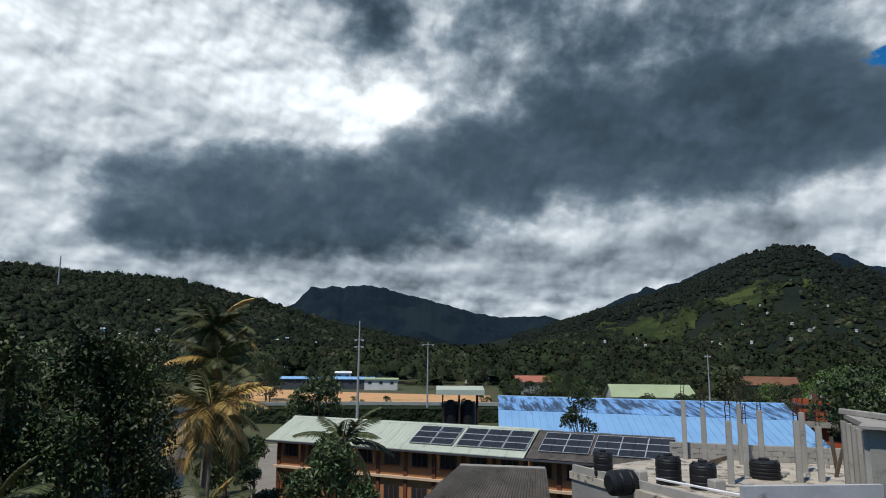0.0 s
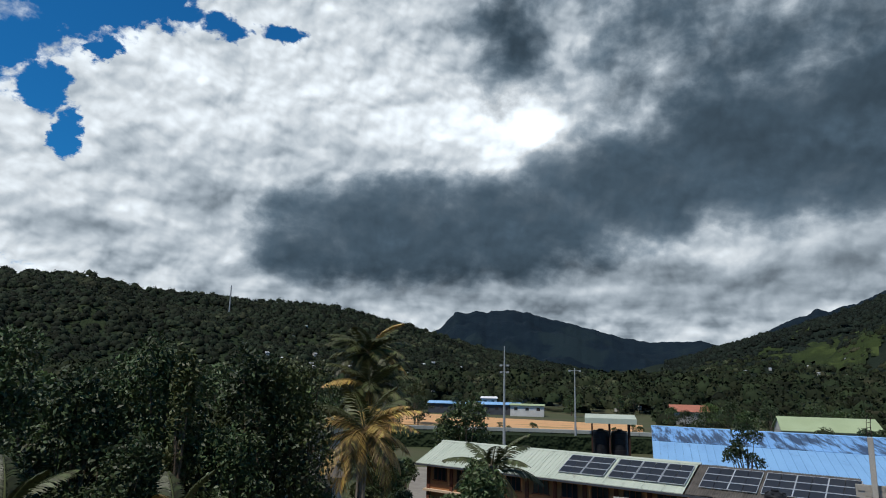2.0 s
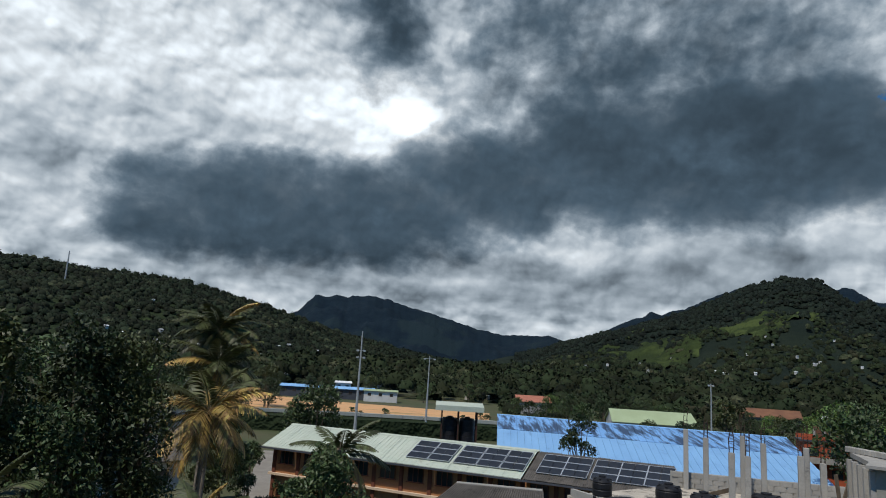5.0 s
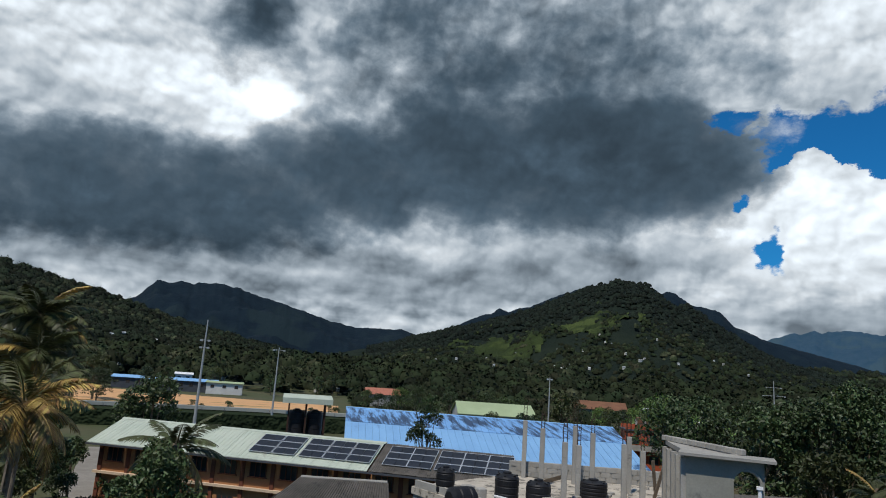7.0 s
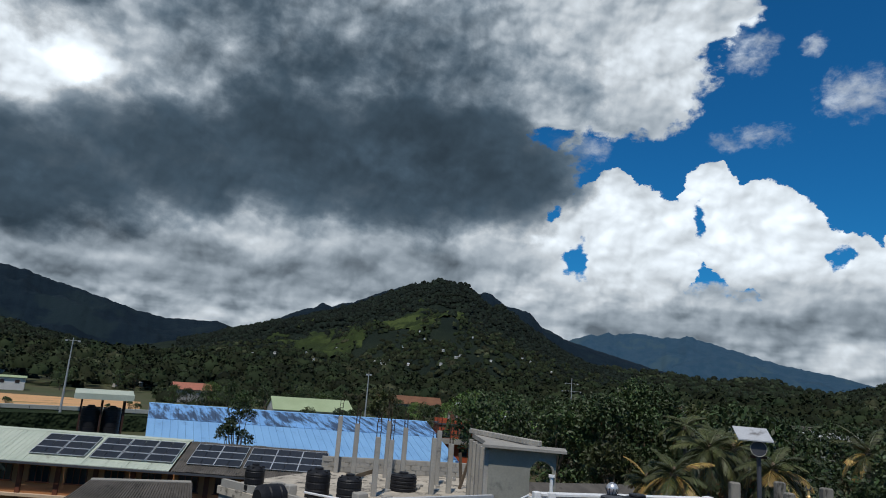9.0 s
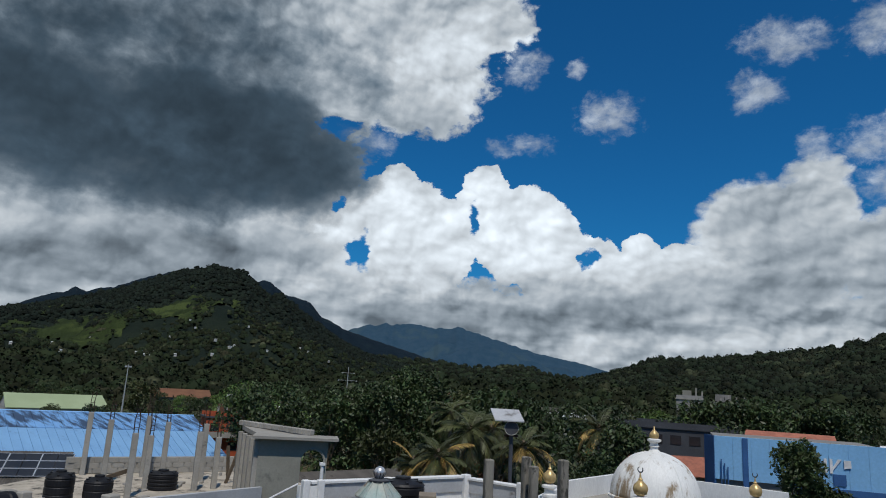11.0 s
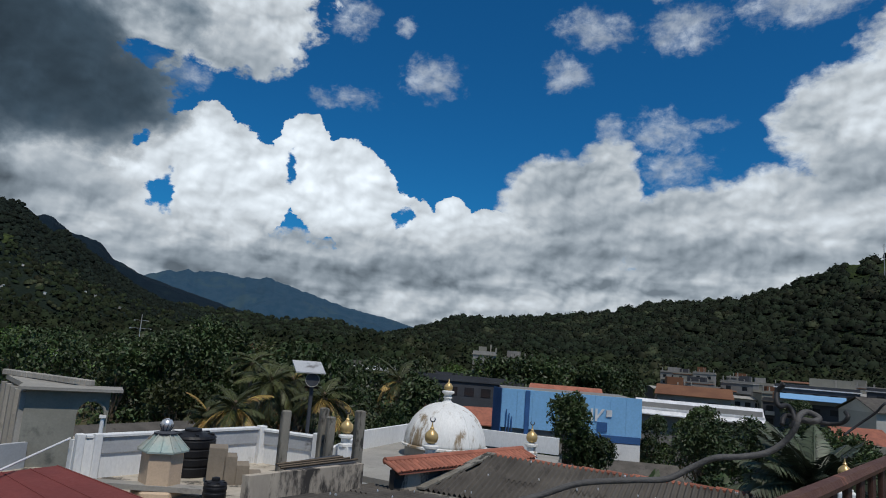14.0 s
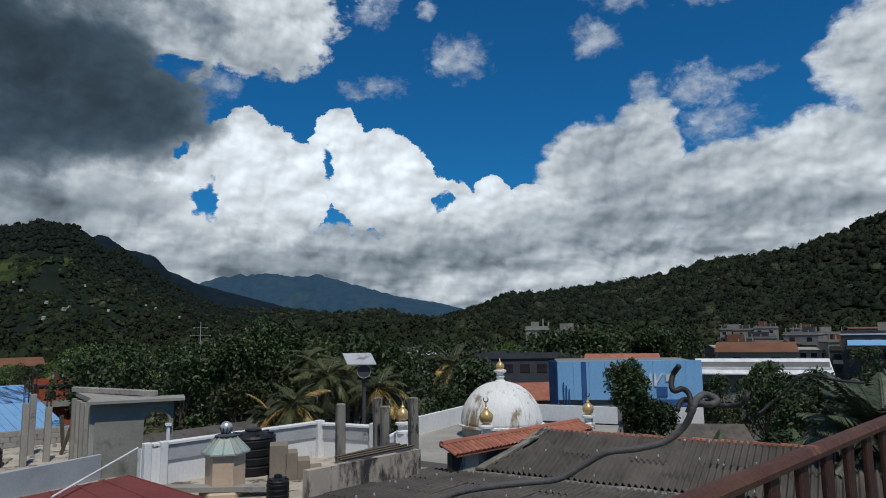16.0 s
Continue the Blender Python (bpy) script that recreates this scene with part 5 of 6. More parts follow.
def house(name, a, r, w, d, h, rise, wall, roof, label, turn=0.0, lift=0.0, windows=2, group="town houses", flat=False):
    p = polar(a, r, lift)
    ob = thing(name, label, "house", group, at=tuple(p), turn=-a + turn)
    part("wall", Geo().box((0, 0, -1.0), (w, d, h + 1.0)), M[wall], ob)
    if flat:
        part("roof", Geo().box((0, 0, h), (w + 0.4, d + 0.4, 0.25)), M[roof], ob)
        for s in (-1, 1):
            part("roof_parapet", Geo().box((0, s * d / 2, h + 0.25), (w, 0.15, 0.6)), M[wall], ob)
        odd = random.Random(int(a * 37 + r))
        if 1 < windows < 6:
            k = odd.uniform(0.3, 0.55)
            part("roof_room", Geo().box(((odd.random() - 0.5) * w * 0.4, 0, h + 0.25), (w * k, d * 0.5, odd.uniform(1.6, 2.6))), M[odd.choice(("grey_house", "render", "rust_roof", "dark_wall"))], ob)
            for q in range(odd.randint(2, 5)):
                part("roof_post", Geo().box((w * (0.45 - 0.22 * q), -d * 0.45, h + 0.25), (0.28, 0.28, odd.uniform(1.2, 2.4))), M["concrete"], ob)
            part("balcony", Geo().box((0, -d / 2 - 0.5, h - 3.0), (w * 0.9, 1.0, 0.2)).box((0, -d / 2 - 0.95, h - 2.8), (w * 0.9, 0.1, 0.7)), M[odd.choice(("concrete", "grey_house", "house_white"))], ob)
    else:
        x, y = w / 2 + 0.5, d / 2 + 0.6
        part("roof", Geo().prism([(-x, -y, h), (x, -y, h), (x - 0.2, 0, h + rise), (-x + 0.2, 0, h + rise)], (0, 0, 0.1)).prism([(-x + 0.2, 0, h + rise), (x - 0.2, 0, h + rise), (x, y, h), (-x, y, h)], (0, 0, 0.1)), M[roof], ob)
        for s in (-1, 1):
            part("gable", Geo().prism([(s * w / 2, -d / 2, h), (s * w / 2, d / 2, h), (s * w / 2, 0, h + rise * 0.9)], (-s * 0.15, 0, 0)), M[wall], ob)
    for k in range(windows):
        x = (k + 0.5) / windows * w - w / 2
        for z in ((h - 2.0,) if h < 4.5 else (h - 2.0, h - 5.0)):
            part("window", Geo().box((x, -d / 2 - 0.02, z), (min(1.4, w / windows * 0.6), 0.08, 1.2)), M["glass"], ob)
    return ob


house("long_shed", -9.6, 300, 40, 8, 4.2, 1.0, "dark_wall", "blue_sheet", "long low shed with blue roof beside the field", -6, windows=10)
house("shed", -5.2, 292, 14, 7, 4.4, 0.6, "house_white", "green_roof", "small white and green pavilion by the field", -3, windows=3)
house("house", -8.4, 315, 7, 6, 6.4, 0.8, "white_paint", "white_paint", "small white-roofed building by the field")
house("house", 16.9, 165, 18, 11, 5.4, 2.6, "house_white", "green_roof", "house with pale green gabled roof among trees", 12, windows=4)
house("house", 25.0, 285, 26, 14, 4.6, 3.0, "grey_house", "rust_roof", "long house under rusted brown roof", 5, windows=4)
house("house", 7.5, 270, 13, 9, 4.6, 2.4, "grey_house", "tile_red", "house with red tiled hip roof among trees", 10)
house("house", -23.0, 120, 9, 7, 6.0, 1.6, "house_white", "green_roof", "pale green roofed house behind the palms", 10)
house("house", -24.0, 80, 8, 6, 3.0, 1.4, "house_white", "asbestos", "low grey-roofed house behind the trees", 30)
house("house", 36.0, 235, 11, 8, 5.6, 1.2, "grey_house", "blue_sheet", "open shed with dark blue roof on posts", 0)
house("house", 32.5, 205, 12, 9, 3.4, 2.6, "house_white", "white_paint", "house with bright white sheet roof among trees", 20)
house("house", 29.5, 205, 3, 3, 8.0, 0.5, "grey_house", "grey_band", "small water tower house on columns", 0, windows=1)
house("orange_building", 28.9, 118, 6, 5, 7.2, 0.4, "orange_paint", "dark_wall", "bright orange painted building beside the hall", 10, windows=2, flat=True)
house("house", 47.2, 330, 8, 7, 9.5, 0.5, "orange_paint", "white_paint", "orange and white three-storey house", 0, flat=True)
house("house", 36.6, 46, 13, 9, 5.9, 2.2, "grey_house", "asbestos", "low house under grey-brown fibre roof beside the terrace", 30)
house("house", 43.0, 52, 9, 8, 5.5, 2.0, "grey_house", "asbestos", "low house under grey-brown fibre roof beside the terrace", 10)
house("house", 65.5, 105, 17, 12, 10.2, 1, "dark_wall", "dark_wall", "dark grey two-storey building with glazed band", 0, windows=7, flat=True)
house("house", 66.6, 150, 5.2, 7, 14.4, 1, "grey_house", "concrete", "unfinished white concrete tower house", 0, windows=2, flat=True)
house("house", 69.4, 150, 6.5, 7, 13.4, 1, "grey_house", "rust_roof", "grey upper storey with dark red awning", 0, windows=3, flat=True)
house("house", 65.2, 78, 9, 7, 6.6, 1.6, "grey_house", "tile_red", "house with bright orange tiled roof behind the dome", 15)
house("house", 73.5, 84, 8, 7, 9.8, 1.4, "grey_house", "tile_red", "red-roofed house behind the blue cladding", 0)
wh = house("white_hall", 83.7, 92, 14, 9, 9.3, 0.4, "grey_house", "white_paint", "long building with white painted parapet band", 4, windows=0, flat=True)
part("roof_sheet", Geo().prism([(-7.3, -5.4, 8.7), (7.3, -5.4, 8.7), (7.3, -2.6, 10.35), (-7.3, -2.6, 10.35)], (0, 0, 0.12)), M["white_paint"], wh, "bright white sloping sheet roof")
house("house", 83.5, 130, 12, 8, 10.0, 1.6, "grey_house", "rust_roof", "house with rust-red tiled roof", 0)
house("house", 97.0, 150, 16, 10, 9.6, 2.4, "house_white", "asbestos", "white gabled house with grey roof", 38, windows=3)
house("house", 94.4, 92, 5.5, 5, 7.4, 1.8, "house_white", "tile_red", "small shed with pinkish red tiled roof", 30, windows=1)
house("house", 94.8, 85, 8, 4, 7.0, 0.3, "render", "concrete", "plain grey block-walled store", 10, windows=0, flat=True)
house("house", 92.0, 170, 16, 9, 12.4, 1.0, "dark_wall", "white_paint", "white-topped two-storey shop with blue awning", 0, windows=5, flat=True)
solid("awning", Geo().prism([tuple(polar(89.6, 163, 10.2)), tuple(polar(93.9, 163, 10.2)), tuple(polar(93.9, 166, 11.4)), tuple(polar(89.6, 166, 11.4))], (0, 0, 0.1)), M["blue_sheet"], "light blue sheet awning over a shop", "awning")
house("house", 98.5, 175, 20, 9, 13.0, 0.6, "dark_wall", "grey_band", "dark flat-roofed town building with pale edge", 0, windows=4, flat=True)
house("house", 79.5, 62, 6, 5, 4.6, 1.4, "house_white", "asbestos", "brown sheet-roofed shack beside the blue building", 10, windows=1)
rnd = random.Random(21)
for i in range(13):
    a = rnd.uniform(77, 87)
    house("shack", a, rnd.uniform(36, 50), rnd.uniform(2, 4.5), rnd.uniform(2, 4), rnd.uniform(2.0, 3.4), rnd.uniform(0.3, 0.9), rnd.choice(("grey_house", "house_white", "dark_wall")), rnd.choice(("asbestos", "rust_roof", "grey_band", "alu")), "small patched sheet-metal shack among the trees", rnd.uniform(-40, 40), windows=1, group="shacks")
for i in range(46):
    a = rnd.uniform(79, 108)
    r = rnd.uniform(180, 330)
    house("house", a, r, rnd.uniform(7, 15), rnd.uniform(6, 10), 6.5 + (r - 180) * 0.035 + rnd.uniform(0, 4), 0.6, rnd.choice(("grey_house", "grey_house", "render", "dark_wall")), rnd.choice(("concrete", "asbestos", "rust_roof", "rust_roof")), "grey flat-roofed town house with dark windows", rnd.uniform(-20, 20), windows=rnd.randint(2, 4), flat=rnd.random() < 0.7)
for i in range(22):
    a = rnd.uniform(40, 66)
    house("house", a, rnd.uniform(180, 420), rnd.uniform(6, 11), rnd.uniform(5, 8), rnd.uniform(4.5, 7.5), 1.4, rnd.choice(("house_white", "grey_house")), rnd.choice(("white_paint", "asbestos", "grey_band")), "small town house among the trees", rnd.uniform(-30, 30), windows=2)

# small houses scattered over the slopes
proto = thing("hillside_house", "small white house among the hillside trees", "house", "hillside houses")
part("wall", Geo().box((0, 0, -2), (4.4, 4, 4.4)), M["house_white"], proto)
part("roof", Geo().prism([(-2.6, -2.4, 2.4), (2.6, -2.4, 2.4), (2.6, 0, 3.4), (-2.6, 0, 3.4)], (0, 0, 0.2)).prism([(-2.6, 0, 3.4), (2.6, 0, 3.4), (2.6, 2.4, 2.4), (-2.6, 2.4, 2.4)], (0, 0, 0.2)), M["white_paint"], proto)
part("window", Geo().box((-1.0, -2.02, 0.8), (0.9, 0.1, 1.0)), M["glass"], proto)
part("window", Geo().box((1.0, -2.02, 0.8), (0.9, 0.1, 1.0)), M["glass"], proto)
proto2 = thing("hillside_house", "small red-roofed house among the hillside trees", "house", "hillside houses")
part("wall", Geo().box((0, 0, -2), (5, 4.2, 4.4)), M["house_white"], proto2)
part("roof", Geo().prism([(-3, -2.6, 2.4), (3, -2.6, 2.4), (2.7, 0, 3.7), (-2.7, 0, 3.7)], (0, 0, 0.2)).prism([(-2.7, 0, 3.7), (2.7, 0, 3.7), (3, 2.6, 2.4), (-3, 2.6, 2.4)], (0, 0, 0.2)), M["grey_band"], proto2)
first = [True, True]
for h, a0, a1, s0, s1, n in ((LEFT, -30, -5, 0.02, 0.4, 45), (PEAK, 2, 40, 0.02, 0.40, 110), (LEFT, -48, -20, 0.5, 0.95, 7), (RIGHT_HILL, 80, 104, 0.02, 0.2, 18)):
    for i in range(n):
        a = rnd.uniform(a0, a1)
        d, f = float(np.interp(a, (h[1], h[2]), h[3])), float(np.interp(a, (h[1], h[2]), h[4]))
        r = f + (d - f) * rnd.uniform(s0, s1)
        p = polar(a, r, h[0](a, r) + 2.5)
        m = Matrix.Translation(p) @ Matrix.Rotation(radians(-a + rnd.uniform(-50, 50)), 4, "Z")
        k = 1 if rnd.random() < 0.45 else 0
        src = (proto, proto2)[k]
        if first[k]:
            src.matrix_world = m @ Matrix.Diagonal((0.65, 0.65, 0.65, 1))
            first[k] = False
        else:
            copy_thing(src, m @ Matrix.Diagonal((0.62, 0.62, 0.62, 1)) if h is PEAK else m)

# ---- plants ----


def quick(name, verts, faces, mat, smooth=False):
    """Mesh from numpy arrays of vertices and quads."""
    me = bpy.data.meshes.new(name)
    nv, nf = len(verts), len(faces)
    me.vertices.add(nv)
    me.vertices.foreach_set("co", np.asarray(verts, dtype=np.float32).ravel())
    me.loops.add(nf * 4)
    me.loops.foreach_set("vertex_index", np.asarray(faces, dtype=np.int32).ravel())
    me.polygons.add(nf)
    me.polygons.foreach_set("loop_start", np.arange(0, nf * 4, 4, dtype=np.int32))
    me.materials.append(mat)
    me.update(calc_edges=True)
    return me


def leaves(centres, size, rng, up=0.5, slim=0.45, droop=0.0):
    """Pointed leaves, one quad each, at the centres."""
    n = len(centres)
    d = rng.normal(size=(n, 3))
    d[:, 2] -= droop
    d /= np.linalg.norm(d, axis=1)[:, None]
    nrm = rng.normal(size=(n, 3)) * (1 - up)
    nrm[:, 2] += up
    side = np.cross(d, nrm)
    side /= np.linalg.norm(side, axis=1)[:, None] + 1e-9
    s = (np.asarray(size) * rng.uniform(0.6, 1.35, n))[:, None]
    a, c = centres - d * s * 0.5, centres + d * s * 0.5
    mid = centres + np.cross(side, d) * s * 0.08
    verts = np.stack([a, mid + side * s * slim * 0.5, c, mid - side * s * slim * 0.5], 1).reshape(-1, 3)
    return verts, np.arange(n * 4).reshape(-1, 4)


def crown_points(n, lumps, rng, shell=0.55):
    """Points in the outer layers of a heap of rounded masses: (x, y, z, rx, rz)."""
    lumps = np.array(lumps)
    vol = lumps[:, 3] ** 2
    pick = rng.choice(len(lumps), n, p=vol / vol.sum())
    d = rng.normal(size=(n, 3))
    d /= np.linalg.norm(d, axis=1)[:, None]
    d[:, 2] = np.where(d[:, 2] < -0.35, -d[:, 2], d[:, 2])
    r = (shell + (1 - shell) * rng.uniform(0, 1, n) ** 0.5) * rng.uniform(0.86, 1.1, n)
    c = lumps[pick]
    return c[:, :3] + d * r[:, None] * np.stack([c[:, 3], c[:, 3], c[:, 4]], 1)


def tree(label, category, at, h, r, n, leaf, mat, seed, lumps=12, tall=0.62, bare=0.35, bark="bark", group="", turn=0.0, droop=0.2):
    """A tree with tapered trunk, limbs that reach into the masses of its crown, and separate leaves."""
    rng = np.random.default_rng(seed)
    ob = thing("tree", label, category, group, at=at, turn=turn)
    heap_ = []
    for i in range(lumps):
        q, t = rng.uniform(0, 2 * math.pi), rng.uniform(0, 1)
        z = h * (bare + (1 - bare) * (0.25 + 0.65 * t))
        w = r * (0.95 - 0.75 * max(0.0, t - 0.3)) * rng.uniform(0.35, 0.8)
        heap_.append((w * math.cos(q), w * math.sin(q), z, r * rng.uniform(0.28, 0.5), h * (1 - bare) * rng.uniform(0.12, 0.22)))
    heap_.append((0, 0, h * 0.88, r * 0.45, h * 0.13))
    g = Geo().tube([(0, 0, 0), (0.1, 0.05, h * 0.2), (-0.05, 0.1, h * 0.45), (0.05, 0, h * 0.8)], [h * 0.024, h * 0.019, h * 0.014, h * 0.005], 8)
    part("trunk", g, M[bark], ob)
    g = Geo()
    for x, y, z, a, b in heap_:
        z0 = h * rng.uniform(0.25, 0.5)
        g.tube([(0, 0, z0), (x * 0.45, y * 0.45, (z + z0) / 2 - 0.1 * h * 0.3), (x, y, z)], [h * 0.009, h * 0.006, h * 0.002], 5)
    part("limb", g, M[bark], ob)
    v, f = leaves(crown_points(n, heap_, rng), leaf, rng, droop=droop)
    ob2 = part("crown", quick("crown", v, f, M[mat]), None, ob)
    return ob


def palm(label, at, h, reach_, fronds, seed, dry=0.3, lean=(0.3, 0.1), leaflets=44, frond_mat="frond", width=0.65, group="coconut palms", droop=1.0, trunk_r=0.16):
    rng = np.random.default_rng(seed)
    ob = thing("palm", label, "palm tree", group, at=at)
    top = Vector((lean[0], lean[1], h))
    part("trunk", Geo().tube([(0, 0, 0), (lean[0] * 0.15, lean[1] * 0.15, h * 0.35), (lean[0] * 0.5, lean[1] * 0.5, h * 0.7), top], [trunk_r * 1.4, trunk_r, trunk_r * 0.85, trunk_r * 0.75], 10), M["grey_bark"], ob)
    part("heart", Geo().lathe(top + Vector((0, 0, -0.25)), [(0.2, 0), (0.26, 0.2), (0.18, 0.45), (0.05, 0.7)], 10), M["bark"], ob, "fibrous brown palm heart")
    for i in range(fronds):
        q = i * 2.39996 + rng.uniform(-0.2, 0.2)
        t = i / fronds
        rise = 1.25 - 1.75 * t * min(droop, 1.1) + rng.uniform(-0.15, 0.15)
        length = reach_ * rng.uniform(0.8, 1.1)
        out = Vector((math.cos(q), math.sin(q), 0))
        spine = []
        ang = rise
        p = top.copy()
        for k in range(9):
            spine.append(p.copy())
            p = p + (out * math.cos(ang) + Vector((0, 0, math.sin(ang)))) * (length / 8)
            ang -= (0.11 + 0.04 * t) * droop
        verts, faces = [], []
        across = Vector((-math.sin(q), math.cos(q), 0))
        for k in range(leaflets):
            s = 0.12 + 0.88 * k / (leaflets - 1)
            x = s * 8
            a = spine[min(int(x), 7)].lerp(spine[min(int(x) + 1, 8)], x - int(x))
            along = (spine[min(int(x) + 1, 8)] - spine[min(int(x), 7)]).normalized()
            ll = reach_ * 0.26 * (math.sin(math.pi * min(s * 0.85 + 0.14, 1)) ** 0.6) * rng.uniform(0.85, 1.1)
            for sd in (-1, 1):
                tip = a + (across * sd * 0.75 + along * 0.55).normalized() * ll + Vector((0, 0, -ll * (0.35 + 0.5 * t) * rng.uniform(0.7, 1.2)))
                mid = a.lerp(tip, 0.45) + Vector((0, 0, ll * 0.08))
                wv = along * (0.035 * width * 2)
                k0 = len(verts)
                verts += [a - wv, mid + wv * -0.9, tip, mid + wv]
                faces.append((k0, k0 + 1, k0 + 2, k0 + 3))
        mat = M["dry_frond"] if (t > 1 - dry and rng.random() < 0.85) or rng.random() < dry * 0.3 else M[frond_mat]
        rod = part("frond", Geo().tube(spine, [0.045, 0.04, 0.035, 0.03, 0.025, 0.02, 0.016, 0.012, 0.006], 5), mat, ob)
        part("leaf_blade", quick("leaf_blade", [tuple(p) for p in verts], faces, mat), None, rod)
    return ob


# palms by the lane
palm("coconut palm with yellowing drooping fronds beside the lane", (-14.45, 41.6, 0), 10.7, 4.3, 30, 1, 0.75, (0.2, 0.3), 46, droop=1.1, width=0.75)
palm("tall coconut palm with dark fronds behind the yellowing one", (-17.1, 49.1, 0), 15.9, 3.7, 38, 2, 0.12, (0.4, 0.0), 46, droop=1.3, width=0.8)
palm("slim coconut palm behind the lane", (-16.0, 47.0, 0), 13.4, 3.8, 28, 12, 0.25, (0.3, 0.0), 44, droop=1.2, width=0.7)
palm("young coconut palm rising in front of the long building", (-4.4, 29.7, 0), 10.3, 2.3, 16, 3, 0.35, (0.1, 0.1), droop=1.1)
tree("dark glossy broad-leaved tree beside the young palm", "tree", (-4.2, 27.6, 0), 10.6, 2.1, 5200, 0.2, "dark_leaf", 4, 9, bare=0.45)
palm("low palm with dry yellow fronds below the railing", (-13.9, 20.8, 0), 9.2, 2.3, 14, 5, 0.25, droop=1.0)
palm("low palm with dry yellow fronds below the railing", (-17.8, 17.9, 0), 9.7, 2.2, 15, 6, 0.3, droop=1.0)
palm("low palm with dry yellow fronds below the railing", (-19.6, 16.4, 0), 9.7, 2.2, 14, 7, 0.5, droop=1.1)
palm("low palm with dry yellow fronds below the railing", (-8.6, 24.0, 0), 8.2, 2.2, 14, 8, 0.5, droop=1.0)
# the grove on the slope beside the lane
for x, y, h, r, n, leaf, mat, sd in ((-17.9, 34.6, 15.2, 3.5, 9000, 0.3, "dark_leaf", 21), (-21.6, 31.6, 15.3, 3.2, 9000, 0.3, "dark_leaf", 22), (-24.6, 28.9, 14.0, 3.3, 9000, 0.3, "dark_leaf", 23), (-28.2, 26.4, 14.4, 3.6, 8000, 0.3, "dark_leaf", 24), (-20.4, 38.5, 14.6, 3.8, 7000, 0.32, "dark_leaf", 25), (-26.5, 35.5, 15.4, 4.2, 7000, 0.32, "dark_leaf", 26), (-32.5, 31.5, 16.0, 4.5, 7000, 0.34, "dark_leaf", 27), (-17.0, 30.5, 11.2, 2.6, 6000, 0.26, "dark_leaf", 28), (-20.6, 27.5, 10.8, 2.8, 6000, 0.26, "dark_leaf", 29), (-24.0, 22.8, 10.8, 2.8, 5000, 0.26, "dark_leaf", 30)):
    tree("dense dark broad-leaved tree in the grove", "tree", (x, y, 0), h, r, n, leaf, mat, sd, 14, bare=0.22, group="grove trees")
tree("olive-green vine-hung tree in the grove", "tree", (-16.2, 36.2, 0), 14.8, 2.9, 7500, 0.24, "olive_leaf", 31, 14, bare=0.2, group="grove trees")
tree("tall narrow creeper-covered tree in the grove", "tree", (-19.4, 29.6, 0), 14.6, 1.2, 4200, 0.26, "olive_leaf", 32, 12, bare=0.12, group="grove trees")
tree("bright green bush below the grove", "bush", (-16.3, 18.4, 0), 9.9, 1.1, 2600, 0.16, "bright_leaf", 33, 7, bare=0.55)
tree("bright green young tree at the grove's edge", "tree", (-24.3, 20.8, 0), 13.6, 1.6, 3500, 0.24, "leaf", 34, 8, bare=0.3)
tree("slender tree with open crown beside the lane", "tree", (-16.6, 37.5, 0), 8.8, 1.6, 1500, 0.22, "leaf", 35, 6, bare=0.45)
tree("dark spreading tree beside the lane", "tree", (-13.5, 74, 0), 12.0, 4.2, 6000, 0.4, "dark_leaf", 36, 12, bare=0.2)
tree("dark spreading tree beside the lane", "tree", (-19.5, 62, 0), 9.0, 3.6, 5000, 0.4, "dark_leaf", 37, 12, bare=0.15)
tree("sparse tree rising before the blue roof", "tree", (14.6, 71.5, 0), 10.2, 2.3, 1500, 0.34, "leaf", 38, 10, bare=0.5)
# right side
palm("coconut palm with drooping ragged fronds behind the terrace", (28.6, 24.9, 0), 11.6, 2.3, 26, 41, 0.07, width=0.42, droop=1.5)
palm("coconut palm with drooping ragged fronds behind the terrace", (30.9, 25.3, 0), 11.6, 2.2, 24, 42, 0.10, width=0.42, droop=1.6)
palm("coconut palm with drooping ragged fronds behind the terrace", (28.9, 21.5, 0), 11.1, 2.0, 24, 47, 0.14, width=0.42, droop=1.5)
palm("low palm with dry golden fronds behind the terrace", (24.5, 23.4, 0), 10.6, 1.9, 22, 43, 0.39, width=0.42, droop=1.1)
palm("low palm with dry golden fronds behind the terrace", (25.0, 25.6, 0), 10.0, 1.6, 18, 44, 0.42, width=0.42, droop=1.1)
palm("coconut palm with golden fronds among dark trees", (39.7, 23.4, 0), 11.8, 2.2, 20, 45, 0.32, width=0.42, droop=1.2)
palm("coconut palm with dark fronds among the valley trees", (44.1, 40.7, 0), 11.8, 2.6, 20, 46, 0.1, droop=1.4)
tree("dense glossy green tree behind the mosque", "tree", (31.0, 18.2, 0), 10.9, 2.6, 6500, 0.24, "leaf", 51, 12, bare=0.3)
tree("dense dark tree behind the mosque", "tree", (37.0, 19.6, 0), 12.4, 2.9, 6500, 0.28, "dark_leaf", 52, 12, bare=0.3)
tree("round leafy green tree before the blue building", "tree", (43.3, 12.6, 0), 11.8, 2.3, 7500, 0.26, "leaf", 53, 12, bare=0.3)
tree("round leafy green tree before the blue building", "tree", (44.0, 10.8, 0), 9.6, 2.6, 6500, 0.26, "leaf", 54, 12, bare=0.3)
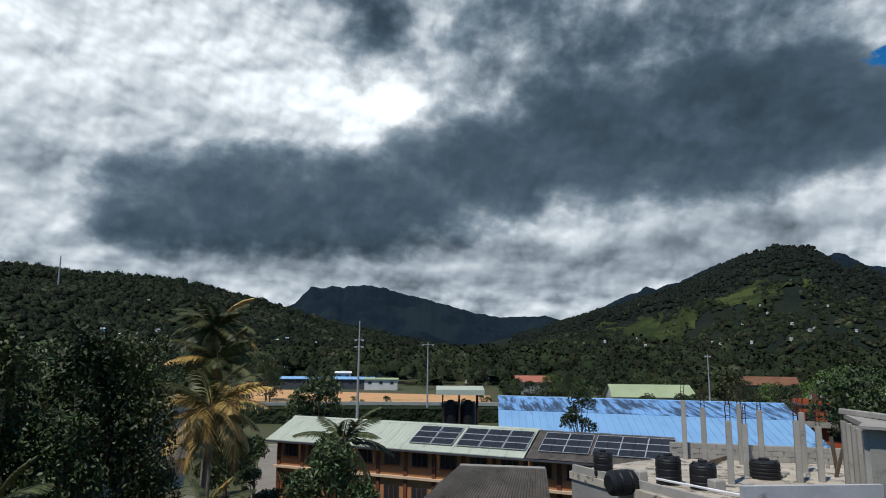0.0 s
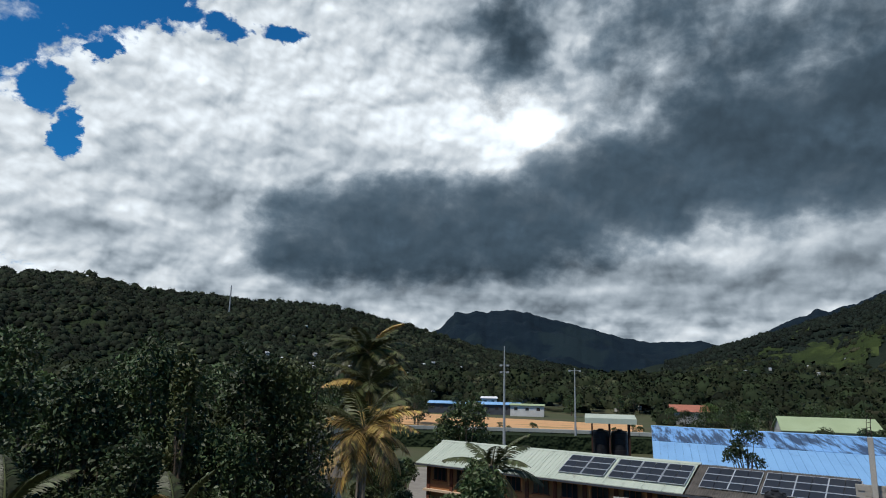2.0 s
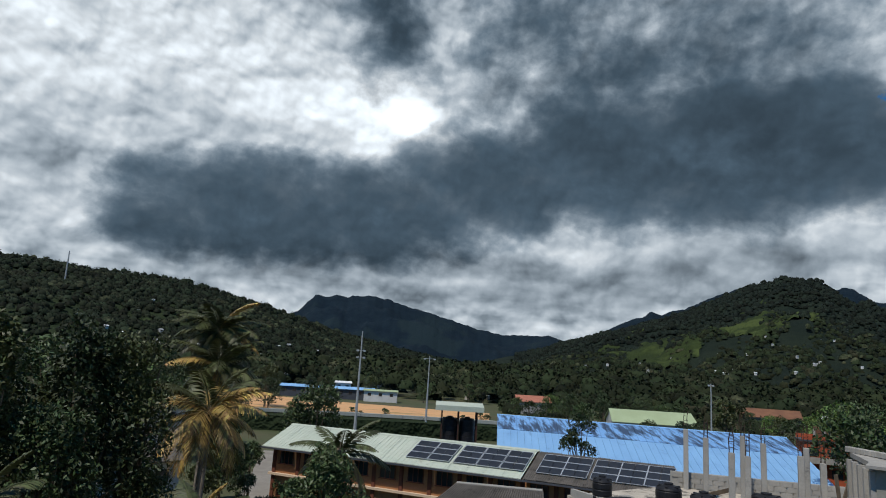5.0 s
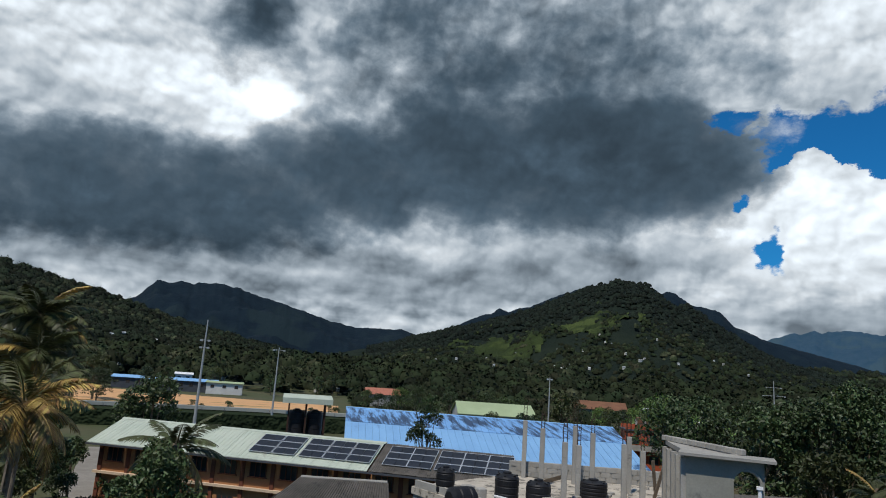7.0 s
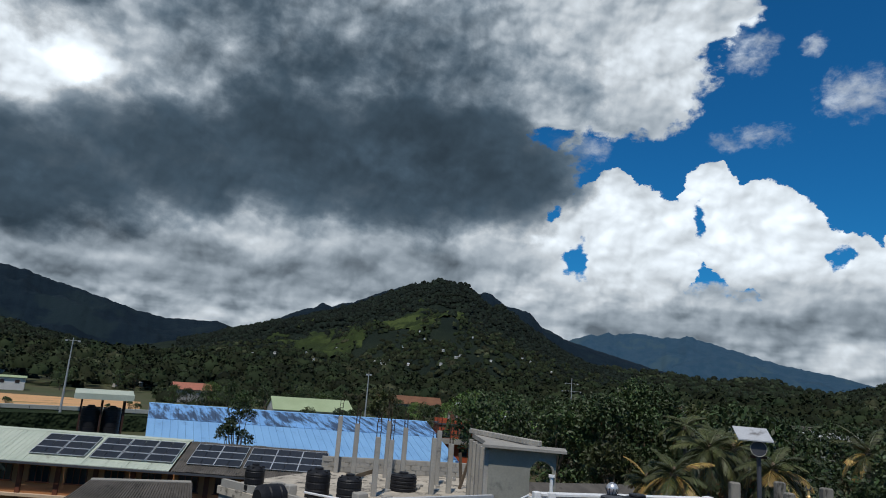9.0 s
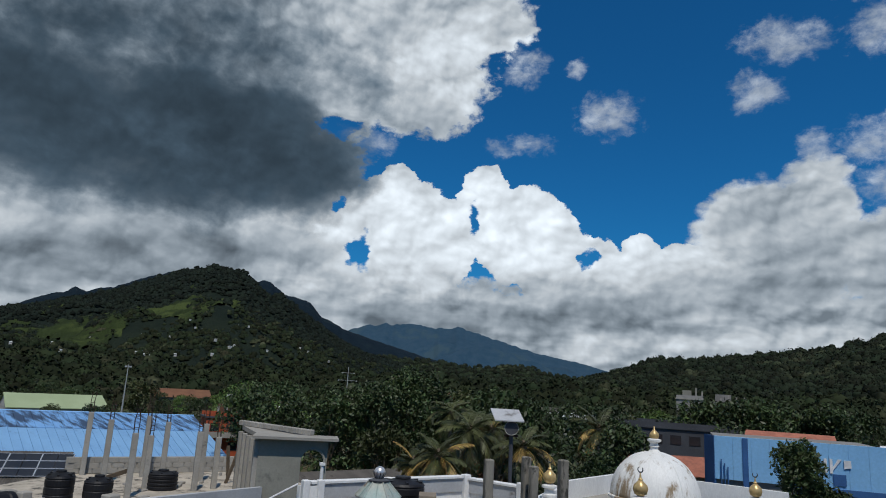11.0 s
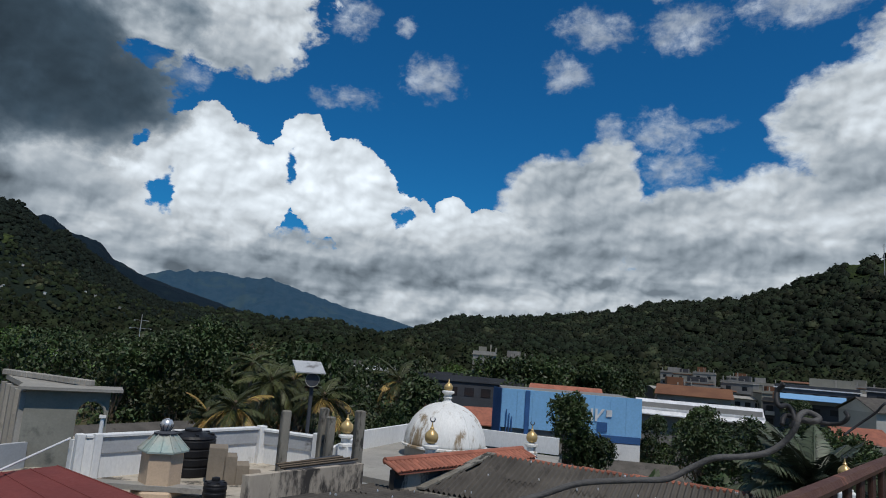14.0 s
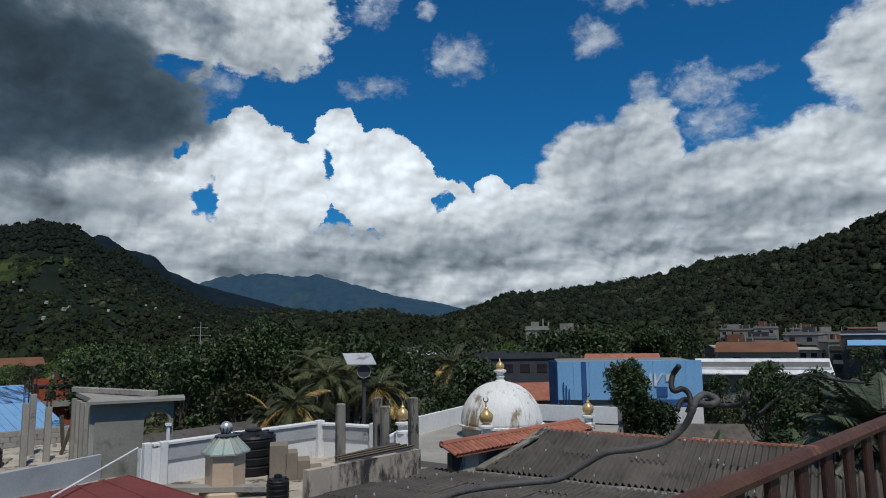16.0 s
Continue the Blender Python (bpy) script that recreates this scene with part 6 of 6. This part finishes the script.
for x, y, h, r, sd, mat in ((52, 5.2, 10.4, 3.0, 61, "dark_leaf"), (57, 2.4, 11.0, 3.0, 62, "dark_leaf"), (48, 3.2, 9.4, 3.0, 63, "dark_leaf"), (45, -1.0, 10.2, 3.2, 64, "dark_leaf"), (53, -3.5, 10.4, 3.2, 65, "dark_leaf"), (60, -1.0, 10.5, 3.2, 66, "leaf"), (40, 3.5, 8.6, 2.4, 67, "leaf"), (64, 6.5, 11.0, 3.0, 68, "dark_leaf")):
    tree("leafy fruit tree among the shacks", "tree", (x, y, 0), h, r, 5000, 0.3, mat, sd, 11, bare=0.25, group="shack trees")
for i in range(6):
    palm("banana plant with broad ragged leaves", (37 + 2.1 * i, 7.0 - 2.0 * i + (i % 2) * 1.6, 0), 6.2 + 0.5 * (i % 3), 2.2, 9, 70 + i, 0.1, (0.1, 0), 16, "leaf", 2.4, "banana plants", 0.8)
palm("spiky dark feather palm below the railing", (20.5, -0.7, 0), 11.2, 2.0, 52, 81, 0.03, (0.0, 0.0), 50, "feather", 0.5, "feather palms", 0.75, 0.25)
for i, (x, y, h) in enumerate(((74, 9.5, 9.0), (76, 5.5, 9.2), (78, 2.5, 9.4), (72, 12.5, 8.8), (80, 13, 9.0), (38, 1.5, 7.4), (35, 4.5, 6.8), (42, -3.5, 8.4), (47, -6, 9.0), (37.5, -3, 7.2), (33, -1.5, 6.6), (50, 0.5, 9.2), (34, -6.0, 7.6), (55, -6.5, 9.4), (30, 2.4, 6.2), (62, -5, 9.6))):
    tree("leafy low tree between the shacks", "tree", (x, y, 0), h, 2.6, 2600, 0.32, ("dark_leaf", "leaf")[i % 2], 300 + i, 9, bare=0.15, group="shack trees")
for i, (x, y, h) in enumerate(((-12.6, 50, 4.4), (-15.5, 56, 5.0), (-18.5, 54, 5.5), (-11.8, 58, 4.6), (-20, 46, 6.2), (-22, 70, 6.0), (-14, 66, 5.0), (-9.5, 38, 4.8), (-12, 33, 5.6), (-18, 66, 6.4), (-11, 44, 3.0))):
    tree("dense green shrub along the lane", "shrub", (x, y, 0), h, 2.0, 1900, 0.3, ("dark_leaf", "leaf", "olive_leaf")[i % 3], 330 + i, 8, bare=0.08, group="lane shrubs")

# trees of the valley: a few kinds, set out again and again
kinds = [tree("leafy green tree on the valley floor", "tree", (60, 80, 0), 10, 4.2, 1700, 0.46, m_, 90 + i, 12, bare=0.15, group="valley trees") for i, m_ in enumerate(("dark_leaf", "leaf", "dark_leaf", "olive_leaf", "bright_leaf"))]
rnd = random.Random(8)
places = []
for a0, a1, r0, r1, n, sc in ((40, 62, 60, 125, 40, 1.2), (29, 42, 75, 130, 20, 1.2), (66, 78, 100, 122, 22, 1.25), (-20, 5, 290, 320, 14, 0.9), (6, 40, 125, 230, 46, 0.85), (40, 70, 130, 240, 40, 0.95), (68, 108, 135, 240, 24, 0.9), (-40, -14, 90, 220, 24, 1.1), (-56, -24, 42, 130, 36, 1.3), (-14, 4, 168, 196, 10, 0.35)):
    for i in range(n):
        places.append((rnd.uniform(a0, a1), math.sqrt(rnd.uniform(r0 * r0, r1 * r1)), sc * rnd.uniform(0.75, 1.2)))
for k, ob in enumerate(kinds):
    ob.matrix_world = Matrix.Translation(polar(52 + 3 * k, 96 + 5 * k)) @ Matrix.Diagonal((1.2, 1.2, 1.25, 1))
for a, r, s in places:
    if 57 < a < 80 and 50 < r < 82 or (18 < a < 30 and r < 125) or (33 < a < 48 and r < 62):
        continue
    src = kinds[rnd.choices(range(5), (5, 4, 4, 2, 1 if r < 250 else 0))[0]]
    m = Matrix.Translation(polar(a, r)) @ Matrix.Rotation(rnd.uniform(0, 6.28), 4, "Z")
    ob = copy_thing(src, m)
    ob.scale = (s * rnd.uniform(0.9, 1.15), s * rnd.uniform(0.9, 1.15), s)
for a, r, s in ((50.4, 72, 0.85), (40.5, 95, 0.9), (41.6, 97, 0.7)):
    tree("flame tree with rust-red blossom", "tree", tuple(polar(a, r)), 11.5 * s, 4.2 * s, 2200, 0.5, "rust_leaf", int(a * 10), 9, bare=0.25, group="flame trees")
tree("tall pale flowering tree behind the blue roof", "tree", tuple(polar(22.6, 152)), 11.4, 3.8, 2400, 0.55, "olive_leaf", 140, 10, bare=0.2)
for a, r, h in ((43.2, 78, 15.4), (41.3, 74, 14.2), (45.0, 82, 14.6), (39.3, 80, 12.8), (47.0, 74, 12.4)):
    tree("tall dark dense tree behind the stair room", "tree", tuple(polar(a, r)), h, 4.4, 6000, 0.42, "dark_leaf", int(a * 7), 14, bare=0.12, group="tall dark trees")


def woods(name, label, h, a0, a1, s0, s1, n, size, mat, seed, per=26, keep=None, power=0.7):
    """Woods on a slope: every tree a clump of large leaf masses, all in one mesh."""
    rng = np.random.default_rng(seed)
    cen, sz = [], []
    for i in range(n):
        a = rng.uniform(a0, a1)
        s = s0 + (s1 - s0) * rng.uniform() ** power
        d, f = float(np.interp(a, (h[1], h[2]), h[3])), float(np.interp(a, (h[1], h[2]), h[4]))
        r = f + (d - f) * s
        if keep and not keep(a, s, r):
            continue
        cen.append(polar(a, r, h[0](a, r)))
        sz.append(size * rng.uniform(0.6, 1.4) * (0.8 + 0.5 * s))
    cen, sz = np.array(cen), np.array(sz)
    k = len(cen)
    # rounded crowns, each vertex pushed in or out
    seg, lat = 7, (-0.15, 0.45, 0.95, 1.45)
    ring_ = np.array([[math.cos(e) * math.cos(q), math.cos(e) * math.sin(q), math.sin(e)] for e in lat for q in (2 * math.pi * i / seg for i in range(seg))])
    body = ring_[None] * rng.uniform(0.72, 1.12, (k, len(ring_), 1)) * sz[:, None, None] * np.array([1.0, 1.0, 0.95])
    body = body + cen[:, None, :] + np.array([0, 0, 0.3]) * sz[:, None, None]
    quads = np.array([(j * seg + i, j * seg + (i + 1) % seg, (j + 1) * seg + (i + 1) % seg, (j + 1) * seg + i) for j in range(len(lat) - 1) for i in range(seg)])
    fb = (quads[None] + (np.arange(k) * len(ring_))[:, None, None]).reshape(-1, 4)
    d = rng.normal(size=(k, per, 3))
    d /= np.linalg.norm(d, axis=2)[:, :, None]
    d[:, :, 2] = np.abs(d[:, :, 2]) * 1.1
    pts = cen[:, None, :] + d * sz[:, None, None] * rng.uniform(0.85, 1.12, (k, per, 1)) + np.array([0, 0, 0.3]) * sz[:, None, None]
    v, f = leaves(pts.reshape(-1, 3), np.repeat(sz, per) * 0.36, rng, up=0.55, slim=0.8)
    both = np.concatenate([body.reshape(-1, 3), v])
    faces = np.concatenate([fb, f + k * len(ring_)])
    me = quick(name, both, faces, M[mat])
    me.polygons.foreach_set("use_smooth", np.arange(len(faces)) < len(fb))
    tagged(part(name, me, None), label, "forest", kind="stuff")


grassy = lambda a, s, r: noise.noise(Vector((a * 0.35, s * 9, 3.3))) < -0.1 or not (12 < a < 29 and 0.34 < s < 0.66)
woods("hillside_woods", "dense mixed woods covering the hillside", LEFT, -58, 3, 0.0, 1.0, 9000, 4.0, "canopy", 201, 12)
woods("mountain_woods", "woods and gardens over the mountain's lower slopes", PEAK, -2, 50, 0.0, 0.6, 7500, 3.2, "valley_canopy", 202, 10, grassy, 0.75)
# upper forest takes a near-black green in place of the cloud's shadow
woods("mountain_woods", "forest over the mountain's upper slopes, darkened as in cloud shade", PEAK, 6, 44, 0.42, 1.0, 7000, 3.8, "shaded_woods", 203, 6, grassy)
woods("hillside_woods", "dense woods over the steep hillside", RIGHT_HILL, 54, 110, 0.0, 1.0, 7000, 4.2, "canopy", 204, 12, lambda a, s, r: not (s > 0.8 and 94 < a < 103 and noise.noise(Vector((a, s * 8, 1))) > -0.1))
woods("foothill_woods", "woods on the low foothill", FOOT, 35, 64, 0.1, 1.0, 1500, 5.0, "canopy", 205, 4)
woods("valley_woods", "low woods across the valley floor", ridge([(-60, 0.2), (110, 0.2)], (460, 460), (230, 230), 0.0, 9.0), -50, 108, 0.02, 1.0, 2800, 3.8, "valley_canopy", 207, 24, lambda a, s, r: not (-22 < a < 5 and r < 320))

# cleared green slope on the mountain, its lighter grass standing in for sunlight
g = Geo()
for i in range(100):
    for j in range(34):
        a, s = 12.2 + 0.17 * i, 0.34 + 0.0125 * j
        edge = 1.9 * noise.noise(Vector((a * 0.3, s * 7, 5))) + 0.9 * noise.noise(Vector((a * 1.1, s * 25, 2)))
        low = 0.40 + 0.012 * max(0, a - 20)
        if edge + 6 * min(s - low, 0.57 + 0.003 * (a - 14) - s, 0.05 * (a - 12.5), 0.06 * (28.5 - a)) < -0.25:
            continue
        quad = []
        for da, ds in ((0, 0), (0.17, 0), (0.17, 0.0125), (0, 0.0125)):
            r = 330 + 1370 * (s + ds)
            quad.append(polar(a + da, r, PEAK[0](a + da, r) + 2.5))
        g.face(*quad)
solid("cleared_slope", g, M["meadow"], "cleared grassy slope on the mountain, toned light as if sunlit", "meadow", kind="structure")
g = Geo()
for i in range(40):
    for j in range(16):
        a, s = 93.5 + 0.25 * i, 0.80 + 0.0125 * j
        if noise.noise(Vector((a * 0.8, s * 9, 7))) < -0.12:
            continue
        quad = []
        for da, ds in ((0, 0), (0.25, 0), (0.25, 0.0125), (0, 0.0125)):
            d, f = float(np.interp(a + da, (50, 140), (1150, 800))), float(np.interp(a + da, (50, 140), (420, 260)))
            r = f + (d - f) * (s + ds)
            quad.append(polar(a + da, r, RIGHT_HILL[0](a + da, r) + 1.5))
        g.face(*quad)
solid("grassy_summit", g, M["meadow"], "grassy summit of the steep hill", "meadow", kind="structure")

# ---- loudspeaker post, rail and cables close to the camera ----
speaker = thing("speaker_post", "post with horn loudspeaker under a small tin roof", "loudspeaker", at=(19.8, 15.2, 0), turn=-52)
part("post", Geo().tube([(0, 0, 6), (0, 0, 13.0)], 0.07, 8), M["dark_wall"], speaker)
part("canopy", Geo().prism([(-0.6, -0.35, 12.95), (0.45, -0.35, 12.95), (0.25, 0.5, 13.32), (-0.8, 0.5, 13.32)], (0, 0, 0.04)), M["grey_band"], speaker, "small pale tin roof")
part("horn", Geo().loft([[(r * math.cos(q), y, 12.72 + r * math.sin(q)) for q in (2 * math.pi * i / 18 for i in range(18))] for r, y in ((0.05, 0.4), (0.08, 0.2), (0.13, 0.0), (0.24, -0.2), (0.25, -0.22))]), M["dark_wall"], speaker, "dark horn mouth")
part("horn_rim", Geo().tube([(0.245 * math.cos(q), -0.22, 12.72 + 0.245 * math.sin(q)) for q in (2 * math.pi * i / 20 for i in range(21))], 0.014, 6), M["concrete"], speaker)
part("bracket", Geo().box((0, 0.1, 12.4), (0.5, 0.08, 0.08)), M["dark_metal"], speaker)

own = thing("roof_terrace", "concrete roof terrace floor of the viewer's building", "roof terrace", kind="structure", at=(0, -4, 0))
part("floor", Geo().prism([(-9, -8, 12.2), (5.2, -8, 12.2), (5.2, 3.15, 12.2), (0.2, 4.4, 12.2), (-9, 4.4, 12.2)], (0, 0, 0.25)), M["concrete"], own)
part("wall", Geo().prism([(-8.9, -7.9, 0), (5.1, -7.9, 0), (5.1, 3.05, 0), (0.15, 4.3, 0), (-8.9, 4.3, 0)], (0, 0, 12.2)), M["grey_house"], own)

# the railing: p0 to p1 is the line of its top bar
r0, r1 = Vector((0.75, 0.122, 13.83)), Vector((4.2, -0.738, 13.83))
way_r = (r1 - r0).normalized()
railing = thing("railing", "dark brown painted metal railing with flat bars", "railing", at=(r0.x, r0.y, 12.45), turn=math.degrees(math.atan2(way_r.y, way_r.x)))
span = (r1 - r0).length
part("top_rail", Geo().loft([[(x, 0.014, 1.34), (x, 0.018, 1.352), (x, 0.01, 1.364), (x, -0.01, 1.364), (x, -0.018, 1.352), (x, -0.014, 1.34)] for x in (-0.6, 0.3, 1.0, 1.8, 2.6, span)]), M["rust_rail"], railing, "worn brown rounded top rail")
part("bottom_rail", Geo().box((span / 2 - 0.3, 0, 0.12), (span + 0.6, 0.04, 0.04)), M["rust_rail"], railing)
bar_me = Geo().box((0, 0, 0.14), (0.05, 0.012, 1.2), 0, 0.003).mesh("baluster", M["dark_metal"])
for i in range(26):
    b = part("baluster", bar_me, None, railing)
    b.location = (-0.5 + 0.155 * i, 0, 0)
part("end_post", Geo().box((span - 1.05, 0.0, 0), (0.09, 0.09, 1.6), 0, 0.006), M["dark_metal"], railing, "dark square rail post")

gate = thing("door_leaf", "dark weathered door leaf beyond the railing", "door", at=(3.6, -0.62, 12.45), turn=-14)
part("leaf", Geo().box((0.3, 0, 0), (0.7, 0.05, 1.62), 0, 0.01), M["dark_metal"], gate)
part("cross_bar", Geo().box((0.3, -0.04, 1.2), (0.7, 0.03, 0.06)), M["dark_metal"], gate)


def cable(pts, rad, mat, label):
    """A smooth hanging cable through a few places."""
    p = [Vector(q) + Vector((0.002, -0.018, 0.0)) for q in pts]
    out = []
    for i in range(len(p) - 1):
        a, b, c, d = p[max(i - 1, 0)], p[i], p[i + 1], p[min(i + 2, len(p) - 1)]
        for k in range(8):
            t = k / 8
            out.append(0.5 * ((2 * b) + (c - a) * t + (2 * a - 5 * b + 4 * c - d) * t * t + (3 * b - a - 3 * c + d) * t ** 3))
    out.append(p[-1])
    return solid("cable", Geo().tube(out, rad, 8), M[mat], label, "cable", smooth=True)


cable([(0.974, 0.314, 13.814), (1.016, 0.273, 13.827), (1.045, 0.222, 13.848), (1.079, 0.156, 13.858), (1.107, 0.117, 13.862), (1.125, 0.088, 13.879), (1.129, 0.058, 13.896), (1.141, 0.025, 13.901), (1.16, -0.006, 13.909), (1.166, -0.029, 13.927), (1.163, -0.042, 13.949), (1.17, -0.046, 13.962), (1.18, -0.056, 13.968), (1.175, -0.07, 13.962), (1.168, -0.063, 13.957), (1.173, -0.049, 13.957), (1.174, -0.039, 13.953)], 0.0042, "grey_pipe", "loose dusty black hose hanging beyond the railing")
cable([(1.169, -0.028, 14.004), (1.173, -0.019, 13.993), (1.164, -0.018, 13.98), (1.161, -0.022, 13.973), (1.171, -0.03, 13.975), (1.174, -0.037, 13.968), (1.165, -0.04, 13.956), (1.163, -0.036, 13.946)], 0.0036, "cable", "cut end of a black cable sticking up")
cable([(1.169, -0.039, 13.961), (1.173, -0.03, 13.961), (1.164, -0.026, 13.956), (1.159, -0.025, 13.949)], 0.0034, "cable", "looped black cable end beyond the railing")
cable([(1.175, -0.068, 13.957), (1.183, -0.082, 13.955), (1.179, -0.097, 13.958), (1.176, -0.104, 13.967), (1.185, -0.102, 13.973)], 0.003, "cable", "curled black cable beyond the railing")
cable([(1.266, -0.105, 13.937), (1.275, -0.122, 13.952), (1.272, -0.145, 13.973), (1.269, -0.155, 13.986), (1.279, -0.165, 13.99), (1.281, -0.176, 13.988), (1.273, -0.197, 13.983), (1.274, -0.228, 13.98)], 0.0018, "cable", "thin black wire running along the railing")
